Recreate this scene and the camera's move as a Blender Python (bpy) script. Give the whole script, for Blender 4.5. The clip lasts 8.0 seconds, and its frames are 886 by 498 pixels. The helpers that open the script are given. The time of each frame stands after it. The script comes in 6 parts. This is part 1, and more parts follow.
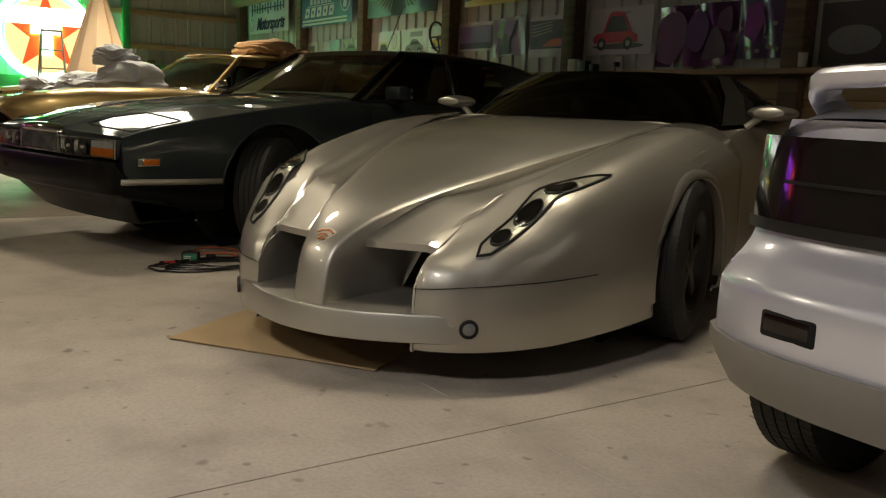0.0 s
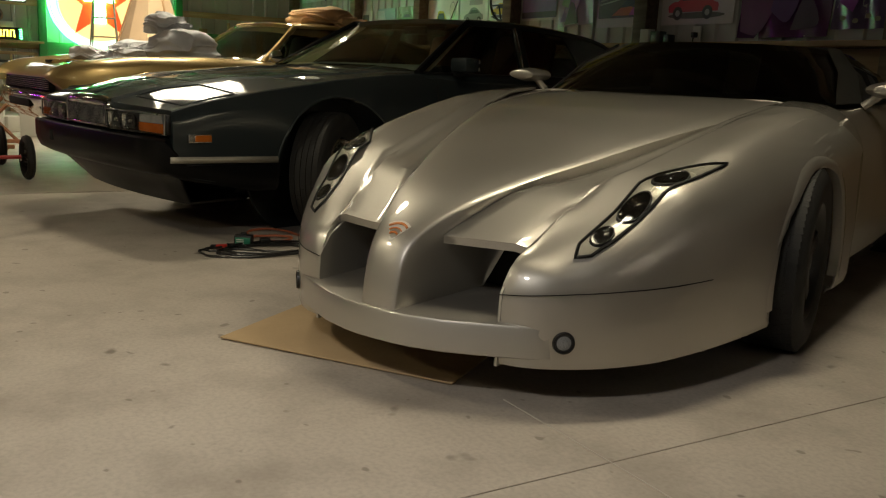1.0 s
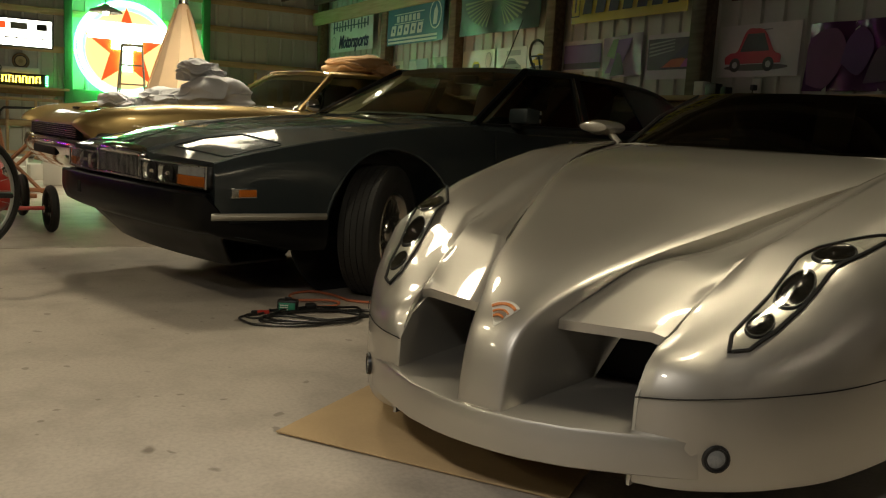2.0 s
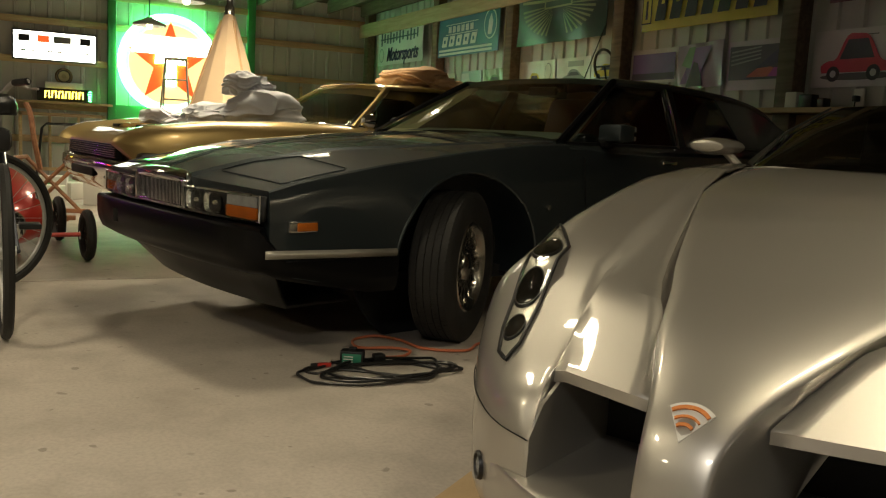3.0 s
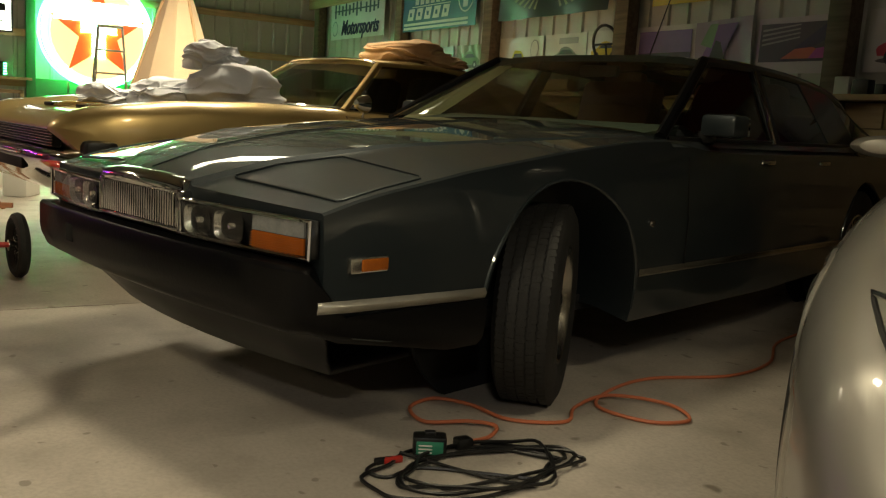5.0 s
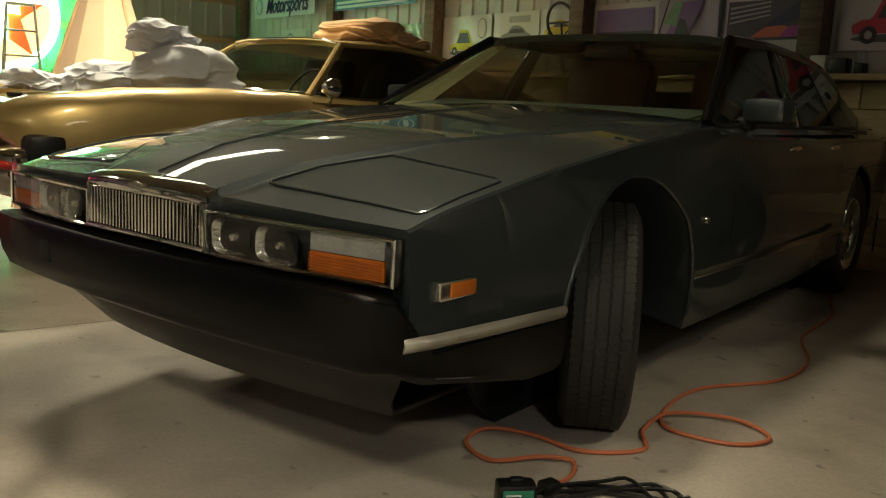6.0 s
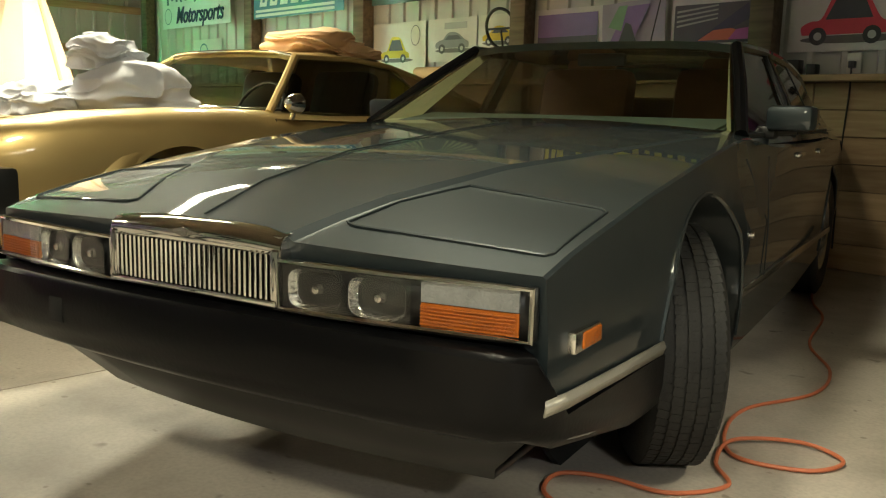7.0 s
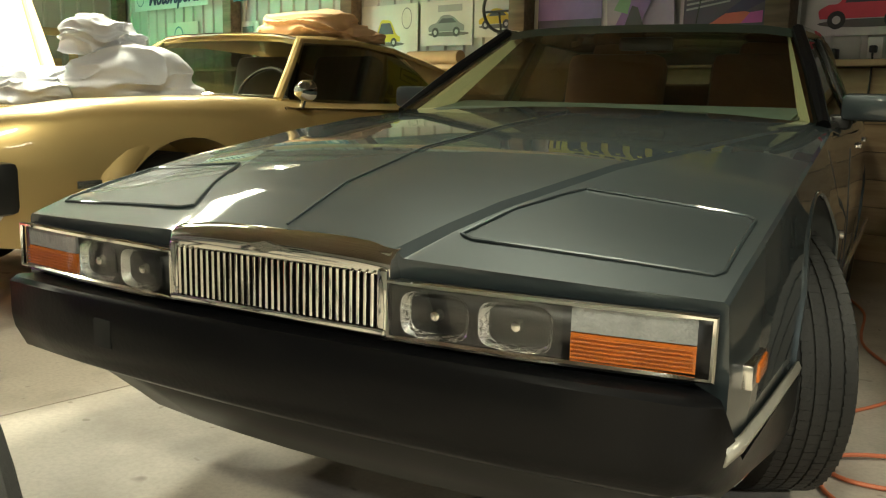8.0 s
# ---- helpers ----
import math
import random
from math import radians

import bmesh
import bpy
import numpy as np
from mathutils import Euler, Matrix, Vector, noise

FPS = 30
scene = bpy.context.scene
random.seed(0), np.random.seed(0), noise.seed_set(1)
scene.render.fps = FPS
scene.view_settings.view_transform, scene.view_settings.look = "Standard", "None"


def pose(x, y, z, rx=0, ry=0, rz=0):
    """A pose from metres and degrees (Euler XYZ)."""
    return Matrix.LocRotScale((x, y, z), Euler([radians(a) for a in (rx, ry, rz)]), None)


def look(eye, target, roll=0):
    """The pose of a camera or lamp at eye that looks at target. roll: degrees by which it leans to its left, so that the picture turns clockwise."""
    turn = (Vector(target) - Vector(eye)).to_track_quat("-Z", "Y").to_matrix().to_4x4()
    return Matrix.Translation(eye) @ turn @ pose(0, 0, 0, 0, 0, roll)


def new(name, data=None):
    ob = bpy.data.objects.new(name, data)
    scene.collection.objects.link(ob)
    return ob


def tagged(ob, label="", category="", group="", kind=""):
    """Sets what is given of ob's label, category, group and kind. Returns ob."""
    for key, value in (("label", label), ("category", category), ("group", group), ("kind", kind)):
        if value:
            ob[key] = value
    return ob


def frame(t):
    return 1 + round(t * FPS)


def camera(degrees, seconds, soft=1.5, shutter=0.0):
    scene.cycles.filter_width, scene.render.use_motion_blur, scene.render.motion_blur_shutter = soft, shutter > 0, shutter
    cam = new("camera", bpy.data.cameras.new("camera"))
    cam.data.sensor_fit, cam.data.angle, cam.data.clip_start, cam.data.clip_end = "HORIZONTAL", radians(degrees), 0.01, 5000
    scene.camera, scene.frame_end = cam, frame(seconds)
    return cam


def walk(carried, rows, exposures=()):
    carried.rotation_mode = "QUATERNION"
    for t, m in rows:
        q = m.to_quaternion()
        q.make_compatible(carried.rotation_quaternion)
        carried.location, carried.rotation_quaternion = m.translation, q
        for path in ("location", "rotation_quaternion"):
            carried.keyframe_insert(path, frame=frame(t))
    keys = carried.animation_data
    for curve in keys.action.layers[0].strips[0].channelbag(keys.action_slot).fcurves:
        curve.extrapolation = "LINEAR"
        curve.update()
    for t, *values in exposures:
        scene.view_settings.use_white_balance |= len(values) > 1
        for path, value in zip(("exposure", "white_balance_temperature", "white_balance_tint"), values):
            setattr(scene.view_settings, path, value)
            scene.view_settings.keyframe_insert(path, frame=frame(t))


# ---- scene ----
cam = camera(54.5, 8.0, soft=1.2)
PATH = [
    (0, (0.916, 1.784, 0.899), (-0.741, 2.853, 0.57), 2.3),
    (0.5, (0.703, 1.841, 0.897), (-0.969, 2.87, 0.518), 2.3),
    (1, (0.53, 1.88, 0.906), (-1.171, 2.853, 0.508), 2.7),
    (1.5, (0.297, 1.88, 0.914), (-1.422, 2.846, 0.576), 3.5),
    (1.7, (0.194, 1.865, 0.884), (-1.527, 2.839, 0.584), 3.3),
    (2.8, (-0.469, 1.975, 0.925), (-2.244, 2.858, 0.66), 3.3),
    (3, (-0.597, 1.981, 0.91), (-2.378, 2.853, 0.649), 3.0),
    (3.5, (-0.926, 1.973, 0.905), (-2.701, 2.852, 0.626), 2.1),
    (4, (-1.234, 2.033, 0.908), (-2.994, 2.941, 0.627), 2.0),
    (4.5, (-1.491, 2.053, 0.923), (-3.245, 2.967, 0.628), 2.4),
    (4.7, (-1.593, 2.019, 0.924), (-3.326, 2.971, 0.628), 3.2),
    (5.8, (-2.199, 1.835, 0.914), (-3.786, 3.008, 0.587), 2.8),
    (6, (-2.305, 1.81, 0.925), (-3.872, 3.007, 0.595), 3.1),
    (6.5, (-2.529, 1.73, 0.942), (-4.041, 2.998, 0.62), 2.7),
    (7, (-2.757, 1.626, 0.952), (-4.176, 3.001, 0.641), 1.5),
    (7.5, (-2.968, 1.6, 0.939), (-4.354, 3.005, 0.612), 1.7),
    (8, (-3.146, 1.593, 0.961), (-4.5, 3.024, 0.617), 1.4),
]
walk(cam, [(t, look(eye, target, roll)) for t, eye, target, roll in PATH], exposures=[(0.0, -0.3, 6250, 12), (1.5, -0.36, 6450, 9), (3.0, -0.05, 6600, 9), (4.5, 0.05, 6600, 7), (6.0, 0.3, 6450, 6), (6.5, 0.85, 6300, 4), (7.0, 1.3, 6050, 2), (8.0, 1.6, 5850, 0)])

# ---- light ----
world = bpy.data.worlds.new("night")
scene.world = world
world.use_nodes = True
world.node_tree.nodes["Background"].inputs[0].default_value = (0.02, 0.022, 0.03, 1)
world.node_tree.nodes["Background"].inputs[1].default_value = 0.05

CEIL = 3.05
WALL_Y, WALL_X = 7.47, -15.16
# pendant lamps: x, y, height, watts; all after the first two are unseen, added to brighten
LAMPS = [(-12.6, 3.45, 2.12, 30), (-11.4, 3.72, 2.32, 28), (-9.0, 5.3, 2.6, 48), (-8.6, 0.2, 2.55, 40), (-3.0, 0.5, 2.75, 36), (-2.0, -1.7, 2.55, 62), (0.3, 0.7, 2.85, 68), (-4.5, 3.1, 2.85, 22)]
# twin-tube ceiling fixtures: x, y, height, turn, watts
FIXTURES = [(-8.0, 3.60, 2.62, 80, 50), (-1.5, 4.1, 2.75, 80, 18)]


# ---- materials ----
def node_material(name):
    m = bpy.data.materials.new(name)
    m.use_nodes = True
    return m, m.node_tree.nodes, m.node_tree.links, m.node_tree.nodes["Principled BSDF"]


def mat(name, color, rough=0.5, metal=0.0, vary=0.12, scale=3.0, grain=60.0, bump=0.0, coat=0.0, spec=0.5, rvary=0.1, tint=None):
    """A surface with large stains and fine grain in colour and gloss, and fine relief."""
    m, n, l, b = node_material(name)
    co = n.new("ShaderNodeTexCoord")
    big = n.new("ShaderNodeTexNoise")
    big.inputs["Scale"].default_value, big.inputs["Detail"].default_value = scale, 4
    fine = n.new("ShaderNodeTexNoise")
    fine.inputs["Scale"].default_value, fine.inputs["Detail"].default_value = grain, 3
    l.new(co.outputs["Object"], big.inputs["Vector"])
    l.new(co.outputs["Object"], fine.inputs["Vector"])
    ramp = n.new("ShaderNodeMix")
    ramp.data_type = "RGBA"
    c2 = tint if tint else tuple(max(0.0, c * (1 - 2.2 * vary)) for c in color)
    ramp.inputs["A"].default_value = (*[min(1, c * (1 + vary)) for c in color], 1)
    ramp.inputs["B"].default_value = (*c2, 1)
    avg = n.new("ShaderNodeMath")
    avg.operation = "MULTIPLY_ADD"
    l.new(fine.outputs["Fac"], avg.inputs[0])
    avg.inputs[1].default_value = 0.35
    sub = n.new("ShaderNodeMapRange")
    sub.inputs["From Min"].default_value, sub.inputs["From Max"].default_value = 0.3, 0.75
    sub.inputs["To Max"].default_value = 0.65
    l.new(big.outputs["Fac"], sub.inputs["Value"])
    l.new(sub.outputs["Result"], avg.inputs[2])
    l.new(avg.outputs[0], ramp.inputs["Factor"])
    l.new(ramp.outputs["Result"], b.inputs["Base Color"])
    rr = n.new("ShaderNodeMapRange")
    rr.inputs["To Min"].default_value, rr.inputs["To Max"].default_value = max(0.02, rough - rvary), min(1, rough + rvary)
    l.new(big.outputs["Fac"], rr.inputs["Value"])
    l.new(rr.outputs["Result"], b.inputs["Roughness"])
    b.inputs["Metallic"].default_value = metal
    b.inputs["Specular IOR Level"].default_value = spec
    b.inputs["Coat Weight"].default_value = coat
    b.inputs["Coat Roughness"].default_value = 0.04
    if bump:
        bp = n.new("ShaderNodeBump")
        bp.inputs["Strength"].default_value, bp.inputs["Distance"].default_value = bump, 0.01
        l.new(fine.outputs["Fac"], bp.inputs["Height"])
        l.new(bp.outputs["Normal"], b.inputs["Normal"])
    return m


def car_paint(name, color, metal=0.6, rough=0.35, coat=0.8, flake=0.06, dust=0.15):
    """Metallic paint under clear coat, with flakes and a thin film of dust."""
    m, n, l, b = node_material(name)
    co = n.new("ShaderNodeTexCoord")
    fl = n.new("ShaderNodeTexNoise")
    fl.inputs["Scale"].default_value, fl.inputs["Detail"].default_value = 900, 2
    du = n.new("ShaderNodeTexNoise")
    du.inputs["Scale"].default_value, du.inputs["Detail"].default_value = 2.3, 6
    for t in (fl, du):
        l.new(co.outputs["Object"], t.inputs["Vector"])
    mx = n.new("ShaderNodeMix")
    mx.data_type = "RGBA"
    mx.inputs["A"].default_value = (*[c * (1 - 2 * flake) for c in color], 1)
    mx.inputs["B"].default_value = (*[min(1, c * (1 + 2 * flake)) for c in color], 1)
    l.new(fl.outputs["Fac"], mx.inputs["Factor"])
    l.new(mx.outputs["Result"], b.inputs["Base Color"])
    rr = n.new("ShaderNodeMapRange")
    rr.inputs["From Min"].default_value, rr.inputs["From Max"].default_value = 0.3, 0.75
    rr.inputs["To Min"].default_value, rr.inputs["To Max"].default_value = rough - 0.04, rough + dust
    l.new(du.outputs["Fac"], rr.inputs["Value"])
    l.new(rr.outputs["Result"], b.inputs["Roughness"])
    cr = n.new("ShaderNodeMapRange")
    cr.inputs["From Min"].default_value, cr.inputs["From Max"].default_value = 0.35, 0.8
    cr.inputs["To Min"].default_value, cr.inputs["To Max"].default_value = 0.015, 0.02 + dust
    l.new(du.outputs["Fac"], cr.inputs["Value"])
    l.new(cr.outputs["Result"], b.inputs["Coat Roughness"])
    b.inputs["Metallic"].default_value = metal
    b.inputs["Coat Weight"].default_value = coat
    return m


def glass(name, tint=(0.75, 0.8, 0.75), gloss=0.03):
    """A thin pane: clear and tinted, with a Fresnel reflection."""
    m = bpy.data.materials.new(name)
    m.use_nodes = True
    n, l = m.node_tree.nodes, m.node_tree.links
    n.remove(n["Principled BSDF"])
    out = n["Material Output"]
    tr, gl, fr, mx = n.new("ShaderNodeBsdfTransparent"), n.new("ShaderNodeBsdfGlossy"), n.new("ShaderNodeLayerWeight"), n.new("ShaderNodeMixShader")
    pw5, add = n.new("ShaderNodeMath"), n.new("ShaderNodeMath")
    pw5.operation, add.operation = "POWER", "MULTIPLY_ADD"
    fr.inputs["Blend"].default_value = 0.5
    l.new(fr.outputs["Facing"], pw5.inputs[0])
    pw5.inputs[1].default_value = 4.0
    l.new(pw5.outputs[0], add.inputs[0])
    add.inputs[1].default_value, add.inputs[2].default_value = 0.85, 0.05
    tr.inputs["Color"].default_value = (*tint, 1)
    gl.inputs["Roughness"].default_value = gloss
    l.new(add.outputs[0], mx.inputs[0])
    l.new(tr.outputs[0], mx.inputs[1])
    l.new(gl.outputs[0], mx.inputs[2])
    l.new(mx.outputs[0], out.inputs["Surface"])
    return m


def glow(name, color, strength):
    m, n, l, b = node_material(name)
    b.inputs["Base Color"].default_value = (*[c * 0.5 for c in color], 1)
    b.inputs["Emission Color"].default_value = (*color, 1)
    b.inputs["Emission Strength"].default_value = strength
    return m


def wood_mat(name, c1, c2, scale=2.0, rough=0.7, stretch=(1, 12, 12)):
    m, n, l, b = node_material(name)
    co, mp = n.new("ShaderNodeTexCoord"), n.new("ShaderNodeMapping")
    mp.inputs["Scale"].default_value = stretch
    inf = n.new("ShaderNodeObjectInfo")
    add = n.new("ShaderNodeVectorMath")
    add.operation = "ADD"
    l.new(co.outputs["Object"], add.inputs[0])
    l.new(inf.outputs["Random"], add.inputs[1])
    l.new(add.outputs[0], mp.inputs["Vector"])
    no = n.new("ShaderNodeTexNoise")
    no.inputs["Scale"].default_value, no.inputs["Detail"].default_value, no.inputs["Distortion"].default_value = scale, 6, 0.6
    l.new(mp.outputs[0], no.inputs["Vector"])
    rp = n.new("ShaderNodeValToRGB")
    rp.color_ramp.elements[0].position, rp.color_ramp.elements[1].position = 0.3, 0.72
    rp.color_ramp.elements[0].color, rp.color_ramp.elements[1].color = (*c1, 1), (*c2, 1)
    l.new(no.outputs["Fac"], rp.inputs["Fac"])
    hs = n.new("ShaderNodeHueSaturation")
    ml = n.new("ShaderNodeMapRange")
    ml.inputs["To Min"].default_value, ml.inputs["To Max"].default_value = 0.75, 1.2
    l.new(inf.outputs["Random"], ml.inputs["Value"])
    l.new(ml.outputs["Result"], hs.inputs["Value"])
    l.new(rp.outputs["Color"], hs.inputs["Color"])
    l.new(hs.outputs["Color"], b.inputs["Base Color"])
    b.inputs["Roughness"].default_value = rough
    bp = n.new("ShaderNodeBump")
    bp.inputs["Strength"].default_value, bp.inputs["Distance"].default_value = 0.25, 0.004
    l.new(no.outputs["Fac"], bp.inputs["Height"])
    l.new(bp.outputs["Normal"], b.inputs["Normal"])
    return m


def concrete_mat():
    m, n, l, b = node_material("concrete")
    co = n.new("ShaderNodeTexCoord")
    def noise_tex(scale, detail, rough=0.55):
        t = n.new("ShaderNodeTexNoise")
        t.inputs["Scale"].default_value, t.inputs["Detail"].default_value, t.inputs["Roughness"].default_value = scale, detail, rough
        l.new(co.outputs["Object"], t.inputs["Vector"])
        return t
    def mixed(a, fac, bcol, kind="MIX"):
        x = n.new("ShaderNodeMix")
        x.data_type, x.blend_type = "RGBA", kind
        if isinstance(a, tuple):
            x.inputs["A"].default_value = (*a, 1)
        else:
            l.new(a, x.inputs["A"])
        x.inputs["B"].default_value = (*bcol, 1)
        l.new(fac, x.inputs["Factor"])
        return x.outputs["Result"]
    def ranged(t, lo, hi, top=1.0):
        r = n.new("ShaderNodeMapRange")
        r.inputs["From Min"].default_value, r.inputs["From Max"].default_value, r.inputs["To Max"].default_value = lo, hi, top
        l.new(t.outputs["Fac"], r.inputs["Value"])
        return r.outputs["Result"]
    big, mid, fine, spots, blot, specks = noise_tex(0.6, 5), noise_tex(3.5, 6), noise_tex(70, 4), noise_tex(6.0, 2), noise_tex(1.6, 3, 0.7), noise_tex(17.0, 1)
    c = mixed((0.52, 0.465, 0.40), ranged(big, 0.35, 0.7), (0.40, 0.36, 0.305))
    c = mixed(c, ranged(mid, 0.45, 0.72, 0.7), (0.30, 0.26, 0.215))
    c = mixed(c, ranged(fine, 0.4, 0.75, 0.4), (0.25, 0.225, 0.19))
    c = mixed(c, ranged(blot, 0.62, 0.80, 0.55), (0.24, 0.205, 0.165))
    c = mixed(c, ranged(spots, 0.70, 0.75, 0.8), (0.13, 0.105, 0.075))
    c = mixed(c, ranged(specks, 0.72, 0.76, 0.6), (0.14, 0.115, 0.085))
    l.new(c, b.inputs["Base Color"])
    r = n.new("ShaderNodeMapRange")
    r.inputs["To Min"].default_value, r.inputs["To Max"].default_value = 0.35, 0.65
    l.new(mid.outputs["Fac"], r.inputs["Value"])
    l.new(r.outputs["Result"], b.inputs["Roughness"])
    bp = n.new("ShaderNodeBump")
    bp.inputs["Strength"].default_value, bp.inputs["Distance"].default_value = 0.12, 0.004
    l.new(fine.outputs["Fac"], bp.inputs["Height"])
    l.new(bp.outputs["Normal"], b.inputs["Normal"])
    return m


CONCRETE = concrete_mat()
STEEL_SHEET = mat("painted_steel_sheet", (0.50, 0.50, 0.46), 0.45, 0.0, 0.06, 1.2, 30)
WOOD_POST = wood_mat("post_wood", (0.10, 0.07, 0.045), (0.20, 0.14, 0.09))
WOOD_PINE = wood_mat("pine_board", (0.38, 0.25, 0.13), (0.58, 0.42, 0.24))
WOOD_BEAM = wood_mat("beam_wood", (0.40, 0.30, 0.16), (0.58, 0.46, 0.28))
WOOD_DARK = wood_mat("ceiling_wood", (0.085, 0.066, 0.046), (0.16, 0.127, 0.088))
# green of drum and labels; on posts and boards it paints the sign's glow
GREEN_PAINT_AND_GLOW = mat("green_paint", (0.05, 0.32, 0.09), 0.45, 0, 0.15, 2)
NAVY = car_paint("dark_blue_green_paint", (0.024, 0.033, 0.037), 0.45, 0.45, 1.0, 0.03, 0.04)
SILVER = car_paint("silver_paint", (0.46, 0.44, 0.395), 0.84, 0.45, 1.0, 0.03, 0.05)
WHITE_SILVER = car_paint("pale_silver_paint", (0.72, 0.72, 0.80), 0.6, 0.32, 1.0, 0.03, 0.05)
# silver of the windscreen pillars, darkened to hold the shade on them
SHADED_SILVER = mat("graphite_paint", (0.035, 0.034, 0.030), 0.35, 0.3, 0.1)
GREY_TRIM = mat("grey_plastic", (0.24, 0.22, 0.19), 0.5, 0, 0.08)
GOLD = car_paint("gold_paint", (0.50, 0.365, 0.15), 0.75, 0.42, 0.8, 0.06, 0.06)
CHROME = mat("chrome", (0.75, 0.74, 0.70), 0.08, 1.0, 0.03, 4, 80, rvary=0.03)
WORN_CHROME = mat("worn_chrome", (0.62, 0.60, 0.55), 0.22, 1.0, 0.08, 6, 80)
BLACK_RUBBER = mat("bumper_rubber", (0.003, 0.003, 0.0035), 0.33, 0, 0.2, 2, 90, 0.05, spec=0.13)
TYRE = mat("tyre_rubber", (0.012, 0.0115, 0.010), 0.7, 0, 0.25, 6, 120, 0.2)
BLACK = mat("black_plastic", (0.008, 0.008, 0.008), 0.4, 0, 0.2)
# near-black that puts the shade of openings, recesses and gaps into colour
CAVITY_SHADE = mat("dark_cavity", (0.005, 0.005, 0.005), 0.9, 0, 0.1)
AMBER = mat("amber_lens", (0.45, 0.12, 0.012), 0.15, 0, 0.1, 20, 200, 0.3)
RED_LENS = mat("dark_red_lens", (0.010, 0.004, 0.004), 0.12, 0, 0.1)
CLEAR_LENS = mat("clear_lens", (0.26, 0.27, 0.27), 0.12, 0.2, 0.15, 30, 150, 0.4)
REFLECTOR = mat("lamp_reflector", (0.7, 0.7, 0.68), 0.12, 1.0, 0.05)
FLUTED = mat("fluted_reflector", (0.55, 0.56, 0.55), 0.10, 1.0, 0.2, 30, 110, 0.5)
SMOKE_GLASS = glass("smoked_glass", (0.22, 0.22, 0.19))
CAR_GLASS = glass("car_glass", (0.80, 0.84, 0.74))
HL_PLATE = mat("lamp_housing", (0.55, 0.53, 0.46), 0.28, 0.35, 0.05)
LAMP_DARK = mat("dark_lamp_glass", (0.022, 0.021, 0.018), 0.12, 0.5, 0.1)
LENS_GLASS = glass("lens_glass", (0.9, 0.9, 0.88))
TAN_LEATHER = mat("tan_leather", (0.33, 0.16, 0.07), 0.5, 0, 0.15, 5, 80, 0.2)
CREAM = mat("cream_trim", (0.46, 0.44, 0.27), 0.6, 0, 0.06)
DASH = mat("grey_green_dash", (0.085, 0.11, 0.098), 0.6, 0, 0.1, 8, 120, 0.1)
CLOTH_GREY = mat("grey_cloth", (0.54, 0.55, 0.59), 0.85, 0, 0.1, 5, 150, 0.15)
TAIL_GLASS = mat("smoked_tail_glass", (0.010, 0.006, 0.005), 0.07, 0, 0.2, 6, 60, coat=1.0)
LADDER_ALU = mat("dull_aluminium", (0.68, 0.65, 0.56), 0.42, 0.2, 0.08)
CLOTH_TAN = mat("tan_cloth", (0.62, 0.40, 0.22), 0.9, 0, 0.12, 5, 150, 0.15)
DULL_TRIM = mat("dull_bright_trim", (0.42, 0.40, 0.34), 0.35, 0.4, 0.1, 8)
CLOTH_TAN2 = mat("tan_canvas", (0.74, 0.55, 0.36), 0.8, 0, 0.08, 2, 120, 0.1)
WOOD_RED = wood_mat("reddish_wood", (0.22, 0.09, 0.04), (0.38, 0.18, 0.09))
CARDBOARD = mat("cardboard", (0.46, 0.33, 0.18), 0.85, 0, 0.1, 3, 90, 0.1)
RED_PAINT = car_paint("red_paint", (0.45, 0.03, 0.02), 0.1, 0.3, 0.8)
ORANGE_CORD = mat("orange_cord", (0.55, 0.16, 0.07), 0.5)
BADGE_ORANGE = mat("badge_enamel", (0.60, 0.22, 0.07), 0.3)
ALU = mat("aluminium", (0.6, 0.6, 0.58), 0.4, 0.6, 0.08)
PAPER = mat("paper", (0.66, 0.65, 0.60), 0.8, 0, 0.05, 4)


def plain(name, color, rough=0.6):
    return mat(name, color, rough, 0, 0.08, 5, 60)


# ---- building helpers ----
def part(name, bm, material, parent=None, label="", smooth=True, angle=35):
    """Links a bmesh as one mesh object under a thing or a part."""
    me = bpy.data.meshes.new(name)
    bm.to_mesh(me)
    bm.free()
    if material:
        me.materials.append(material)
    if smooth:
        me.shade_smooth()
        me.set_sharp_from_angle(angle=radians(angle))
    ob = new(name, me)
    ob.parent = parent
    if label:
        ob["label"] = label
    return ob


def thing(name, m, label, category, group="", kind=""):
    ob = new(name)
    ob.empty_display_size = 0.1
    ob.matrix_world = m
    return tagged(ob, label, category, group, kind)


def box(bm, c, s, bevel=0.0, m=None, seg=2):
    """A box of size s about c, with rounded edges, turned by m."""
    r = bmesh.ops.create_cube(bm, size=1)
    vs = r["verts"]
    bmesh.ops.scale(bm, vec=s, verts=vs)
    if bevel:
        es = list({e for v in vs for e in v.link_edges})
        out = bmesh.ops.bevel(bm, geom=es, offset=bevel, segments=seg, affect="EDGES", profile=0.5)
        vs = list({v for f in out["faces"] for v in f.verts} | {v for v in vs if v.is_valid})
    bmesh.ops.translate(bm, vec=c, verts=vs)
    if m is not None:
        bmesh.ops.transform(bm, matrix=m, verts=vs)
    return vs


def boxed(c, s, bevel=0.0, m=None):
    bm = bmesh.new()
    box(bm, c, s, bevel, m)
    return bm


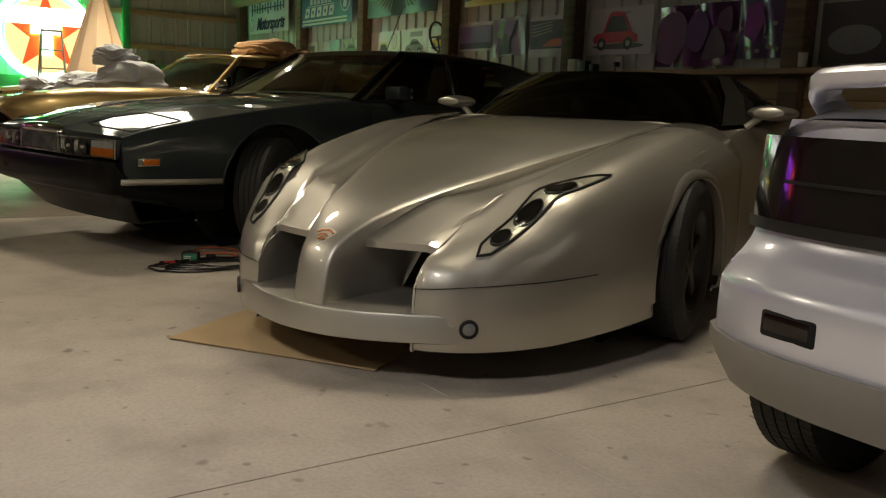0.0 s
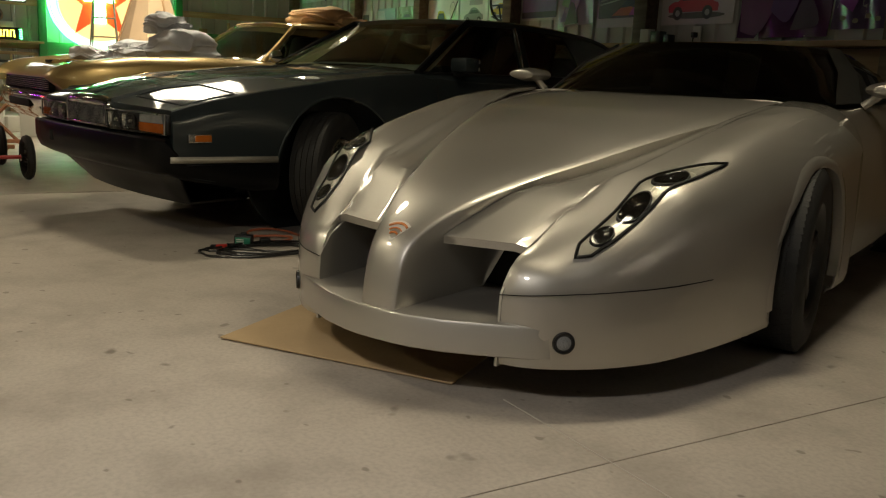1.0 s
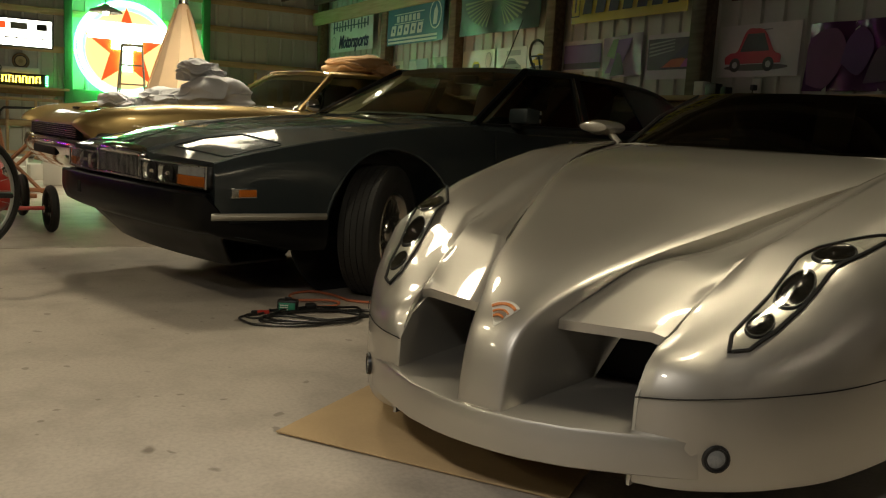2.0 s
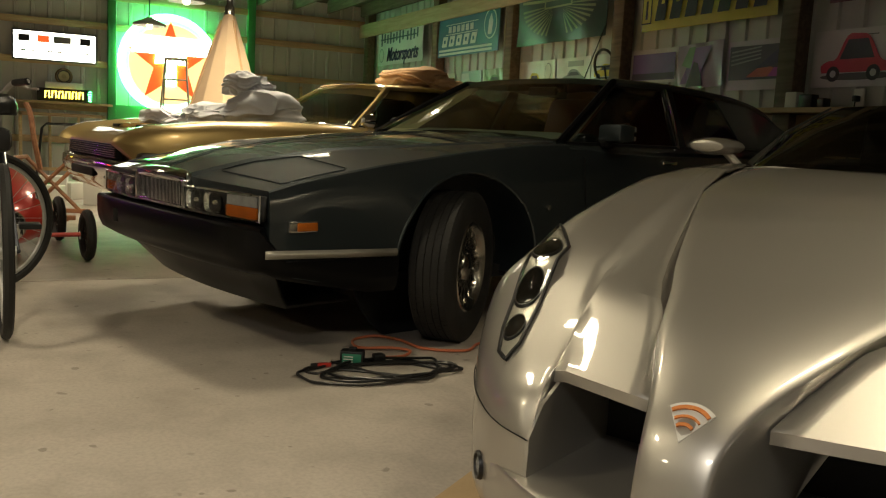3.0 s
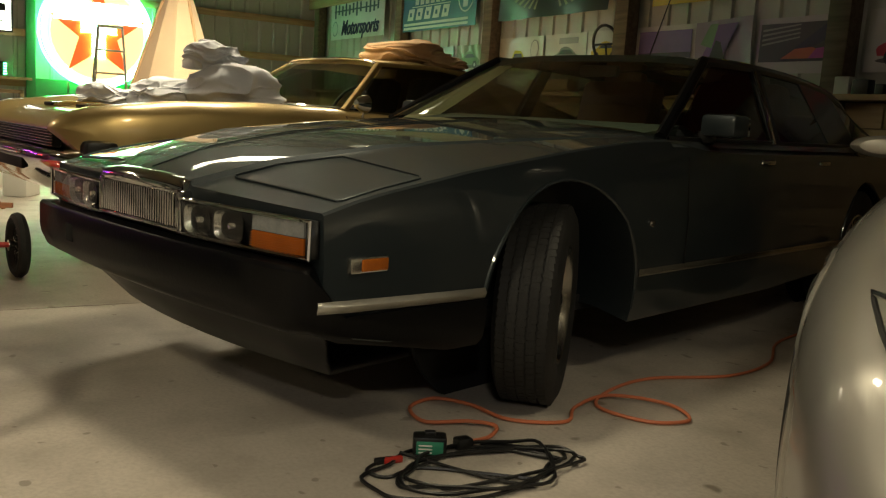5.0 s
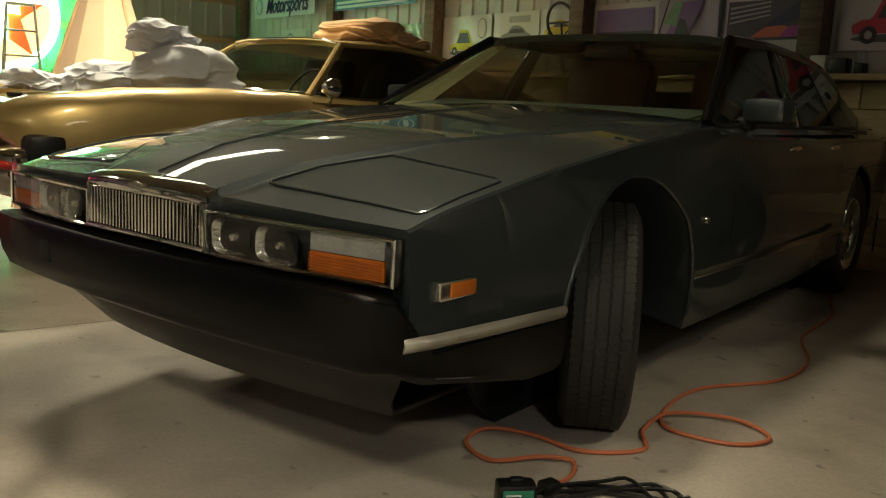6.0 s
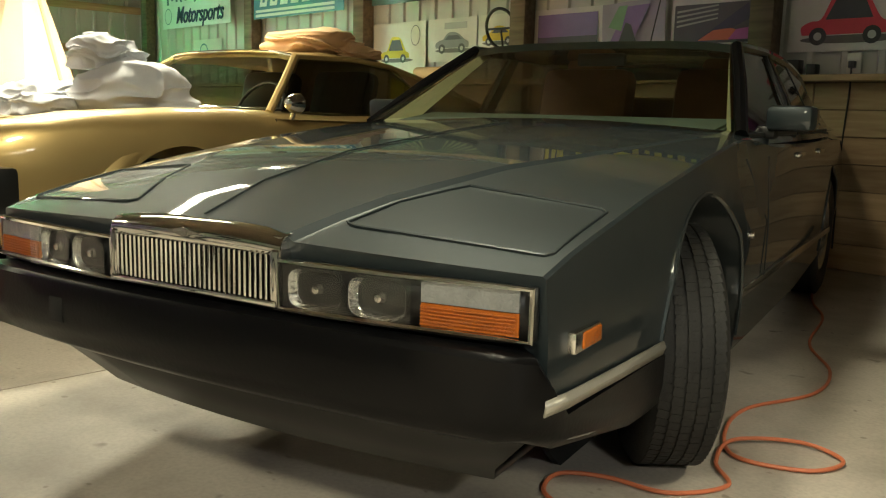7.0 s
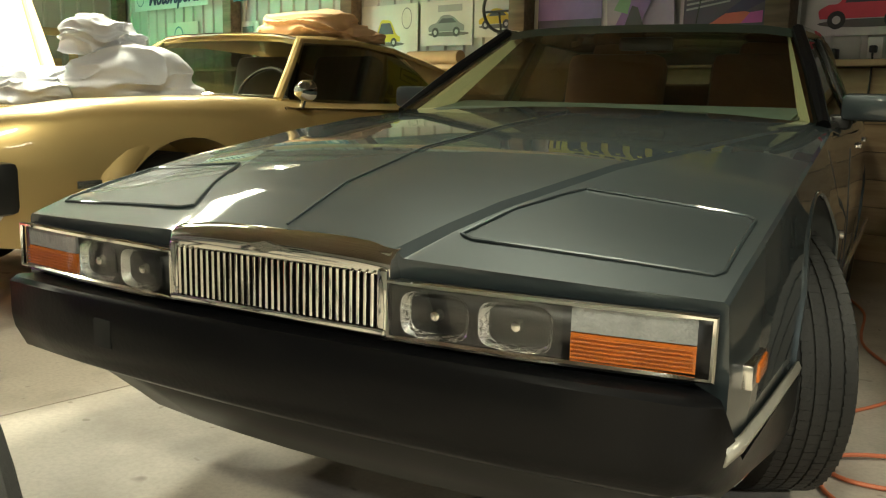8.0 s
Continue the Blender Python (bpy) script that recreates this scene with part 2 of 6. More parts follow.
def lathe(profile, axis="z", steps=32, m=None):
    """A turned shape: profile of (radius, height) along an axis."""
    bm = bmesh.new()
    rings = []
    for r, h in profile:
        ring = []
        for i in range(steps):
            a = 2 * math.pi * i / steps
            c, s = r * math.cos(a), r * math.sin(a)
            ring.append(bm.verts.new((c, s, h) if axis == "z" else (h, c, s) if axis == "x" else (s, h, c)))
        rings.append(ring)
    for a, b in zip(rings, rings[1:]):
        for i in range(steps):
            bm.faces.new((a[i], a[(i + 1) % steps], b[(i + 1) % steps], b[i]))
    for ring, (r, h) in ((rings[0], profile[0]), (rings[-1], profile[-1])):
        if r > 1e-4:
            bm.faces.new(ring)
    bmesh.ops.remove_doubles(bm, verts=bm.verts, dist=1e-5)
    bmesh.ops.recalc_face_normals(bm, faces=bm.faces)
    if m is not None:
        bmesh.ops.transform(bm, matrix=m, verts=bm.verts)
    return bm


def grid_mesh(rows, close=False, mirror=False):
    """A skin over rows of points; mirror adds the other side across x = 0."""
    bm = bmesh.new()
    for sign in ((1, -1) if mirror else (1,)):
        vs = [[bm.verts.new((p[0] * sign, p[1], p[2])) for p in r] for r in rows]
        for a, b in zip(vs, vs[1:]):
            k = len(a)
            for i in range(k if close else k - 1):
                try:
                    bm.faces.new((a[i], a[(i + 1) % k], b[(i + 1) % k], b[i]))
                except ValueError:
                    pass
    bmesh.ops.remove_doubles(bm, verts=bm.verts, dist=2e-4)
    bmesh.ops.dissolve_degenerate(bm, edges=bm.edges, dist=1e-5)
    bmesh.ops.recalc_face_normals(bm, faces=bm.faces)
    return bm


def catmull(pts, n):
    """Points along a smooth curve through pts, n to each stretch."""
    P = [Vector(p) for p in pts]
    out = []
    for i in range(len(P) - 1):
        a, b, c, d = P[max(i - 1, 0)], P[i], P[i + 1], P[min(i + 2, len(P) - 1)]
        for k in range(n):
            t = k / n
            out.append(0.5 * ((2 * b) + (c - a) * t + (2 * a - 5 * b + 4 * c - d) * t * t + (3 * b - a - 3 * c + d) * t ** 3))
    out.append(P[-1])
    return out


def tube(pts, radius, sides=8, closed=False, bm=None):
    """A round bar along points."""
    bm = bm or bmesh.new()
    P = [Vector(p) for p in pts]
    rings = []
    prev = None
    for i, p in enumerate(P):
        d = (P[(i + 1) % len(P)] - P[i - 1]) if closed else (P[min(i + 1, len(P) - 1)] - P[max(i - 1, 0)])
        d.normalize()
        if prev is None:
            prev = d.orthogonal().normalized()
        u = (prev - d * prev.dot(d)).normalized()
        prev = u
        w = d.cross(u)
        rad = radius[i] if isinstance(radius, (list, tuple)) else radius
        rings.append([bm.verts.new(p + rad * (math.cos(2 * math.pi * k / sides) * u + math.sin(2 * math.pi * k / sides) * w)) for k in range(sides)])
    pairs = list(zip(rings, rings[1:])) + ([(rings[-1], rings[0])] if closed else [])
    for a, b in pairs:
        for k in range(sides):
            bm.faces.new((a[k], a[(k + 1) % sides], b[(k + 1) % sides], b[k]))
    if not closed:
        bm.faces.new(rings[0])
        bm.faces.new(rings[-1])
    return bm


def prism(outline, lo, hi, axis="z", bevel=0.0):
    """An outline pushed along an axis from lo to hi."""
    bm = bmesh.new()
    def at(p, h):
        return (p[0], p[1], h) if axis == "z" else (h, p[0], p[1]) if axis == "x" else (p[0], h, p[1])
    a = [bm.verts.new(at(p, lo)) for p in outline]
    b = [bm.verts.new(at(p, hi)) for p in outline]
    k = len(a)
    for i in range(k):
        bm.faces.new((a[i], a[(i + 1) % k], b[(i + 1) % k], b[i]))
    bm.faces.new(a)
    bm.faces.new(b)
    bmesh.ops.recalc_face_normals(bm, faces=bm.faces)
    if bevel:
        bmesh.ops.bevel(bm, geom=bm.edges[:], offset=bevel, segments=2, affect="EDGES")
    return bm


def solid(ob, thickness, offset=-1):
    md = ob.modifiers.new("thickness", "SOLIDIFY")
    md.thickness, md.offset = thickness, offset
    return ob


def cut(ob, cutters):
    """Cuts the meshes in cutters out of ob and drops them."""
    made = []
    for bm in cutters:
        me = bpy.data.meshes.new("cutter")
        bm.to_mesh(me)
        bm.free()
        c = new("cutter", me)
        c.matrix_world = ob.matrix_world
        made.append(c)
        md = ob.modifiers.new("cut", "BOOLEAN")
        md.operation, md.object, md.solver = "DIFFERENCE", c, "EXACT"
    bpy.context.view_layer.update()
    dg = bpy.context.evaluated_depsgraph_get()
    me = bpy.data.meshes.new_from_object(ob.evaluated_get(dg))
    ob.modifiers.clear()
    old = ob.data
    ob.data = me
    me.name = ob.name
    bpy.data.meshes.remove(old)
    for c in made:
        d = c.data
        bpy.data.objects.remove(c)
        bpy.data.meshes.remove(d)
    return ob


def cyl_x(x0, x1, y, z, r, steps=40):
    return lathe([(r, x0), (r, x1)], "x", steps, Matrix.Translation((0, y, z)))


def words(text, size, material, parent, m, name="lettering", depth=0.004, bold=0.0, width=None, shear=0.0):
    cu = bpy.data.curves.new(name, "FONT")
    cu.body, cu.size, cu.extrude, cu.offset, cu.shear = text, size, depth, bold, shear
    cu.align_x, cu.align_y = "CENTER", "CENTER"
    tmp = new(name, cu)
    bpy.context.view_layer.update()
    me = bpy.data.meshes.new_from_object(tmp.evaluated_get(bpy.context.evaluated_depsgraph_get()))
    bpy.data.objects.remove(tmp)
    bpy.data.curves.remove(cu)
    me.materials.append(material)
    if width:
        xs = [v.co.x for v in me.vertices]
        k = width / max(1e-6, max(xs) - min(xs))
        me.transform(Matrix.Diagonal((k, 1, 1, 1)))
    ob = new(name, me)
    ob.parent = parent
    ob.matrix_local = m
    return ob


# ---- the building ----
X0, X1, Y0 = WALL_X, 4.5, -5.0
part("floor", boxed(((X0 + X1) / 2, (Y0 + WALL_Y) / 2, -0.1), (X1 - X0 + 0.4, WALL_Y - Y0 + 0.4, 0.2)), CONCRETE, smooth=False)
tagged(bpy.data.objects["floor"], "stained beige concrete garage floor with dark spots", "floor", kind="structure")


def ribbed_sheet(length, z0, z1, pitch=0.23):
    """Ribbed steel cladding in the plane y = 0, facing -y."""
    rows = [[], []]
    x = 0.0
    while x < length:
        for dx, dy in ((0, 0), (pitch * 0.72, 0), (pitch * 0.78, -0.02), (pitch * 0.94, -0.02)):
            if x + dx <= length:
                rows[0].append((x + dx, dy, z0))
                rows[1].append((x + dx, dy, z1))
        x += pitch
    rows[0].append((length, 0, z0))
    rows[1].append((length, 0, z1))
    return grid_mesh(rows)


def wall(name, m, length, label):
    w = tagged(part(name, boxed((length / 2, 0.11, CEIL / 2), (length, 0.14, CEIL)), STEEL_SHEET, None, smooth=False), label, "wall", kind="structure")
    w.matrix_world = m
    s = part("cladding", ribbed_sheet(length, 0.0, CEIL), STEEL_SHEET, w, "ribbed pale steel cladding", angle=20)
    return w


wall_north = wall("wall_north", pose(X0, WALL_Y, 0), X1 - X0, "ribbed pale steel garage wall hung with posters")
wall_west = wall("wall_west", pose(X0, Y0, 0, 0, 0, 90), WALL_Y - Y0, "ribbed steel garage wall behind glowing signs")
wall_east = wall("wall_east", pose(X1, WALL_Y, 0, 0, 0, -90), WALL_Y - Y0, "plain ribbed steel garage wall")
wall_south = wall("wall_south", pose(X1, Y0, 0, 0, 0, 180), X1 - X0, "plain ribbed steel garage wall")

bm = bmesh.new()
box(bm, ((X0 + X1) / 2, (Y0 + WALL_Y) / 2, CEIL + 0.08), (X1 - X0 + 0.4, WALL_Y - Y0 + 0.4, 0.1))
y = Y0 + 0.1
while y < WALL_Y:
    box(bm, ((X0 + X1) / 2, y, CEIL - 0.07), (X1 - X0, 0.05, 0.2))
    y += 0.61
tagged(part("ceiling", bm, WOOD_DARK, smooth=False), "dark timber ceiling with joists", "ceiling", kind="structure")

# timber posts, header beam, ledge and wainscot of the poster wall
for x in (-14.9, -12.1, -9.96, -7.78, -5.59, -3.11, -0.7, 1.7):
    p = part("wall_post", boxed((0, 0, CEIL / 2), (0.17, 0.14, CEIL), 0.006), WOOD_POST)
    p.location = (x, WALL_Y - 0.1, 0)
    tagged(p, "dark rough timber post against the steel wall", "post", "wall posts", "structure")
tagged(part("header_beam", boxed(((X0 + X1) / 2, WALL_Y - 0.2, 2.62), (X1 - X0 - 0.1, 0.05, 0.22), 0.005), WOOD_BEAM), "pale timber header beam along the wall", "beam", kind="structure")
tagged(part("wall_ledge", boxed(((X0 + X1) / 2, WALL_Y - 0.14, 1.24), (X1 - X0 - 0.1, 0.24, 0.04), 0.004), WOOD_PINE), "narrow pine ledge along the poster wall", "ledge", kind="structure")
wains = tagged(part("wainscot", boxed(((X0 + X1) / 2, WALL_Y - 0.055, 0.61), (X1 - X0 - 0.1, 0.03, 1.215)), WOOD_POST, smooth=False), "horizontal pine boards below the ledge", "wainscot", kind="structure")
board = boxed((0, 0, 0), (2.43, 0.022, 0.168), 0.004)
board_me = bpy.data.meshes.new("board")
board.to_mesh(board_me)
board.free()
board_me.materials.append(WOOD_PINE)
for i in range(7):
    x = X0 + 1.4 - (i % 2) * 0.8
    while x < X1 - 1.0:
        b = new("board", board_me)
        b.parent = wains
        b.location = (x, WALL_Y - 0.082, 0.09 + i * 0.173)
        x += 2.44


def lamp(x, y, z, watts):
    t = thing("pendant_lamp", pose(x, y, z), "pendant lamp with shallow enamel shade, real by the signs, added elsewhere as fill", "lamp", "pendant lamps")
    part("shade", lathe([(0.03, 0.12), (0.05, 0.1), (0.2, 0.035), (0.215, 0.0), (0.21, 0.0), (0.19, 0.03), (0.04, 0.085), (0.0, 0.09)], steps=36), LAMP_SHADE, t, "white enamel shade")
    part("bulb", lathe([(0.0, -0.035), (0.03, -0.028), (0.042, 0.0), (0.035, 0.04), (0.015, 0.08)], steps=20), LAMP_GLOW, t, "glowing bulb")
    part("cord", tube([(0, 0, 0.11), (0, 0, CEIL - z)], 0.008), BLACK, t)
    l = bpy.data.lights.new("pendant_light", "AREA")
    l.shape, l.size, l.energy, l.color = "DISK", 0.40, watts, ((1.0, 0.93, 0.84) if x > -1.5 else (1.0, 0.86, 0.60))
    l.spread = radians(112 if y > 5.5 else 125 if y > 5 else 145)
    o = new("pendant_light", l)
    o.parent = t
    o.location = (0, 0, -0.045)


def tube_fixture(x, y, z, turn, watts):
    """A white twin-tube strip light on two chains; its length runs along its own x axis."""
    t = thing("strip_light", pose(x, y, z, 0, 0, turn), "white twin-tube strip light hanging on thin chains", "lamp", "strip lights")
    part("housing", prism([(-.13, .0), (-.06, .06), (.06, .06), (.13, .0), (.12, -.004), (.0, .012), (-.12, -.004)], -.63, .63, "x"), LAMP_SHADE, t, "white folded steel housing", smooth=False)
    for v in (-.06, .06):
        part("tube", tube([(-.60, v, -.022), (.60, v, -.022)], .016, 10), LAMP_GLOW, t, "glowing tube")
    for u in (-.5, .5):
        part("chain", tube([(u, 0, .055), (u, 0, CEIL - z)], .004, 5), ALU, t)
    l = bpy.data.lights.new("strip_light_lamp", "AREA")
    l.shape, l.size, l.size_y, l.energy, l.color = "RECTANGLE", 1.1, .14, watts, (1.0, 0.86, 0.60)
    l.spread = radians(128)
    o = new("strip_light_lamp", l)
    o.parent = t
    o.location = (0, 0, -0.045)


LAMP_SHADE = mat("shade_enamel", (0.72, 0.74, 0.68), 0.35)
LAMP_GLOW = glow("bulb_glow", (1.0, 0.9, 0.7), 14)
for x, y, z, w in LAMPS:
    lamp(x, y, z, w)
for x, y, z, a, w in FIXTURES:
    tube_fixture(x, y, z, a, w)


# ---- cars ----
def tyre_bm(r, w, rim, groove=4):
    """A tyre about the x axis with tread grooves and rounded shoulders."""
    prof = [(rim, -w * 0.40), (rim + (r - rim) * 0.35, -w * 0.5), (r - 0.035, -w * 0.49), (r - 0.008, -w * 0.42)]
    k = groove
    tw = w * 0.80
    for i in range(k + 1):
        a, b = -tw / 2 + tw * i / (k + 1), -tw / 2 + tw * (i + 1) / (k + 1)
        prof += [(r, a + 0.004), (r, b - 0.004)]
        if i < k:
            prof += [(r - 0.004, b - 0.003), (r - 0.004, b + 0.003)]
    prof += [(r - 0.008, w * 0.42), (r - 0.035, w * 0.49), (rim + (r - rim) * 0.35, w * 0.5), (rim, w * 0.40)]
    bm = lathe(prof, "x", 56)
    bmesh.ops.delete(bm, geom=[f for f in bm.faces if len(f.verts) > 4], context="FACES_ONLY")
    return bm


def tread_blocks(r, w, n=84):
    """Slanting cross cuts raised on the tread."""
    bm = bmesh.new()
    for row, x in enumerate((-0.375, -0.187, 0.0, 0.187, 0.375)):
        for i in range(n):
            a = 2 * math.pi * (i + 0.5 * (row % 2)) / n
            m = Matrix.Rotation(a, 4, "X") @ Matrix.Translation((x * w * 0.86, 0, r - 0.0012)) @ Matrix.Rotation(0.22 * (row - 2) * 0.5, 4, "Z")
            box(bm, (0, 0, 0), (w * 0.135, 2 * math.pi * r / n * 0.90, 0.0032), 0, m)
    return bm


def wheel(parent, m, r, w, rim, style="mesh", side=1, dark=False):
    """A wheel whose outer face looks along +x."""
    wh = new("wheel")
    wh.empty_display_size = 0.1
    wh.parent = parent
    wh.matrix_local = m @ (Matrix.Rotation(math.pi, 4, "Z") if side < 0 else Matrix.Identity(4))
    part("tyre", tyre_bm(r, w, rim), TYRE, wh)
    if style == "mesh" or dark:
        part("tread", tread_blocks(r, w), TYRE, wh, smooth=False)
    metal = BLACK if dark else WORN_CHROME
    part("rim", lathe([(rim + 0.006, -w * 0.42), (rim + 0.012, w * 0.42), (rim + 0.004, w * 0.45), (rim - 0.012, w * 0.40), (rim - 0.03, w * 0.2), (rim - 0.04, -w * 0.1), (0.05, -w * 0.12)], "x", 48), metal, wh, "alloy rim")
    bm = bmesh.new()
    if style == "mesh":
        for i in range(16):
            for s in (-1, 1):
                a = 2 * math.pi * i / 16
                m2 = Matrix.Rotation(a, 4, "X") @ Matrix.Translation((w * 0.27, 0, rim * 0.6)) @ Matrix.Rotation(0.42 * s, 4, "X")
                box(bm, (0, 0, 0), (0.014, 0.011, rim * 0.85), 0, m2)
    else:
        for i in range(5):
            m2 = Matrix.Rotation(2 * math.pi * i / 5, 4, "X") @ Matrix.Translation((w * 0.3, 0, rim * 0.52))
            box(bm, (0, 0, 0), (0.025, 0.06, rim * 0.95), 0.008, m2)
    part("spokes", bm, metal, wh, "lattice spokes", smooth=False)
    part("hub_cap", lathe([(0.0, w * 0.40), (0.03, w * 0.39), (0.06, w * 0.34), (0.075, w * 0.22), (0.075, -0.02)], "x", 24), metal, wh)
    return wh


def lerp_rows(stations, v, n):
    """The half section at v between stations [(v, [(u, z), ...]), ...]."""
    for (a, pa), (b, pb) in zip(stations, stations[1:]):
        if a <= v <= b:
            k = (v - a) / (b - a)
            return [(pa[i][0] * (1 - k) + pb[i][0] * k, pa[i][1] * (1 - k) + pb[i][1] * k) for i in range(n)]
    return stations[-1][1]


# -- dark blue wedge saloon --
SAL = pose(-4.447, 2.576, 0, 0, 0, 15.0)
saloon = thing("wedge_saloon", SAL, "dark blue green wedge-shaped saloon car with chrome grille and black bumper", "car", "parked cars")


def bow(u):
    return -0.062 * (1 - min(1.0, abs(u) / 0.79) ** 2)


# half sections: hood middle, raised panel edge, foot of the edge, wing edge, shoulder, flank, trim line, sill
SALOON_ST = [
    (0.00, [(0, .716), (.244, .708), (.262, .676), (.780, .676), (.792, .660), (.796, .56), (.796, .46), (.792, .395)]),
    (0.10, [(0, .752), (.286, .742), (.302, .716), (.786, .706), (.802, .680), (.808, .56), (.808, .46), (.802, .35)]),
    (0.20, [(0, .788), (.338, .776), (.353, .752), (.790, .728), (.808, .700), (.814, .56), (.814, .45), (.806, .33)]),
    (0.50, [(0, .846), (.452, .834), (.465, .814), (.793, .782), (.818, .740), (.826, .58), (.826, .43), (.814, .30)]),
    (0.97, [(0, .894), (.584, .874), (.596, .860), (.790, .848), (.826, .795), (.836, .60), (.834, .43), (.820, .25)]),
    (1.35, [(0, .926), (.676, .902), (.686, .894), (.782, .888), (.828, .835), (.838, .62), (.834, .42), (.820, .24)]),
    (1.62, [(0, .944), (.715, .916), (.724, .912), (.768, .902), (.822, .850), (.836, .62), (.832, .42), (.818, .24)]),
    (2.60, [(0, .955), (.46, .950), (.47, .948), (.752, .905), (.805, .860), (.824, .62), (.820, .42), (.806, .24)]),
    (3.60, [(0, .960), (.46, .955), (.47, .953), (.720, .915), (.772, .865), (.792, .62), (.790, .45), (.774, .27)]),
    (4.40, [(0, .955), (.46, .950), (.47, .947), (.670, .905), (.725, .860), (.750, .64), (.748, .50), (.730, .33)]),
    (4.85, [(0, .920), (.46, .915), (.47, .912), (.640, .880), (.690, .840), (.715, .64), (.715, .55), (.700, .42)]),
]


def loft_saloon():
    st = SALOON_ST
    vs = [0, .05, .1, .2, .35, .5, .65, .8, .97, 1.15, 1.35, 1.5, 1.62, 1.9, 2.25, 2.6, 3.0, 3.3, 3.6, 3.9, 4.2, 4.4, 4.65, 4.85]
    rows = []
    for v in vs:
        sec = list(lerp_rows(st, v, 8))
        sec[2] = (sec[2][0] - .002, sec[2][1] + (sec[1][1] - sec[2][1]) * .5)
        sharp = max(0, min(1, (2.0 - v) / .4))
        sec[4] = (sec[4][0] + (sec[3][0] + .007 - sec[4][0]) * sharp, sec[4][1] + (sec[3][1] - .006 - sec[4][1]) * sharp)
        fade = max(0, 1 - v / 1.2)
        row = []
        (u0, z0), (u1, z1) = sec[0], sec[1]
        for k in (0, .33, .66):
            row.append((u0 + (u1 - u0) * k, z0 + (z1 - z0) * k ** 2))
        row.append(sec[1])
        for k in (0, .34, .67):
            row.append((sec[2][0] + (sec[3][0] - sec[2][0]) * k, sec[2][1] + (sec[3][1] - sec[2][1]) * k))
        row += sec[3:]
        rows.append([(u, v + bow(u) * fade, z) for u, z in row])
    # floor pan closes the shell
    full = [r + [(r[-1][0] * 0.8, r[-1][1], r[-1][2] + 0.03), (0, r[-1][1], r[-1][2] + 0.03)] for r in rows]
    bm = grid_mesh(full, mirror=True)
    bmesh.ops.holes_fill(bm, edges=[e for e in bm.edges if e.is_boundary], sides=0)
    bmesh.ops.recalc_face_normals(bm, faces=bm.faces)
    return bm


def wing_z(u, v):
    """Height of the flat panel beside the raised hood."""
    sec = lerp_rows(SALOON_ST, max(0.0, v - bow(u) * max(0, 1 - v / 1.2)), 8)
    (ua, za), (ue, ze), (ub, zb) = sec[2], sec[1], sec[3]
    za = za + (ze - za) * .5
    return za + (zb - za) * (abs(u) - ua) / (ub - ua)


body = part("body", loft_saloon(), NAVY, saloon, angle=22)
bpy.context.view_layer.update()
cutters = []
for s in (1, -1):
    for v, z, r in ((0.975, 0.345, 0.415), (3.86, 0.345, 0.38)):
        a, b = sorted((s * 0.56, s * 1.1))
        cutters.append(cyl_x(a, b, v, z, r))
# cabin well
cutters.append(boxed((0, 2.75, 0.9), (1.36, 2.1, 0.9)))
cut(body, cutters)
body.data.shade_smooth()
body.data.set_sharp_from_angle(angle=radians(22))
def arch_u(v, z):
    """Half width of the flank at a height."""
    sec = lerp_rows(SALOON_ST, v, 8)
    pts = sorted([(p[1], p[0]) for p in (sec[3], sec[5], sec[6], sec[7])])
    for (za, ua), (zb, ub) in zip(pts, pts[1:]):
        if z <= zb:
            return ua + (ub - ua) * max(0.0, (z - za) / (zb - za))
    return pts[-1][1]


for s in (1, -1):
    for v, rr in ((0.975, .414), (3.86, .379)):
        arc = [(v + rr * math.cos(radians(a)), 0.345 + rr * math.sin(radians(a))) for a in range(-8, 189, 7)]
        part("arch_lip", tube([(s * arch_u(y, z), y, z) for y, z in arc], 0.008, 6), NAVY, saloon)
        part("arch_liner", lathe([(rr - 0.005, s * 0.50), (rr - 0.005, s * 0.52), (0.05, s * 0.51)], "x", 32, Matrix.Translation((0, v, 0.345))), CAVITY_SHADE, saloon, "near-black disc standing in for shade in the wheel well")

# nose: chrome grille
# a chrome shell with a broad rounded header, thin rails and upright bars before a near-black plate for the shade behind
# them
grille = part("grille", boxed((0, -0.034, 0.640), (0.496, 0.085, 0.130), 0.004), CHROME, saloon, "chrome radiator grille shell")
head = [(.0, .722), (-.055, .719), (-.083, .713), (-.095, .703), (-.099, .690), (-.098, .674), (-.092, .668), (-.07, .668), (.0, .668)]
rows = []
for i in range(17):
    u = -.252 + .504 * i / 16
    k = abs(u) / .252
    rows.append([(u, y + .014 * k * k, z - .010 * k ** 3) for y, z in head])
hb_ = grid_mesh(rows)
bmesh.ops.holes_fill(hb_, edges=[e for e in hb_.edges if e.is_boundary], sides=0)
part("grille_header", hb_, CHROME, grille, "rounded chrome header", angle=50)
for sx in (1, -1):
    part("grille_stile", boxed((sx * .240, -.060, .622), (.022, .064, .112), .006), CHROME, grille)
part("grille_sill", boxed((0, -.074, .568), (.496, .042, .014), .004), CHROME, grille)
part("grille_recess", boxed((0, -.076, .622), (.462, .006, .098), .001), CAVITY_SHADE, grille)
bar_me = None
for i in range(32):
    if bar_me is None:
        b = part("grille_bar", boxed((0, -0.087, 0.622), (0.0066, 0.014, 0.094), 0.0015), CHROME, grille, smooth=False)
        bar_me = b.data
    else:
        b = new("grille_bar", bar_me)
        b.parent = grille
    b.location = (-0.222 + 0.444 * i / 31, 0, 0)
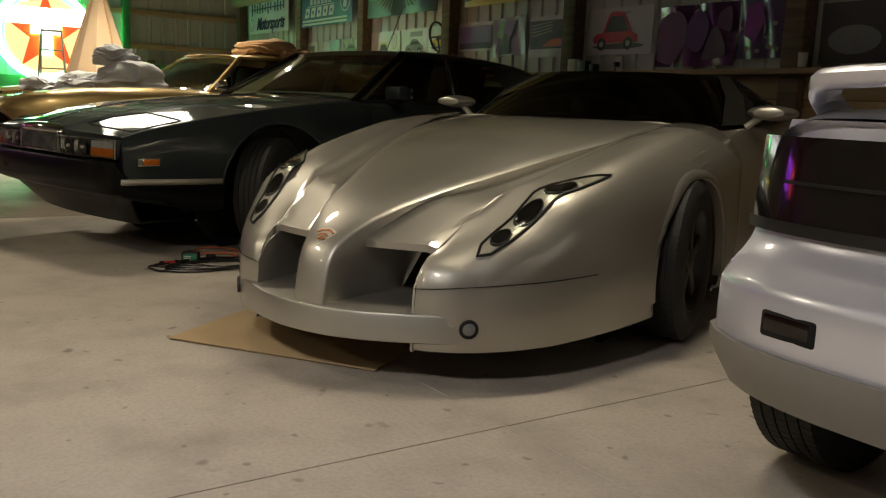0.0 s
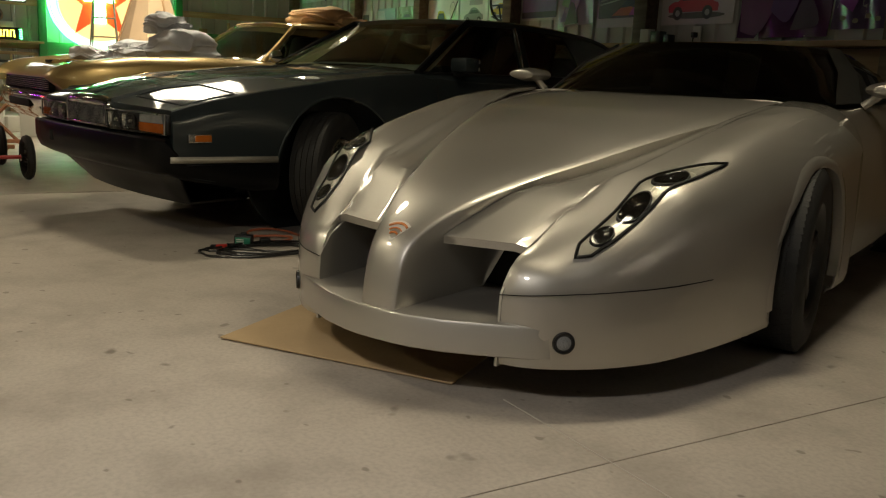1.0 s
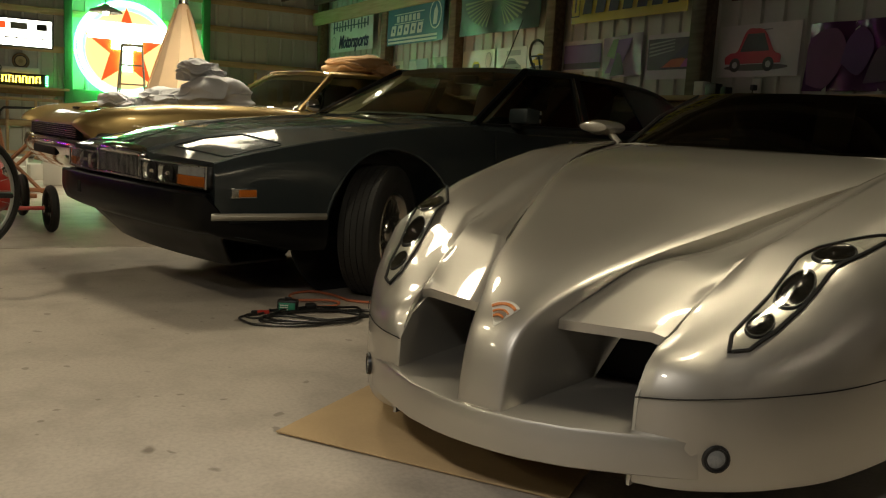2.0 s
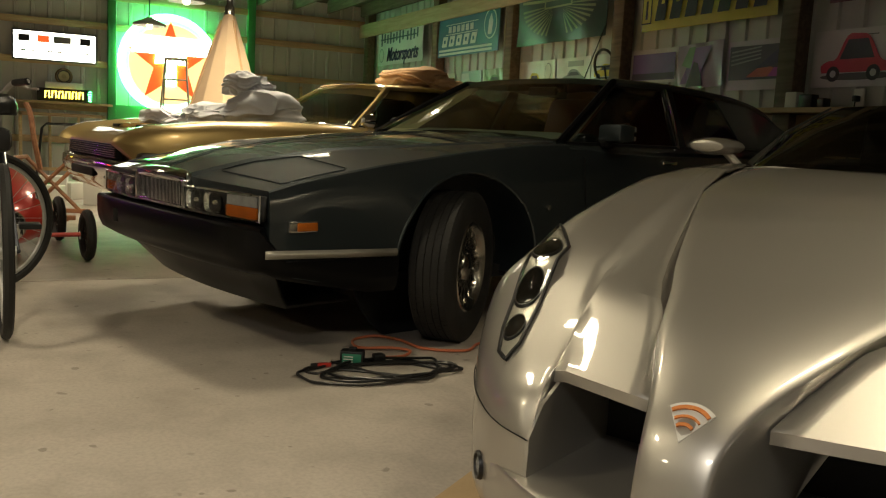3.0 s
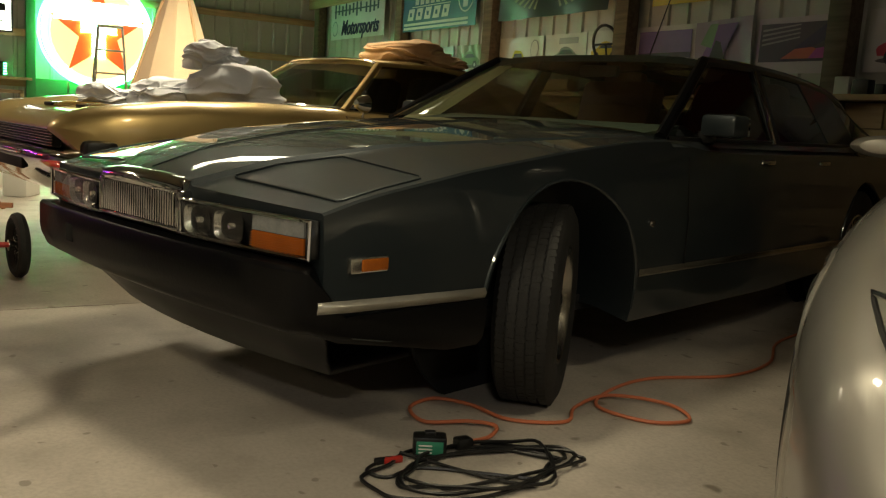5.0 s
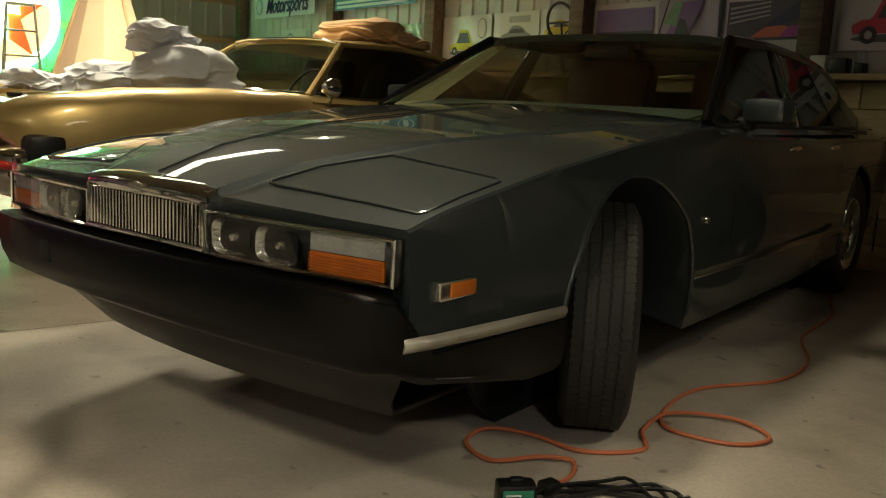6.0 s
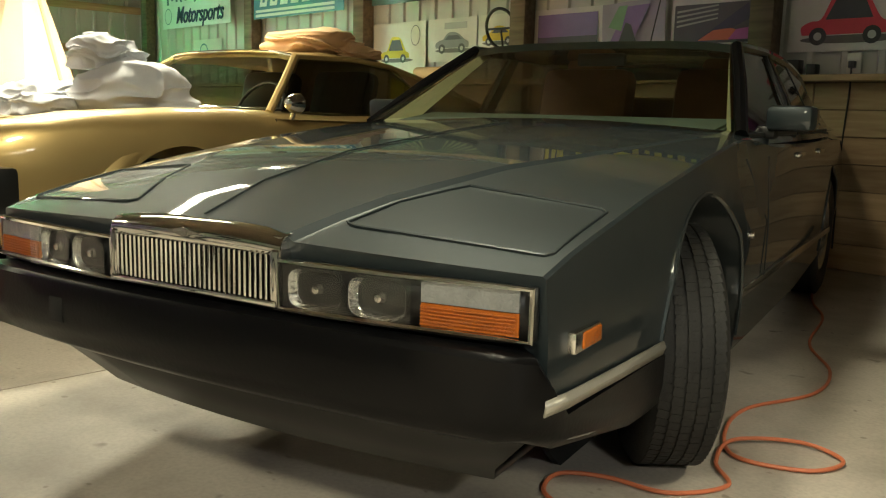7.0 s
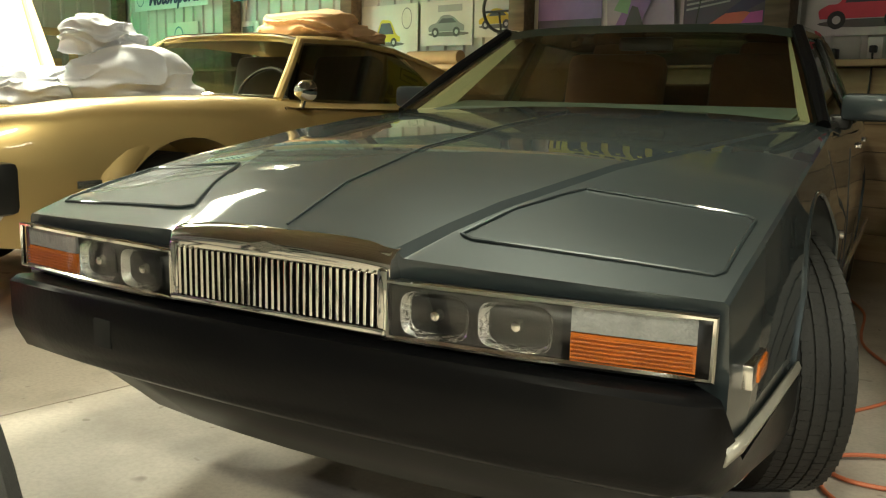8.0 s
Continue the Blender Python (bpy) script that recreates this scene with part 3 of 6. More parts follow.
part("badge", prism([(-.046, .694), (-.014, .699), (0, .703), (.014, .699), (.046, .694), (.014, .686), (0, .682), (-.014, .686)], -0.104, -0.094, "y"), WORN_CHROME, grille, "small winged badge")


def headlight_unit(s):
    """Twin lamp unit and indicator behind a clear cover, from the grille to the corner."""
    def at(u, z, dv=0.0):
        return (s * u, bow(u) + dv, z)
    zb, zt = 0.562, 0.656
    def strip(u0, u1, z0, z1, dv, n=8):
        return grid_mesh([[at(u0 + (u1 - u0) * i / n, z0, dv) for i in range(n + 1)], [at(u0 + (u1 - u0) * i / n, z1, dv) for i in range(n + 1)]])
    unit = solid(part("headlight_unit", strip(.250, .776, zb, zt, -0.004), BLACK, saloon, "long twin headlight unit with amber indicator"), 0.03, 0)
    edge = [at(.250 + .526 * i / 8, zt, -.03) for i in range(9)] + [at(.776 - .526 * i / 8, zb, -.03) for i in range(9)]
    part("surround", tube(edge, 0.006, 6, True), CHROME, unit, "chrome surround")
    for c in (0.338, 0.478):
        rings = []
        for k, depth in ((1.0, -.018), (.93, -.014), (.75, .002), (.5, .014), (.25, .021), (.02, .023)):
            ring = []
            for i in range(32):
                a = 2 * math.pi * i / 32
                ca, sa = math.cos(a), math.sin(a)
                f = 1 / (abs(ca) ** 4 + abs(sa) ** 4) ** .25
                ring.append(at(c + .062 * k * f * ca, .608 + .040 * k * f * sa, depth - .016))
            rings.append(ring)
        part("lamp_bowl", grid_mesh(rings, close=True), FLUTED, unit, "rounded rectangular headlamp reflector")
        part("bulb_cover", lathe([(0.0, -0.022), (0.008, -0.019), (0.013, 0.0)], "y", 16, Matrix.Translation(at(c, 0.608, -0.012))), CHROME, unit)
    part("side_lamp", solid_bm(strip(.565, .752, .612, .650, -0.026), 0.008), CLEAR_LENS, unit, "clear ribbed lens")
    part("indicator", solid_bm(strip(.565, .752, .568, .610, -0.026), 0.008), AMBER, unit, "amber indicator lens")
    for j in range(6):
        part("lens_rib", solid_bm(strip(.568, .749, .5715 + .0066 * j, .5735 + .0066 * j, -0.0345), 0.003), AMBER, unit)
    part("lens", strip(.252, .56, zb, zt, -0.052), LENS_GLASS, unit, "clear lamp cover")


def solid_bm(bm, t):
    bmesh.ops.solidify(bm, geom=bm.faces[:], thickness=t)
    return bm


for s in (1, -1):
    headlight_unit(s)

# black bumper, wrapping round the corners, and chin spoiler
def bumper_rows():
    plan = [(-.842, .57), (-.834, .45), (-.816, .06), (-.800, -.045), (-.755, -.085)] + [(-.755 + 1.51 * i / 12, -.085 + bow(-.755 + 1.51 * i / 12) * 0.7) for i in range(1, 12)] + [(.755, -.085), (.800, -.045), (.816, .06), (.834, .45), (.842, .57)]
    rows = []
    for prof_in, z in ((.05, .548), (.008, .545), (.0, .535), (.0, .46), (.004, .43), (.02, .385), (.06, .36), (.12, .36)):
        row = []
        for i, (u, v) in enumerate(plan):
            side = min(1.0, max(0.0, (v + 0.05) / 0.10))
            zz = z
            if side > 0:
                zz = z + (0.415 - z) * side if z > 0.43 else z - 0.09 * min(1.0, max(0.0, (v + 0.02) / 0.4))
            inw = prof_in * (1 - 0.5 * side)
            k = 1 - inw / 0.8
            row.append((u * k, v + inw * (1 - side), zz))
        rows.append(row)
    return grid_mesh(rows)


part("front_bumper", bumper_rows(), BLACK_RUBBER, saloon, "deep matt black rubber bumper", angle=40)
# proud near-black panel paints the shade of a notch in the bumper
part("number_recess", boxed((-.42, -.113, .47), (.05, .012, .06), .003), CAVITY_SHADE, saloon)
bm = grid_mesh([[(.76 * k, .05 - .05 * (1 - k * k), .385) for k in (-1, -.75, -.5, -.25, 0, .25, .5, .75, 1)], [(.62 * k, .17 - .05 * (1 - k * k), .24) for k in (-1, -.75, -.5, -.25, 0, .25, .5, .75, 1)], [(.60 * k, .20 - .05 * (1 - k * k), .205) for k in (-1, -.75, -.5, -.25, 0, .25, .5, .75, 1)], [(.60 * k, .5, .215) for k in (-1, -.75, -.5, -.25, 0, .25, .5, .75, 1)]])
solid(part("chin_spoiler", bm, BLACK, saloon, "black chin spoiler"), 0.02)
for s in (1, -1):
    strip_pts = [(s * .800, -.02), (s * .813, .06), (s * .826, .3), (s * .836, .56)]
    bm = grid_mesh([[(u * 1.004, v, .460 - .02 * v) for u, v in strip_pts], [(u * 1.012, v, .446 - .02 * v) for u, v in strip_pts], [(u * 1.004, v, .428 - .02 * v) for u, v in strip_pts]])
    solid(part("side_trim", bm, DULL_TRIM, saloon, "bright trim strip"), 0.008)
    part("sill_trim", boxed((s * .832, 2.4, .420), (.012, 2.0, .028), .003), WORN_CHROME, saloon)
    mk = part("side_marker", boxed((s * .806, .130, .545), (.03, .125, .042), .005, pose(0, 0, 0, 0, 0, 0)), WORN_CHROME, saloon, "chrome side marker")
    part("marker_lens", boxed((s * .819, .145, .545), (.012, .088, .032), .003), AMBER, mk, "amber lens")
    # headlamp hatch: a thin raised lid with a bright rim, its inner side along the fold of the hood
    q = [(.318, .045), (.420, .285), (.445, .330), (.745, .358), (.764, .342), (.762, .085), (.750, .068), (.345, .036)]
    loop = []
    for i in range(len(q)):
        a, b = q[i], q[(i + 1) % len(q)]
        for k in range(6):
            u, v = a[0] + (b[0] - a[0]) * k / 6, a[1] + (b[1] - a[1]) * k / 6
            loop.append((s * u, v, wing_z(u, v) + .0015))
    part("hatch_seam", tube(loop, 0.0036, 6, True), NAVY, saloon, "raised rim of a headlamp hatch")

# greenhouse
GH_BASE = [(0.0, 1.43, .945), (.40, 1.46, .938), (.62, 1.51, .925), (.745, 1.575, .912)]
GH_TOP = [(0.0, 2.20, 1.272), (.30, 2.195, 1.269), (.47, 2.19, 1.260), (.576, 2.17, 1.243)]


def skin(rows, t, material, name, label="", mirror=True, parent=None):
    return part(name, solid_bm(grid_mesh(rows, mirror=mirror), t), material, parent or saloon, label, angle=40)


def between(a, b, n):
    return [[tuple(pa[i] * (1 - k / n) + pb[i] * k / n for i in range(3)) for pa, pb in zip(a, b)] for k in range(n + 1)]


part("windscreen", grid_mesh(between(GH_BASE, GH_TOP, 6), mirror=True), CAR_GLASS, saloon, "clear raked windscreen")
roof = [GH_TOP, [(0, 2.6, 1.30), (.31, 2.6, 1.295), (.485, 2.6, 1.282), (.59, 2.6, 1.255)], [(0, 3.1, 1.297), (.31, 3.1, 1.29), (.485, 3.1, 1.275), (.585, 3.1, 1.245)], [(0, 3.5, 1.268), (.31, 3.5, 1.261), (.48, 3.5, 1.246), (.577, 3.5, 1.212)], [(0, 3.74, 1.215), (.31, 3.74, 1.208), (.48, 3.74, 1.192), (.577, 3.74, 1.155)]]
skin(roof, 0.03, NAVY, "roof")
part("rear_window", grid_mesh(between(roof[-1], [(0, 4.42, .965), (.3, 4.42, .965), (.47, 4.40, .962), (.60, 4.36, .955)], 4), mirror=True), CAR_GLASS, saloon)
for s in (1, -1):
    def mx(p):
        return (s * p[0], p[1], p[2])
    # A-pillar: dark outside, cream trim inside
    a0, a1 = Vector((.750, 1.60, .905)), Vector((.582, 2.18, 1.240))
    part("windscreen_pillar", tube([mx(a0), mx(a0.lerp(a1, .5) + Vector((.006, 0, .006))), mx(a1)], 0.024, 8), BLACK_RUBBER, saloon)
    part("pillar_trim", grid_mesh([[mx(a0 + Vector((-.035, .015, .0))), mx(a1 + Vector((-.03, .015, -.01)))], [mx(a0 + Vector((-.085, .16, -.01))), mx(a1 + Vector((-.045, .08, -.012)))]]), CREAM, saloon, "cream inner pillar trim")
    # cant rail and side glass
    rail = [(.582, 2.18, 1.240), (.600, 2.6, 1.245), (.595, 3.1, 1.232), (.587, 3.5, 1.200), (.585, 3.74, 1.148), (.59, 3.95, 1.06), (.60, 4.36, .95)]
    part("roof_rail", tube([mx(p) for p in catmull(rail, 5)], 0.022, 8), NAVY, saloon)
    belt = [(.762, 1.63, .905), (.766, 2.6, .910), (.752, 3.2, .913), (.728, 3.75, .916)]
    part("belt_moulding", tube([mx(p) for p in catmull(belt, 4)], 0.010, 6), BLACK, saloon)
    part("shoulder_panel", grid_mesh([[mx(p) for p in catmull(belt, 4)], [mx((p[0] + .03, p[1], p[2] - .03)) for p in catmull(belt, 4)]]), NAVY, saloon)
    part("front_side_window", grid_mesh([[mx((.760, 1.68, .908)), mx((.766, 2.55, .911))], [mx((.600, 2.22, 1.222)), mx((.612, 2.58, 1.228))]]), SMOKE_GLASS, saloon)
    part("rear_side_window", grid_mesh([[mx((.766, 2.65, .912)), mx((.748, 3.28, .914))], [mx((.612, 2.68, 1.228)), mx((.603, 3.13, 1.218))]]), SMOKE_GLASS, saloon)
    part("middle_pillar", solid_bm(grid_mesh([[mx((.772, 2.54, .905)), mx((.772, 2.64, .905))], [mx((.618, 2.585, 1.235)), mx((.618, 2.67, 1.235))]]), .02), BLACK, saloon)
    part("pillar_chrome", tube([mx((.781, 2.545, .905)), mx((.712, 2.57, 1.07)), mx((.622, 2.60, 1.232))], 0.008, 6), CHROME, saloon, "bright pillar strip")
    part("rear_quarter", solid_bm(grid_mesh([[mx((.750, 3.285, .914)), mx((.735, 3.6, .916)), mx((.722, 3.95, .918)), mx((.70, 4.34, .918))], [mx((.676, 3.21, 1.07)), mx((.668, 3.56, 1.06)), mx((.66, 3.9, 1.02)), mx((.655, 4.34, .938))], [mx((.606, 3.135, 1.222)), mx((.598, 3.5, 1.198)), mx((.596, 3.76, 1.142)), mx((.60, 4.34, .955))]]), .012), NAVY, saloon, "broad rear pillar")
    mir = part("door_mirror", boxed((0, 0, 0), (.16, .11, .090), .022), NAVY, saloon, "body-coloured door mirror")
    mir.matrix_local = pose(s * .858, 1.89, .966, 0, 0, s * -6)
    part("mirror_glass", boxed((0, .058, 0), (.145, .006, .075), .01), REFLECTOR, mir)
    part("mirror_stalk", boxed((-s * .09, .01, -.05), (.08, .06, .05), .015), BLACK, mir)
    for v in (2.42, 3.12):
        part("door_handle", boxed((s * (.815 if v < 3 else .796), v, .825), (.02, .13, .022), .006), CHROME, saloon)
    part("door_seam", tube([(s * .838, 1.72, z) for z in (.43, .6)] + [(s * .826, 1.70, .84)], 0.003, 4), BLACK, saloon)
    part("fuel_badge", lathe([(0, .012), (.012, .01), (.014, 0)], "x", 12, pose(s * .838, 1.45, .60)), WORN_CHROME, saloon)
    wheel(saloon, pose(s * .714, .98, .335, 0, 0, 29.6), .335, .20, .192, "mesh", s)
    wheel(saloon, pose(s * .665, 3.86, .335), .335, .20, .192, "mesh", s)
part("hood_seam", tube([(0, v + bow(0) * max(0, 1 - v / 1.2), z + .003) for v, z in ((.02, .723), (.1, .752), (.2, .788), (.35, .817), (.5, .846), (.8, .877), (.97, .894), (1.2, .913), (1.38, .928))], 0.0024, 6), NAVY, saloon)
# cabin
part("dashboard", prism([(1.60, .915), (1.95, .960), (2.05, .93), (2.05, .80), (1.65, .80)], -.66, .66, "x", .01), DASH, saloon, "grey green dashboard")
part("cabin_floor", boxed((0, 2.8, .47), (1.34, 2.2, .03)), BLACK, saloon)
for u in (-.36, .36):
    st = part("seat", boxed((u, 2.68, .66), (.50, .52, .22), .06), TAN_LEATHER, saloon, "tan leather seat")
    part("backrest", boxed((0, 0, 0), (.50, .16, .62), .06, pose(u, 2.98, .90, -14)), TAN_LEATHER, st)
    part("headrest", boxed((0, 0, 0), (.27, .09, .18), .04, pose(u, 3.05, 1.17, -10)), TAN_LEATHER, st)
part("rear_bench", boxed((0, 3.62, .72), (1.3, .5, .3), .06), TAN_LEATHER, saloon)
part("rear_backrest", boxed((0, 3.84, .90), (1.26, .16, .36), .05), TAN_LEATHER, saloon)
part("rear_mirror", boxed((0, 2.26, 1.20), (.22, .03, .055), .012), BLACK, saloon)
part("aerial", tube([(.15, 2.45, 1.29), (.16, 2.6, 1.62)], .003, 5), BLACK, saloon)
part("undertray", boxed((0, 2.4, .27), (1.2, 3.9, .06)), CAVITY_SHADE, saloon)


# -- silver one-off sports car --
COUPE = pose(-1.75, 3.163, 0, 0, 0, 25.0)
coupe = thing("silver_sports_car", COUPE, "low silver sports car with open twin nose scoops and slanted headlights", "car", "parked cars")


def pw(table, x):
    """Piecewise smooth value from a table of (x, y)."""
    if x <= table[0][0]:
        return table[0][1]
    for (a, ya), (b, yb) in zip(table, table[1:]):
        if x <= b:
            k = (x - a) / (b - a)
            return ya + (yb - ya) * k
    return table[-1][1]


SPINE_Z = catmull([(-.285, .238, 0), (-.277, .31, 0), (-.250, .405, 0), (-.19, .470, 0), (-.05, .545, 0), (.11, .598, 0), (.39, .668, 0), (.75, .748, 0), (1.1, .810, 0), (1.5, .858, 0), (2.0, .895, 0), (2.7, .915, 0), (3.2, .92, 0)], 5)
SPINE_Z = [(p[0], p[1]) for p in SPINE_Z]
SPINE_W = [(p[0], p[1]) for p in catmull([(-.285, .062, 0), (-.24, .070, 0), (-.18, .088, 0), (-.12, .112, 0), (-.04, .147, 0), (.09, .193, 0), (.2, .230, 0), (.39, .305, 0), (.75, .425, 0), (1.1, .53, 0), (1.6, .60, 0)], 4)]
SPINE_H = [(-.1, .012), (.09, .014), (.2, .034), (.39, .046), (.75, .036), (1.1, .012), (1.45, 0.0), (4, 0)]
SPINE_H = [(p[0], max(0.0, p[1])) for p in catmull([(a, b, 0) for a, b in SPINE_H], 6)]
# inner edge of the panels beside the spine: shelf, step, then a groove that closes rearwards
INNER = [(-.123, .110), (-.03, .138), (.085, .186), (.14, .220), (.20, .252), (.39, .330), (.75, .440), (1.1, .535), (1.25, .561), (1.6, .60)]
INNER = [(p[0], p[1]) for p in catmull([(a, b, 0) for a, b in INNER], 6)]


def shell_z(u, v):
    base = pw(SPINE_Z, max(v, -.08)) - pw(SPINE_H, v)
    if v < .3:
        u = abs(u)
        shelf = .449 + .56 * (v + .114 - .262 * (u - .147))
        pod = max(.462 + .56 * v, .425)
        k = max(0, min(1, (u - .335) / (.04 + .15 * max(0, min(1, (v + .01) / .08)))))
        k = k * k * (3 - 2 * k)
        base = min(base, shelf * (1 - k) + pod * k)
    wall = max(0, min(1, (abs(u) - .385 - .17 * (v - .2)) / .055))
    wall = .030 * wall * wall * (3 - 2 * wall) * max(0, min(1, (v - .13) / .12)) * max(0, min(1, (1.25 - v) / .7))
    crest = wall + .026 * math.exp(-((abs(u) - .69) / .13) ** 2) * max(0, min(1, (v - .15) / .35)) * max(0, min(1, (1.7 - v) / .6))
    return base + crest - .05 * max(0, (abs(u) - .45) / .5) ** 2


OUT = [(p[0], p[1]) for p in catmull([(.335, -.165, 0), (.41, -.148, 0), (.49, -.10, 0), (.60, .01, 0), (.705, .17, 0), (.79, .42, 0), (.855, .74, 0), (.885, 1.06, 0), (.895, 1.6, 0)], 8)]


def outline_dist(u, v):
    best = 9.0
    for (ax, ay), (bx, by) in zip(OUT, OUT[1:]):
        dx, dy = bx - ax, by - ay
        k = max(0, min(1, ((u - ax) * dx + (v - ay) * dy) / (dx * dx + dy * dy)))
        best = min(best, math.hypot(u - ax - k * dx, v - ay - k * dy))
    return best


def shell_point(u, v):
    R = .10 + .08 * max(0, min(1, v / .45))
    d = outline_dist(u, v)
    z = shell_z(u, v)
    if d < R:
        k = 1 - d / R
        z -= R * .95 * (1 - math.sqrt(max(0, 1 - k * k)))
    return z


def side_u(v, z):
    """The half width of the shell at a height."""
    u = max(p[0] for p in OUT if p[1] <= max(v, -.1))
    while u > .5 and shell_point(u, v) < z:
        u -= .004
    return u


def open_arch(bm, v, z, r, umin=.6):
    """Opens a round wheel arch in a skin: splits the skin finely there, drops what lies inside and rounds the edge."""
    near = [f for f in bm.faces if abs(f.calc_center_median().x) > umin and math.hypot(f.calc_center_median().y - v, f.calc_center_median().z - z) < r * 1.5]
    es = list({e for f in near for e in f.edges})
    bmesh.ops.subdivide_edges(bm, edges=es, cuts=3, use_grid_fill=True)
    def dist(p):
        return math.hypot(p.y - v, p.z - z)
    dead = [f for f in bm.faces if abs(f.calc_center_median().x) > umin and dist(f.calc_center_median()) < r]
    bmesh.ops.delete(bm, geom=dead, context="FACES")
    for vert in bm.verts:
        if vert.is_boundary and abs(vert.co.x) > umin and dist(vert.co) < r * 1.25 and vert.co.z > .14:
            d = max(1e-4, dist(vert.co))
            vert.co.y, vert.co.z = v + (vert.co.y - v) * r / d, z + (vert.co.z - z) * r / d


def coupe_front():
    # the first columns are the shelf beside the spine, the others start on the pod's outline
    lip = [(.110, -.123), (.16, -.110), (.21, -.097), (.26, -.084), (.32, -.068), (.352, -.060)]
    start = lip + OUT
    n = len(start)
    qs = [0, .008, .02, .035, .055, .08, .105, .13, .17, .24, .32, .42, .54, .68, .84, 1.0]
    rows = []
    for i, (cu, cv) in enumerate(start):
        j = i - len(lip)
        bu = .68 + (.895 - .68) * j / (n - 1 - len(lip))
        row = []
        if j >= 0:
            zt = shell_point(cu, cv)
            zb = .118 + .03 * min(1, max(0, cv / .8))
            for k, inset in ((0, .02), (.03, .004), (.08, 0.0), (.5, -.004), (.85, -.002)):
                ci = 1 - inset / .6
                row.append((cu * ci, cv + inset * .5 * max(0, 1 - cv), zb + (zt - zb) * k))
        else:
            row += [(cu, cv + .03, shell_z(cu, cv) - .024)] * 3 + [(cu, cv + .001, shell_z(cu, cv) - .024), (cu, cv, shell_z(cu, cv) - .003)]
        for q in qs:
            u, v = cu + (bu - cu) * q, cv + (1.6 - cv) * q
            if j < 0:
                lo, hi = pw(INNER, v), .352 + (.672 - .352) * q
                u = lo + (hi - lo) * (cu - .110) / .242
                row.append((u, v, shell_z(u, v) if v < .3 else shell_point(u, v)))
            else:
                row.append((u, v, shell_point(u, v)))
        rows.append(row)
    return rows


bm = grid_mesh(coupe_front(), mirror=True)
open_arch(bm, 1.03, .29, .375)
front = part("front_clip", bm, SILVER, coupe, angle=38)
# crisp folds round the shelves
probe = bmesh.new()
probe.from_mesh(front.data)
for e in probe.edges:
    c = (e.verts[0].co + e.verts[1].co) / 2
    if abs(c.x) < .33 and -.1 < c.y < .26 and len(e.link_faces) == 2 and e.calc_face_angle(0) > .16:
        e.smooth = False
probe.to_mesh(front.data)
probe.free()
solid(front, 0.010)
# raised spine that runs from the nose fin into the hood, with the groove's floor
rows = []
for v, _ in SPINE_Z:
    if v > 1.62:
        break
    w, z = pw(SPINE_W, v), pw(SPINE_Z, v)
    row = [(0, v, z), (w * .5, v, z - .003), (w * .85, v + .002, z - .008), (w * .965, v + .004, z - .012), (w, v + .006, z - .017)]
    ub = .062 + .08 * (v + .285)
    if v < .13:
        for k in (.35, .7, 1.0):
            row.append((w + (ub - w) * k, v + .008, z - .017 + (.242 - z + .017) * k))
        row.append((ub - .005, v + .014, .236))
    else:
        zf = z - pw(SPINE_H, v) - pw([(.13, .036), (.30, .014), (.75, .006), (1.1, .003)], v)
        out = max(w + .006, pw(INNER, v) + .012) if v < 1.1 else w + .004
        if v > 1.05:
            zf = z - .030
        row += [(w + .001, v + .012, zf * .6 + (z - .017) * .4), (w + .002, v + .012, zf), (w * .5 + out * .5, v + .012, zf), (out, v + .012, zf)]
    rows.append(row)
part("hood_spine", grid_mesh(rows, mirror=True), SILVER, coupe, "raised central spine", angle=42)
# bumper bar and scoop trays
bar = [(0, -.297), (.06, -.295), (.12, -.287), (.22, -.258), (.32, -.208), (.41, -.158), (.472, -.118), (.482, -.105)]
rows = [[(u, v + .05, .152) for u, v in bar], [(u, v + .006, .150) for u, v in bar], [(u, v, .154) for u, v in bar], [(u, v, .236) for u, v in bar], [(u, v + .004, .243) for u, v in bar], [(u, v + .012, .245) for u, v in bar], [(u * .98, .22, .256) for u, v in bar]]
part("lower_bumper", grid_mesh(rows, mirror=True), SILVER, coupe, "slim silver bumper bar with scoop floor", angle=35)
FOG = min(range(len(OUT)), key=lambda i: abs(OUT[i][0] - .505))
for s in (1, -1):
    # a near-black board paints the shade deep in each scoop
    part("scoop_back", boxed((s * .23, .17, .36), (.34, .02, .26)), CAVITY_SHADE, coupe, "near-black board standing in for shade in the scoop")
    part("scoop_wall", prism([(-.172, .118), (.20, .118), (.20, .44), (-.006, .43), (-.06, .420), (-.12, .385), (-.165, .325)], s * .336, s * .344, "x"), SILVER, coupe)
    (fu, fv), (gu, gv) = OUT[FOG], OUT[FOG + 1]
    aim = math.degrees(math.atan2(gv - fv, gu - fu))
    fm = pose(s * fu, fv, .203, 0, 0, s * aim)
    f = part("fog_lamp", lathe([(.0, -.010), (.015, -.009), (.024, -.004), (.026, .01)], "y", 24, fm), CLEAR_LENS, coupe, "small round fog lamp")
    part("fog_rim", lathe([(.024, -.006), (.026, -.011), (.030, -.011), (.032, -.004), (.032, .02)], "y", 24, fm), BLACK, f)
    part("pod_seam", tube([(s * (u + .003), v - .004, .322 + .02 * i / 20) for i, (u, v) in enumerate(OUT[:38])], .0016, 5), CAVITY_SHADE, coupe)


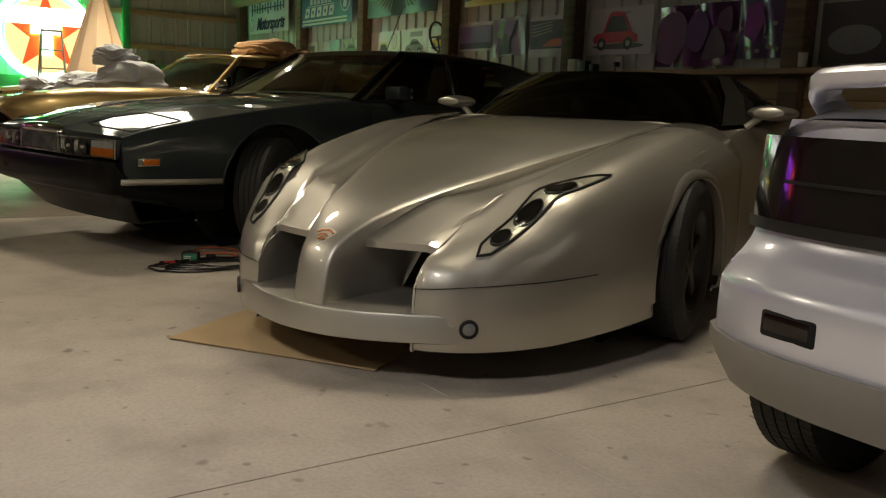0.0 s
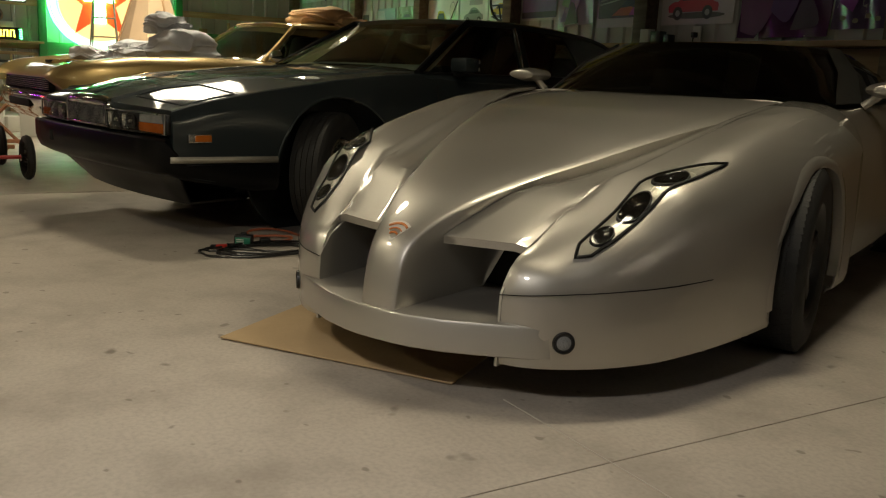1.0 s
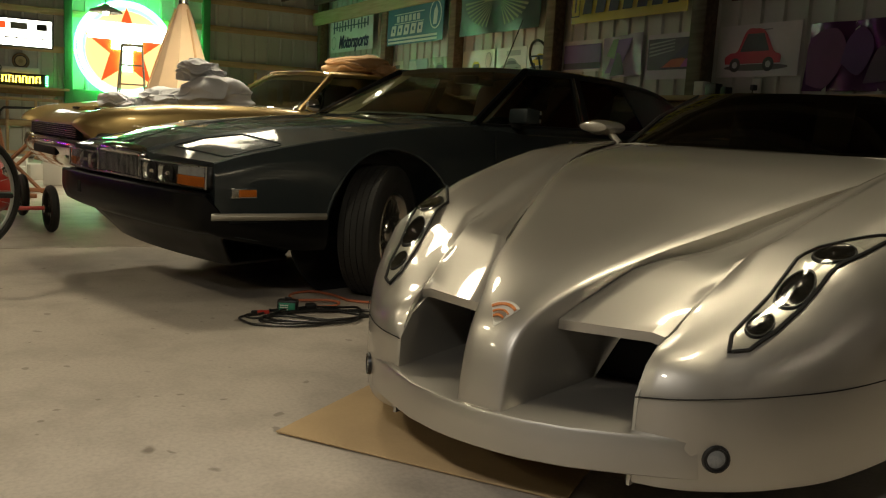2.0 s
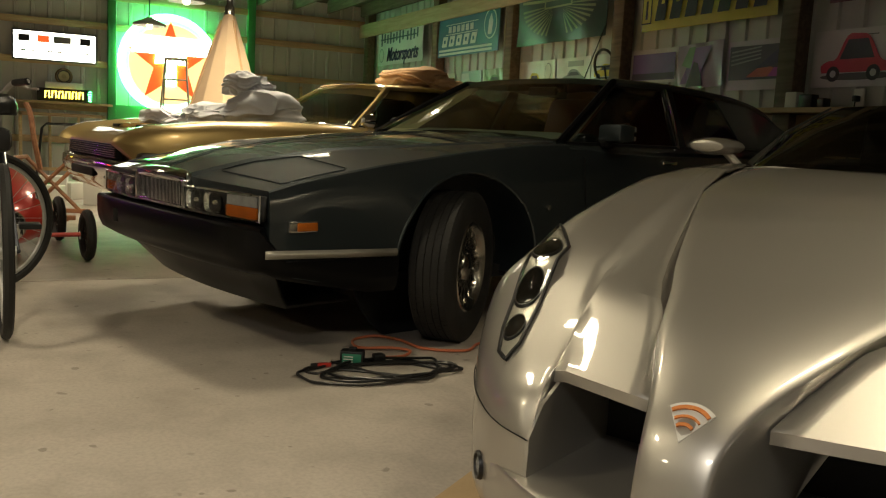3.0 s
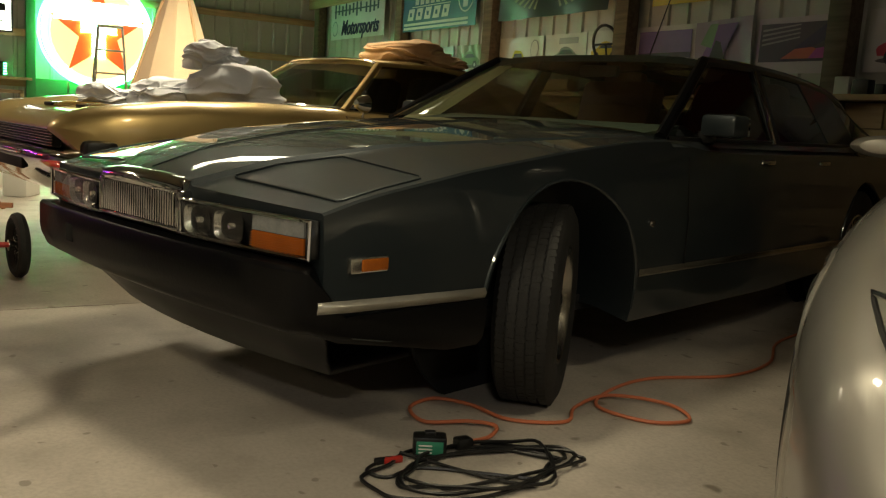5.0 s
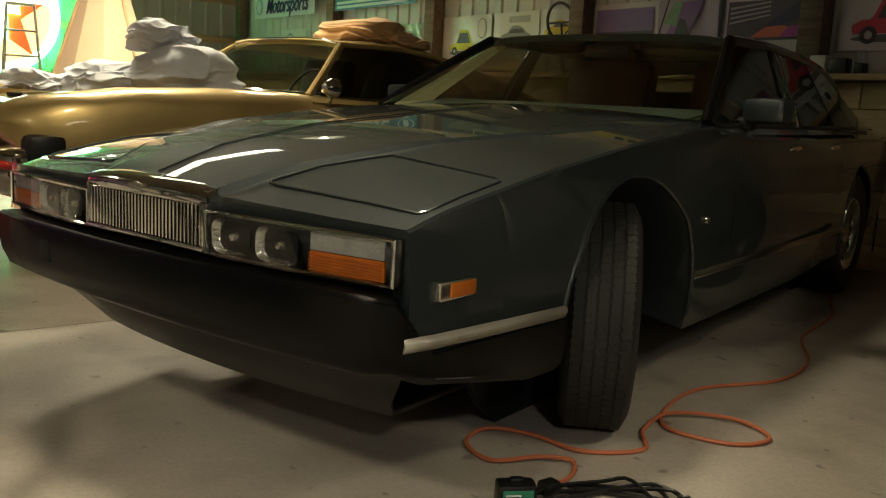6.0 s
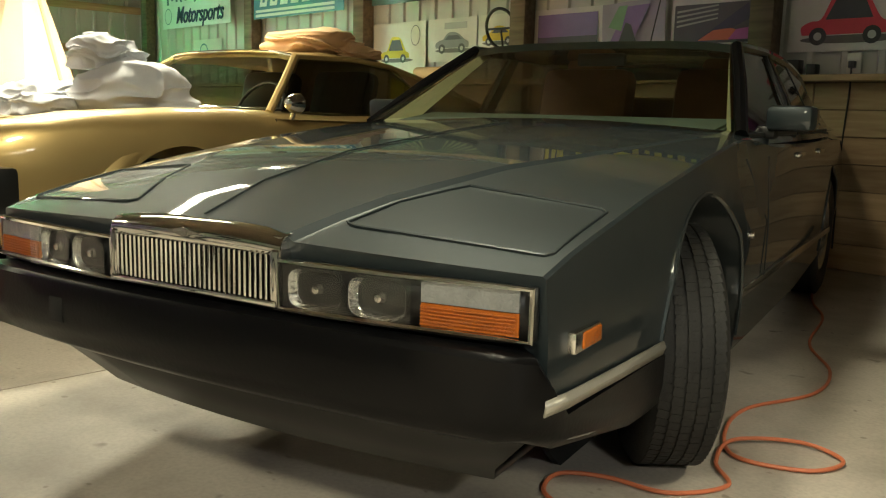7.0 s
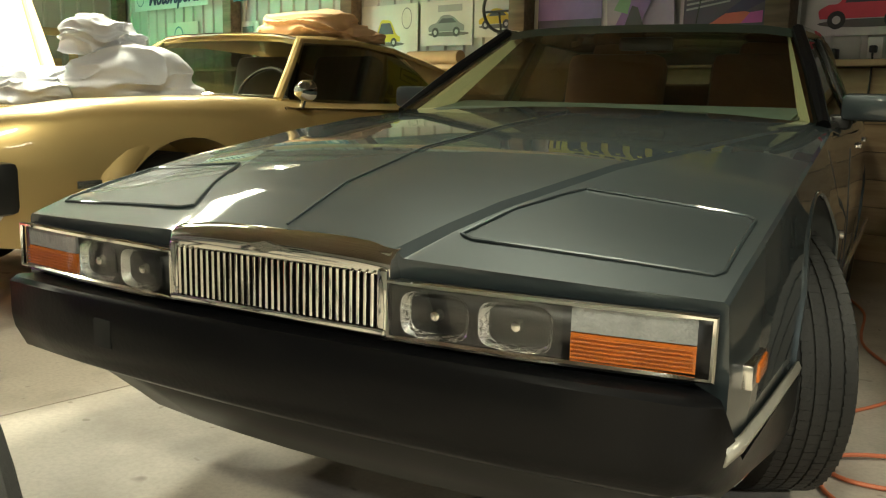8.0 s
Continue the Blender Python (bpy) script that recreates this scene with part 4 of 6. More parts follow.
# slanted headlights let into the pods
HL = [(.491, -.036), (.482, .0), (.527, .17), (.569, .331), (.708, .510), (.668, .36), (.614, .185), (.562, .05), (.527, -.012)]
for s in (1, -1):
    c = [sum(p[i] for p in HL) / len(HL) for i in (0, 1)]
    rim = []
    for i in range(len(HL)):
        a, b = HL[i], HL[(i + 1) % len(HL)]
        for k in range(5):
            u, v = a[0] + (b[0] - a[0]) * k / 5, a[1] + (b[1] - a[1]) * k / 5
            rim.append(Vector((s * u, v, shell_point(u, v) + .004)))
    h = part("headlight", tube(rim, .005, 6, True), BLACK, coupe, "slanted headlight with three round lamps")
    rows = []
    for k in (1.0, .8, .6, .4, .2, .02):
        row = []
        for r in rim:
            u, v = c[0] + (abs(r.x) - c[0]) * k, c[1] + (r.y - c[1]) * k
            row.append((s * u, v, shell_point(u, v) + .003))
        rows.append(row)
    part("housing", grid_mesh(rows, close=True), HL_PLATE, h, "silver housing plate")
    for u, v, r, rv in ((.613, .300, .036, .060), (.567, .158, .032, .048), (.528, .046, .024, .032)):
        def ring(f, lift):
            pts = [(u + .28 * rv * f * math.sin(a) + r * f * math.cos(a), v + rv * f * math.sin(a)) for a in [2 * math.pi * i / 28 for i in range(28)]]
            return [(s * x, y, shell_point(x, y) + lift) for x, y in pts]
        part("lamp_bowl", grid_mesh([ring(1.0, .0085), ring(.93, .0062), ring(.75, .0056), ring(.45, .0054), ring(.2, .0056), ring(.12, .0085), ring(.02, .009)], close=True), LAMP_DARK, h, "dark round lamp")
        part("lamp_ring", grid_mesh([ring(.98, .004), ring(1.0, .009), ring(1.08, .009), ring(1.13, .003)], close=True), BLACK, h)
    part("lens", grid_mesh([[(p[0], p[1], p[2] + (.002 if row is rows[0] else .012)) for p in row] for row in rows], close=True), LENS_GLASS, h, "clear lens")
    wheel(coupe, pose(s * .785, 1.03, .325, 0, 0, 5), .325, .22, .20, "star", s, True)
    wheel(coupe, pose(s * .80, 3.45, .325), .325, .24, .20, "star", s, True)
    mr = part("door_mirror", lathe([(0, -.09), (.045, -.075), (.07, -.02), (.075, .03), (.07, .035), (0, .035)], "y", 24, pose(s * .905, 2.05, .925) @ Matrix.Diagonal((1.6, 1.1, .52, 1))), SILVER, coupe, "silver door mirror pod")
    part("mirror_stalk", tube([(s * .79, 2.04, .85), (s * .86, 2.05, .91)], .018, 8), SILVER, mr)
    lip_rows = []
    for r, du in ((.360, -.03), (.362, .004), (.370, .009), (.395, .008), (.405, -.004)):
        lip_rows.append([(s * (side_u(1.03 + r * math.cos(radians(a)), .29 + r * math.sin(radians(a))) + du), 1.03 + r * math.cos(radians(a)), .29 + r * math.sin(radians(a))) for a in range(-12, 193, 6)])
    part("arch_edge", grid_mesh(lip_rows), SILVER, coupe, "flat silver arch lip", angle=50)
    part("arch_liner", lathe([(.40, s * .60), (.40, s * .62), (.05, s * .61)], "x", 32, Matrix.Translation((0, 1.03, .29))), CAVITY_SHADE, coupe)
# badge: fan-shaped, bands of orange and white
def on_spine(u, v, lift):
    return (u, v, pw(SPINE_Z, v) - .004 * (u / .06) ** 2 + lift)


bd = None
for k, (r0, r1) in enumerate(((0.0, .066), (.020, .025), (.034, .038), (.050, .057))):
    rows = []
    for r in (r0, r1):
        rows.append([on_spine(r * math.sin(a), -.238 + r * .92 * math.cos(a), .004 + .003 * (k > 0)) for a in [radians(-38 + 76 * i / 10) for i in range(11)]])
    o = part("hood_badge" if k == 0 else "badge_band", solid_bm(grid_mesh(rows), .003), PAPER if k == 0 else BADGE_ORANGE, coupe if k == 0 else bd, "fan-shaped white and orange nose badge" if k == 0 else "")
    bd = bd or o
# rear body, cabin
st = [
    (1.59, [(0, .852), (.5, shell_point(.5, 1.59) - .003), (.78, shell_point(.78, 1.59) - .003), (.872, .70), (.895, .48), (.88, .25), (.83, .18)]),
    (1.75, [(0, .80), (.5, .82), (.78, .835), (.872, .71), (.897, .48), (.885, .25), (.835, .175)]),
    (2.0, [(0, .78), (.5, .80), (.79, .845), (.875, .72), (.90, .48), (.89, .25), (.84, .17)]),
    (2.8, [(0, .78), (.5, .80), (.78, .87), (.88, .76), (.91, .50), (.90, .26), (.84, .17)]),
    (3.5, [(0, .90), (.5, .91), (.74, .90), (.85, .80), (.89, .52), (.88, .28), (.82, .20)]),
    (4.1, [(0, .88), (.4, .88), (.60, .86), (.70, .78), (.74, .55), (.72, .36), (.66, .30)]),
]
rows = [[(u, v, z) for u, z in lerp_rows(st, v, 7)] for v in (1.59, 1.67, 1.75, 1.87, 2.0, 2.3, 2.6, 2.8, 3.1, 3.3, 3.5, 3.7, 3.9, 4.1)]
bm = grid_mesh(rows, mirror=True)
open_arch(bm, 3.45, .30, .37)
rb = part("rear_clip", bm, SILVER, coupe, angle=40)
solid(rb, .012)
cab0 = [(0, 1.50, .864), (.35, 1.57, .862), (.60, 1.78, .856), (.785, 2.12, .862), (.82, 2.6, .88), (.74, 3.3, .91), (.45, 3.7, .90), (0, 3.85, .89)]
cab1 = [(0, 1.80, 1.0), (.32, 1.86, 1.0), (.55, 2.03, 1.0), (.70, 2.32, .99), (.74, 2.7, .99), (.66, 3.2, .99), (.40, 3.5, .97), (0, 3.6, .96)]
cab2 = [(0, 2.14, 1.118), (.28, 2.18, 1.117), (.46, 2.28, 1.112), (.57, 2.46, 1.10), (.58, 2.7, 1.095), (.52, 3.0, 1.085), (.32, 3.25, 1.065), (0, 3.35, 1.055)]
part("canopy", grid_mesh([cab0, cab1, cab2], mirror=True), SMOKE_GLASS, coupe, "dark tinted wraparound glass")
for s in (1, -1):
    pl = [[(.69, 1.96, .853), (.73, 2.03, .858), (.765, 2.10, .860)], [(.638, 2.18, .998), (.665, 2.24, .998), (.692, 2.31, .993)], [(.535, 2.39, 1.110), (.556, 2.44, 1.108), (.575, 2.48, 1.103)]]
    part("windscreen_pillar", solid_bm(grid_mesh([[(s * u * 1.014, v - .006, z + .006) for u, v, z in row] for row in pl]), .008), SHADED_SILVER, coupe, "silver windscreen pillar with shade put into its colour")
part("roof_panel", grid_mesh([cab2, [(0, 2.7, 1.14)] * 8], mirror=True), BLACK, coupe)
# solid near-black block paints the cabin's shade behind the glass
part("cockpit", boxed((0, 2.6, .72), (1.25, 1.5, .3), .05), CAVITY_SHADE, coupe, "near-black block standing in for the shaded cockpit")
for u in (-.3, .3):
    part("seat_back", boxed((0, 0, 0), (.42, .14, .45), .05, pose(u, 2.85, .92, -18)), BLACK, coupe)


# -- gold coupe with covers on its hood --
GOLDM = pose(-7.36, 2.48, 0, 0, 0, 10.0)
goldie = thing("gold_coupe", GOLDM, "gold metallic coupe with chrome front and flared front wings", "car", "parked cars")
st = [
    (-.06, [(0, .735), (.40, .735), (.62, .738), (.80, .750), (.90, .740), (.94, .68), (.94, .56), (.90, .40)]),
    (-.04, [(0, .768), (.40, .768), (.62, .770), (.80, .790), (.91, .775), (.955, .69), (.955, .56), (.91, .39)]),
    (0.00, [(0, .798), (.40, .798), (.62, .800), (.80, .825), (.92, .805), (.97, .70), (.97, .56), (.93, .38)]),
    (0.06, [(0, .822), (.40, .822), (.62, .825), (.80, .852), (.93, .830), (.98, .71), (.98, .56), (.94, .37)]),
    (0.12, [(0, .840), (.40, .842), (.60, .845), (.80, .872), (.94, .850), (.99, .72), (.99, .56), (.95, .36)]),
    (0.50, [(0, .885), (.42, .880), (.60, .885), (.80, .925), (.94, .895), (1.0, .76), (1.0, .54), (.96, .32)]),
    (1.00, [(0, .915), (.45, .905), (.62, .910), (.80, .950), (.94, .910), (1.01, .78), (1.0, .52), (.96, .28)]),
    (1.45, [(0, .935), (.48, .930), (.64, .930), (.80, .948), (.93, .905), (.99, .76), (.98, .50), (.95, .26)]),
    (2.40, [(0, .945), (.50, .940), (.66, .940), (.78, .930), (.90, .885), (.96, .74), (.96, .48), (.93, .25)]),
    (3.60, [(0, .960), (.50, .955), (.66, .950), (.78, .930), (.90, .885), (.97, .74), (.97, .50), (.93, .28)]),
    (4.60, [(0, .900), (.50, .895), (.64, .890), (.76, .865), (.84, .82), (.88, .70), (.88, .56), (.84, .40)]),
]
vs = [-.06, -.05, -.04, -.02, 0, .03, .06, .12, .22, .36, .5, .65, .8, .95, 1.1, 1.25, 1.45, 1.8, 2.1, 2.4, 2.8, 3.2, 3.6, 4.0, 4.3, 4.6]
rows = []
for v in vs:
    sec = lerp_rows(st, v, 8)
    fine_sec = [(p[0], p[1]) for p in catmull([(u, z, 0) for u, z in sec], 3)]
    rows.append([(u, v + (.17 * (u / .97) ** 8 - .09 * math.exp(-((u - .76) / .15) ** 2)) * max(0, 1 - v), z) for u, z in fine_sec])
full = [r + [(r[-1][0] * .8, r[-1][1], r[-1][2]), (0, r[-1][1], r[-1][2])] for r in rows]
bm = grid_mesh(full, mirror=True)
bmesh.ops.holes_fill(bm, edges=[e for e in bm.edges if e.is_boundary], sides=0)
bmesh.ops.recalc_face_normals(bm, faces=bm.faces)
gb = part("body", bm, GOLD, goldie, angle=45)
bpy.context.view_layer.update()
cuts = []
for s in (1, -1):
    for v, r in ((.93, .41), (3.8, .38)):
        cuts.append(cyl_x(*sorted((s * .6, s * 1.3)), v, .36, r))
cuts.append(boxed((0, 2.6, 1.0), (1.5, 1.7, .8)))
cut(gb, cuts)
gb.data.shade_smooth()
gb.data.set_sharp_from_angle(angle=radians(45))
for s in (1, -1):
    for v in (.93, 3.8):
        wheel(goldie, pose(s * .82, v, .35), .35, .19, .19, "star", s)
    # flared arch, a broad raised lip round the wheel
    rows = []
    for dr, du in ((0.0, -.03), (.002, .010), (.010, .026), (.03, .034), (.06, .030), (.09, .020), (.13, .006), (.17, -.006), (.21, -.025)):
        rows.append([(s * (.992 + du - .05 * max(0, math.sin(radians(a))) ** 6), 0.93 + (.41 + dr) * math.cos(radians(a)), .36 + (.41 + dr * (1 - .45 * max(0, math.sin(radians(a))) ** 4)) * math.sin(radians(a))) for a in range(-5, 186, 8)])
    part("wing_flare", grid_mesh(rows), GOLD, goldie, "broad flared arch lip", angle=60)
    part("door_seam", tube([(s * .985, 1.62, .45), (s * .99, 1.60, .70), (s * .93, 1.58, .90)], .004, 5), CAVITY_SHADE, goldie)
    mirr = part("door_mirror", lathe([(0, -.07), (.03, -.06), (.052, -.02), (.055, .02), (.045, .03), (0, .03)], "y", 20, pose(s * 1.0, 1.66, .985, 0, 0, 0)), CHROME, goldie, "chrome bullet mirror")
    part("mirror_foot", tube([(s * .95, 1.68, .90), (s * .97, 1.68, .95), (s * 1.0, 1.67, .97)], .014, 8), CHROME, mirr)
    part("side_script", boxed((s * 1.005, .42, .60), (.006, .11, .03), .002), WORN_CHROME, goldie, "chrome script bars")
    part("end_cap", boxed((s * .915, .075, .60), (.13, .17, .20), .03), BLACK, goldie, "black bumper end pocket")
    part("turn_lamp", lathe([(0, -.02), (.035, -.015), (.05, 0), (.05, .03)], "y", 20, pose(s * .93, -.045, .565)), RED_LENS if s < 0 else REFLECTOR, goldie, "round lamp in the bumper")
# chrome bumper with opening, grille of fine bars
bum = [(-.96, .14), (-.95, .02), (-.90, -.06), (-.70, -.10), (-.4, -.12), (0, -.125), (.4, -.12), (.70, -.10), (.90, -.06), (.95, .02), (.96, .14)]
rows = [[(u * k, v + d, z) for u, v in bum] for k, d, z in ((.96, .10, .642), (1.0, .01, .632), (1.01, -.01, .61), (1.01, -.012, .57), (1.0, .0, .53), (.985, .03, .47), (.96, .09, .41), (.93, .17, .38))]
gbm = part("front_bumper", grid_mesh(rows), CHROME, goldie, "deep curved chrome bumper", angle=50)
part("bumper_slot", boxed((0, -.125, .535), (.62, .03, .065), .015), CAVITY_SHADE, gbm, "near-black block standing in for a shaded bumper opening")
part("bumper_bar", boxed((0, -.145, .60), (.60, .03, .03), .012), CHROME, gbm)
gr = part("grille", boxed((0, -.05, .69), (1.28, .05, .095), .01), CAVITY_SHADE, goldie, "low grille of thin bars")
for i in range(6):
    part("grille_bar", boxed((0, -.075, .652 + i * .015), (1.27, .012, .004), .001), WORN_CHROME, gr)
for u in (-.30, .30):
    part("hood_scoop", prism([(.18, .842), (.20, .875), (.30, .885), (.55, .888), (.55, .86), (.2, .842)], u - .10, u + .10, "x", .012), GOLD, goldie, "raised hood scoop")
    part("scoop_mouth", boxed((u, .19, .862), (.16, .02, .02), .004), CAVITY_SHADE, goldie)
# cabin
gbase = [(0, 1.36, .95), (.45, 1.40, .948), (.70, 1.49, .94), (.84, 1.60, .93)]
gtop = [(0, 1.98, 1.295), (.30, 1.99, 1.292), (.48, 2.02, 1.283), (.575, 2.05, 1.265)]
part("windscreen", grid_mesh(between(gbase, gtop, 5), mirror=True), CAR_GLASS, goldie, "clear curved windscreen")
groof = [gtop, [(0, 2.4, 1.33), (.31, 2.4, 1.325), (.50, 2.4, 1.31), (.60, 2.4, 1.28)], [(0, 2.9, 1.32), (.31, 2.9, 1.315), (.50, 2.9, 1.295), (.60, 2.9, 1.26)], [(0, 3.5, 1.21), (.32, 3.5, 1.205), (.52, 3.5, 1.18), (.62, 3.5, 1.14)], [(0, 4.3, .98), (.34, 4.3, .975), (.56, 4.3, .955), (.68, 4.3, .92)]]
skin(groof, .03, GOLD, "roof", "gold roof falling into a fastback", True, goldie)
part("screen_chrome", tube([(s_ * p[0], p[1] - .008, p[2] + .006) for s_, ps in ((-1, gtop[::-1]), (1, gtop)) for p in ps], .009, 6), CHROME, goldie, "bright screen frame")
part("cowl_chrome", tube([(s_ * p[0], p[1] - .01, p[2] + .008) for s_, ps in ((-1, gbase[::-1]), (1, gbase)) for p in ps], .011, 6), CHROME, goldie)
for s in (1, -1):
    part("windscreen_pillar", tube([(s * .845, 1.61, .93), (s * .715, 1.84, 1.10), (s * .580, 2.06, 1.262)], .024, 8), GOLD, goldie)
    part("side_window", grid_mesh([[(s * .855, 1.68, .92), (s * .86, 2.65, .925), (s * .82, 3.25, .93)], [(s * .60, 2.08, 1.25), (s * .615, 2.6, 1.262), (s * .60, 2.9, 1.24)]]), SMOKE_GLASS, goldie)
    part("roof_rail", tube([(s * .585, 2.06, 1.262), (s * .615, 2.5, 1.275), (s * .61, 2.9, 1.25), (s * .63, 3.5, 1.13), (s * .70, 4.2, .94)], .018, 8), GOLD, goldie)
    part("sail_panel", grid_mesh([[(s * .80, 3.25, .93), (s * .80, 4.3, .92)], [(s * .61, 2.95, 1.24), (s * .68, 4.25, .93)]]), GOLD, goldie)
    part("door_top", grid_mesh([[(s * .84, 1.6, .925), (s * .86, 2.65, .925), (s * .82, 3.3, .93)], [(s * .94, 1.6, .90), (s * .92, 2.65, .885), (s * .92, 3.3, .89)]]), GOLD, goldie)
part("wiper", tube([(-.5, 1.46, .955), (-.1, 1.5, .985), (.1, 1.52, 1.0)], .008, 6), CHROME, goldie)
part("dashboard", boxed((0, 1.78, .90), (1.3, .3, .12), .03), BLACK, goldie)
for u in (-.36, .36):
    part("seat_back", boxed((0, 0, 0), (.5, .16, .6), .06, pose(u, 2.7, .92, -14)), BLACK, goldie)
part("cabin_floor", boxed((0, 2.7, .62), (1.3, 1.7, .04)), CAVITY_SHADE, goldie)
part("steering_wheel", tube([(.36 + .19 * math.cos(a), 1.98 + .08 * math.sin(a), .96 + .15 * math.sin(a)) for a in [2 * math.pi * i / 24 for i in range(24)]], .011, 6, True), BLACK, goldie)


def crumple(cx, cy, cz, sx, sy, sz, seed, turns=1.0, amp=.35):
    """A heap of folded cloth: a squared mass with long creases and pinched ridges."""
    bm = bmesh.new()
    bmesh.ops.create_icosphere(bm, subdivisions=6, radius=1)
    off = Vector((seed * 7.3, seed * 3.1, seed * 1.7))
    for v in bm.verts:
        p = v.co.copy()
        sq = 1 / (abs(p.x) ** 3 + abs(p.y) ** 3 + abs(p.z) ** 3) ** (1 / 3)
        f = noise.noise(p * .8 * turns + off) * amp
        warp = p + Vector((noise.noise(p * 1.5 + off), noise.noise(p * 1.5 - off), noise.noise(p * 1.5 + off * 2))) * .35
        r = 1 - abs(noise.noise(Vector((warp.x * .8, warp.y * .9, warp.z * 1.5)) * turns + off * 2))
        g = 1 - abs(noise.noise(Vector((warp.x * 1.5, warp.y * 1.0, warp.z * 2.6)) * turns + off * 3))
        q = p * (.80 * (.45 + .55 * sq) + f + (r ** 4 * .17 + g ** 6 * .06 - .05) * min(1.0, amp / .3))
        zz = max(q.z, -.35) + .35
        v.co = (q.x * sx, q.y * sy, zz * sz / 1.35)
    bmesh.ops.translate(bm, vec=(cx, cy, cz), verts=bm.verts)
    return bm


def cloth(name, m, heaps, material, label):
    t = thing(name, m, label, "cloth")
    for i, h in enumerate(heaps):
        part("fold" if i else "cloth_mass", crumple(*h), material, t, angle=80)
    return t


# the folded stack, its loose top fold, and the trailing end
COVER_HEAPS = [(.40, 1.06, .90, .38, .34, .30, 1, 1.0, .22), (.30, 1.00, 1.13, .22, .20, .20, 4, 1.2, .3), (.02, .80, .885, .32, .24, .20, 2, 1.3, .4), (-.34, .62, .87, .34, .22, .15, 3, 1.4, .45)]
cloth("car_cover", GOLDM @ pose(0, 0, .0), COVER_HEAPS, CLOTH_GREY, "crumpled silver grey car cover lying on a hood")
cloth("tan_cover", GOLDM @ pose(0, 0, 0), [(.22, 2.62, 1.315, .34, .32, .17, 6, 1.0, .35), (.40, 2.80, 1.30, .18, .24, .11, 7)], CLOTH_TAN, "rumpled tan cloth lying on a car roof")

# -- pale silver hatchback, tail towards the open floor --
HATCH = pose(.50, 3.34, 0, 0, 0, 4.0)
hatch = thing("pale_silver_coupe", HATCH, "pale silver coupe with hoop spoiler and dark tail lights", "car", "parked cars")
st = [
    (0.00, [(0, .905), (.55, .905), (.68, .89), (.735, .84), (.775, .67), (.80, .60), (.82, .53), (.82, .43), (.78, .415)]),
    (0.10, [(0, .925), (.55, .925), (.70, .91), (.765, .84), (.81, .67), (.84, .60), (.86, .53), (.86, .42), (.82, .405)]),
    (0.45, [(0, .93), (.56, .93), (.72, .915), (.80, .84), (.855, .67), (.885, .60), (.90, .53), (.90, .39), (.87, .36)]),
    (1.40, [(0, .90), (.56, .90), (.74, .88), (.82, .80), (.85, .66), (.86, .60), (.87, .53), (.87, .33), (.85, .22)]),
    (3.60, [(0, .72), (.56, .72), (.70, .70), (.78, .66), (.80, .60), (.80, .55), (.80, .48), (.80, .35), (.78, .26)]),
]
rows = []
for v in (0, .03, .1, .2, .32, .45, .7, 1.0, 1.4, 2.0, 2.8, 3.3, 3.6):
    sec = [(p[0], p[1]) for p in catmull([(u, z, 0) for u, z in lerp_rows(st, v, 9)], 3)]
    rows.append([(u, v + .16 * (u / .86) ** 6 * max(0, 1 - v / .5) - .09 * max(0, min(1, (.650 - z) / .08)) * max(0, 1 - v / .35), z) for u, z in sec])
full = [r + [(0, r[-1][1], r[-1][2])] for r in rows]
bm = grid_mesh(full, mirror=True)
bmesh.ops.holes_fill(bm, edges=[e for e in bm.edges if e.is_boundary], sides=0)
bmesh.ops.recalc_face_normals(bm, faces=bm.faces)
hb = part("body", bm, WHITE_SILVER, hatch, angle=50)
bpy.context.view_layer.update()
cut(hb, [cyl_x(*sorted((s * .6, s * 1.2)), v, .30, .36) for s in (1, -1) for v in (.62, 3.0)])
shell = bmesh.new()
shell.from_mesh(hb.data)
bmesh.ops.delete(shell, geom=[f for f in shell.faces if len(f.verts) > 8 and f.calc_center_median().y < .3], context="FACES_ONLY")
shell.to_mesh(hb.data)
shell.free()
hb.data.shade_smooth()
hb.data.set_sharp_from_angle(angle=radians(40))


def rear_v(u):
    return .16 * (abs(u) / .86) ** 6


def rear_strip(u0, u1, z0, z1, dv, n=14, lean=0.0):
    us = [u0 + (u1 - u0) * i / n for i in range(n + 1)]
    return grid_mesh([[(u, rear_v(u) - dv + lean * (z - z0), z) for u in us] for z in (z0, (z0 + z1) / 2, z1)])


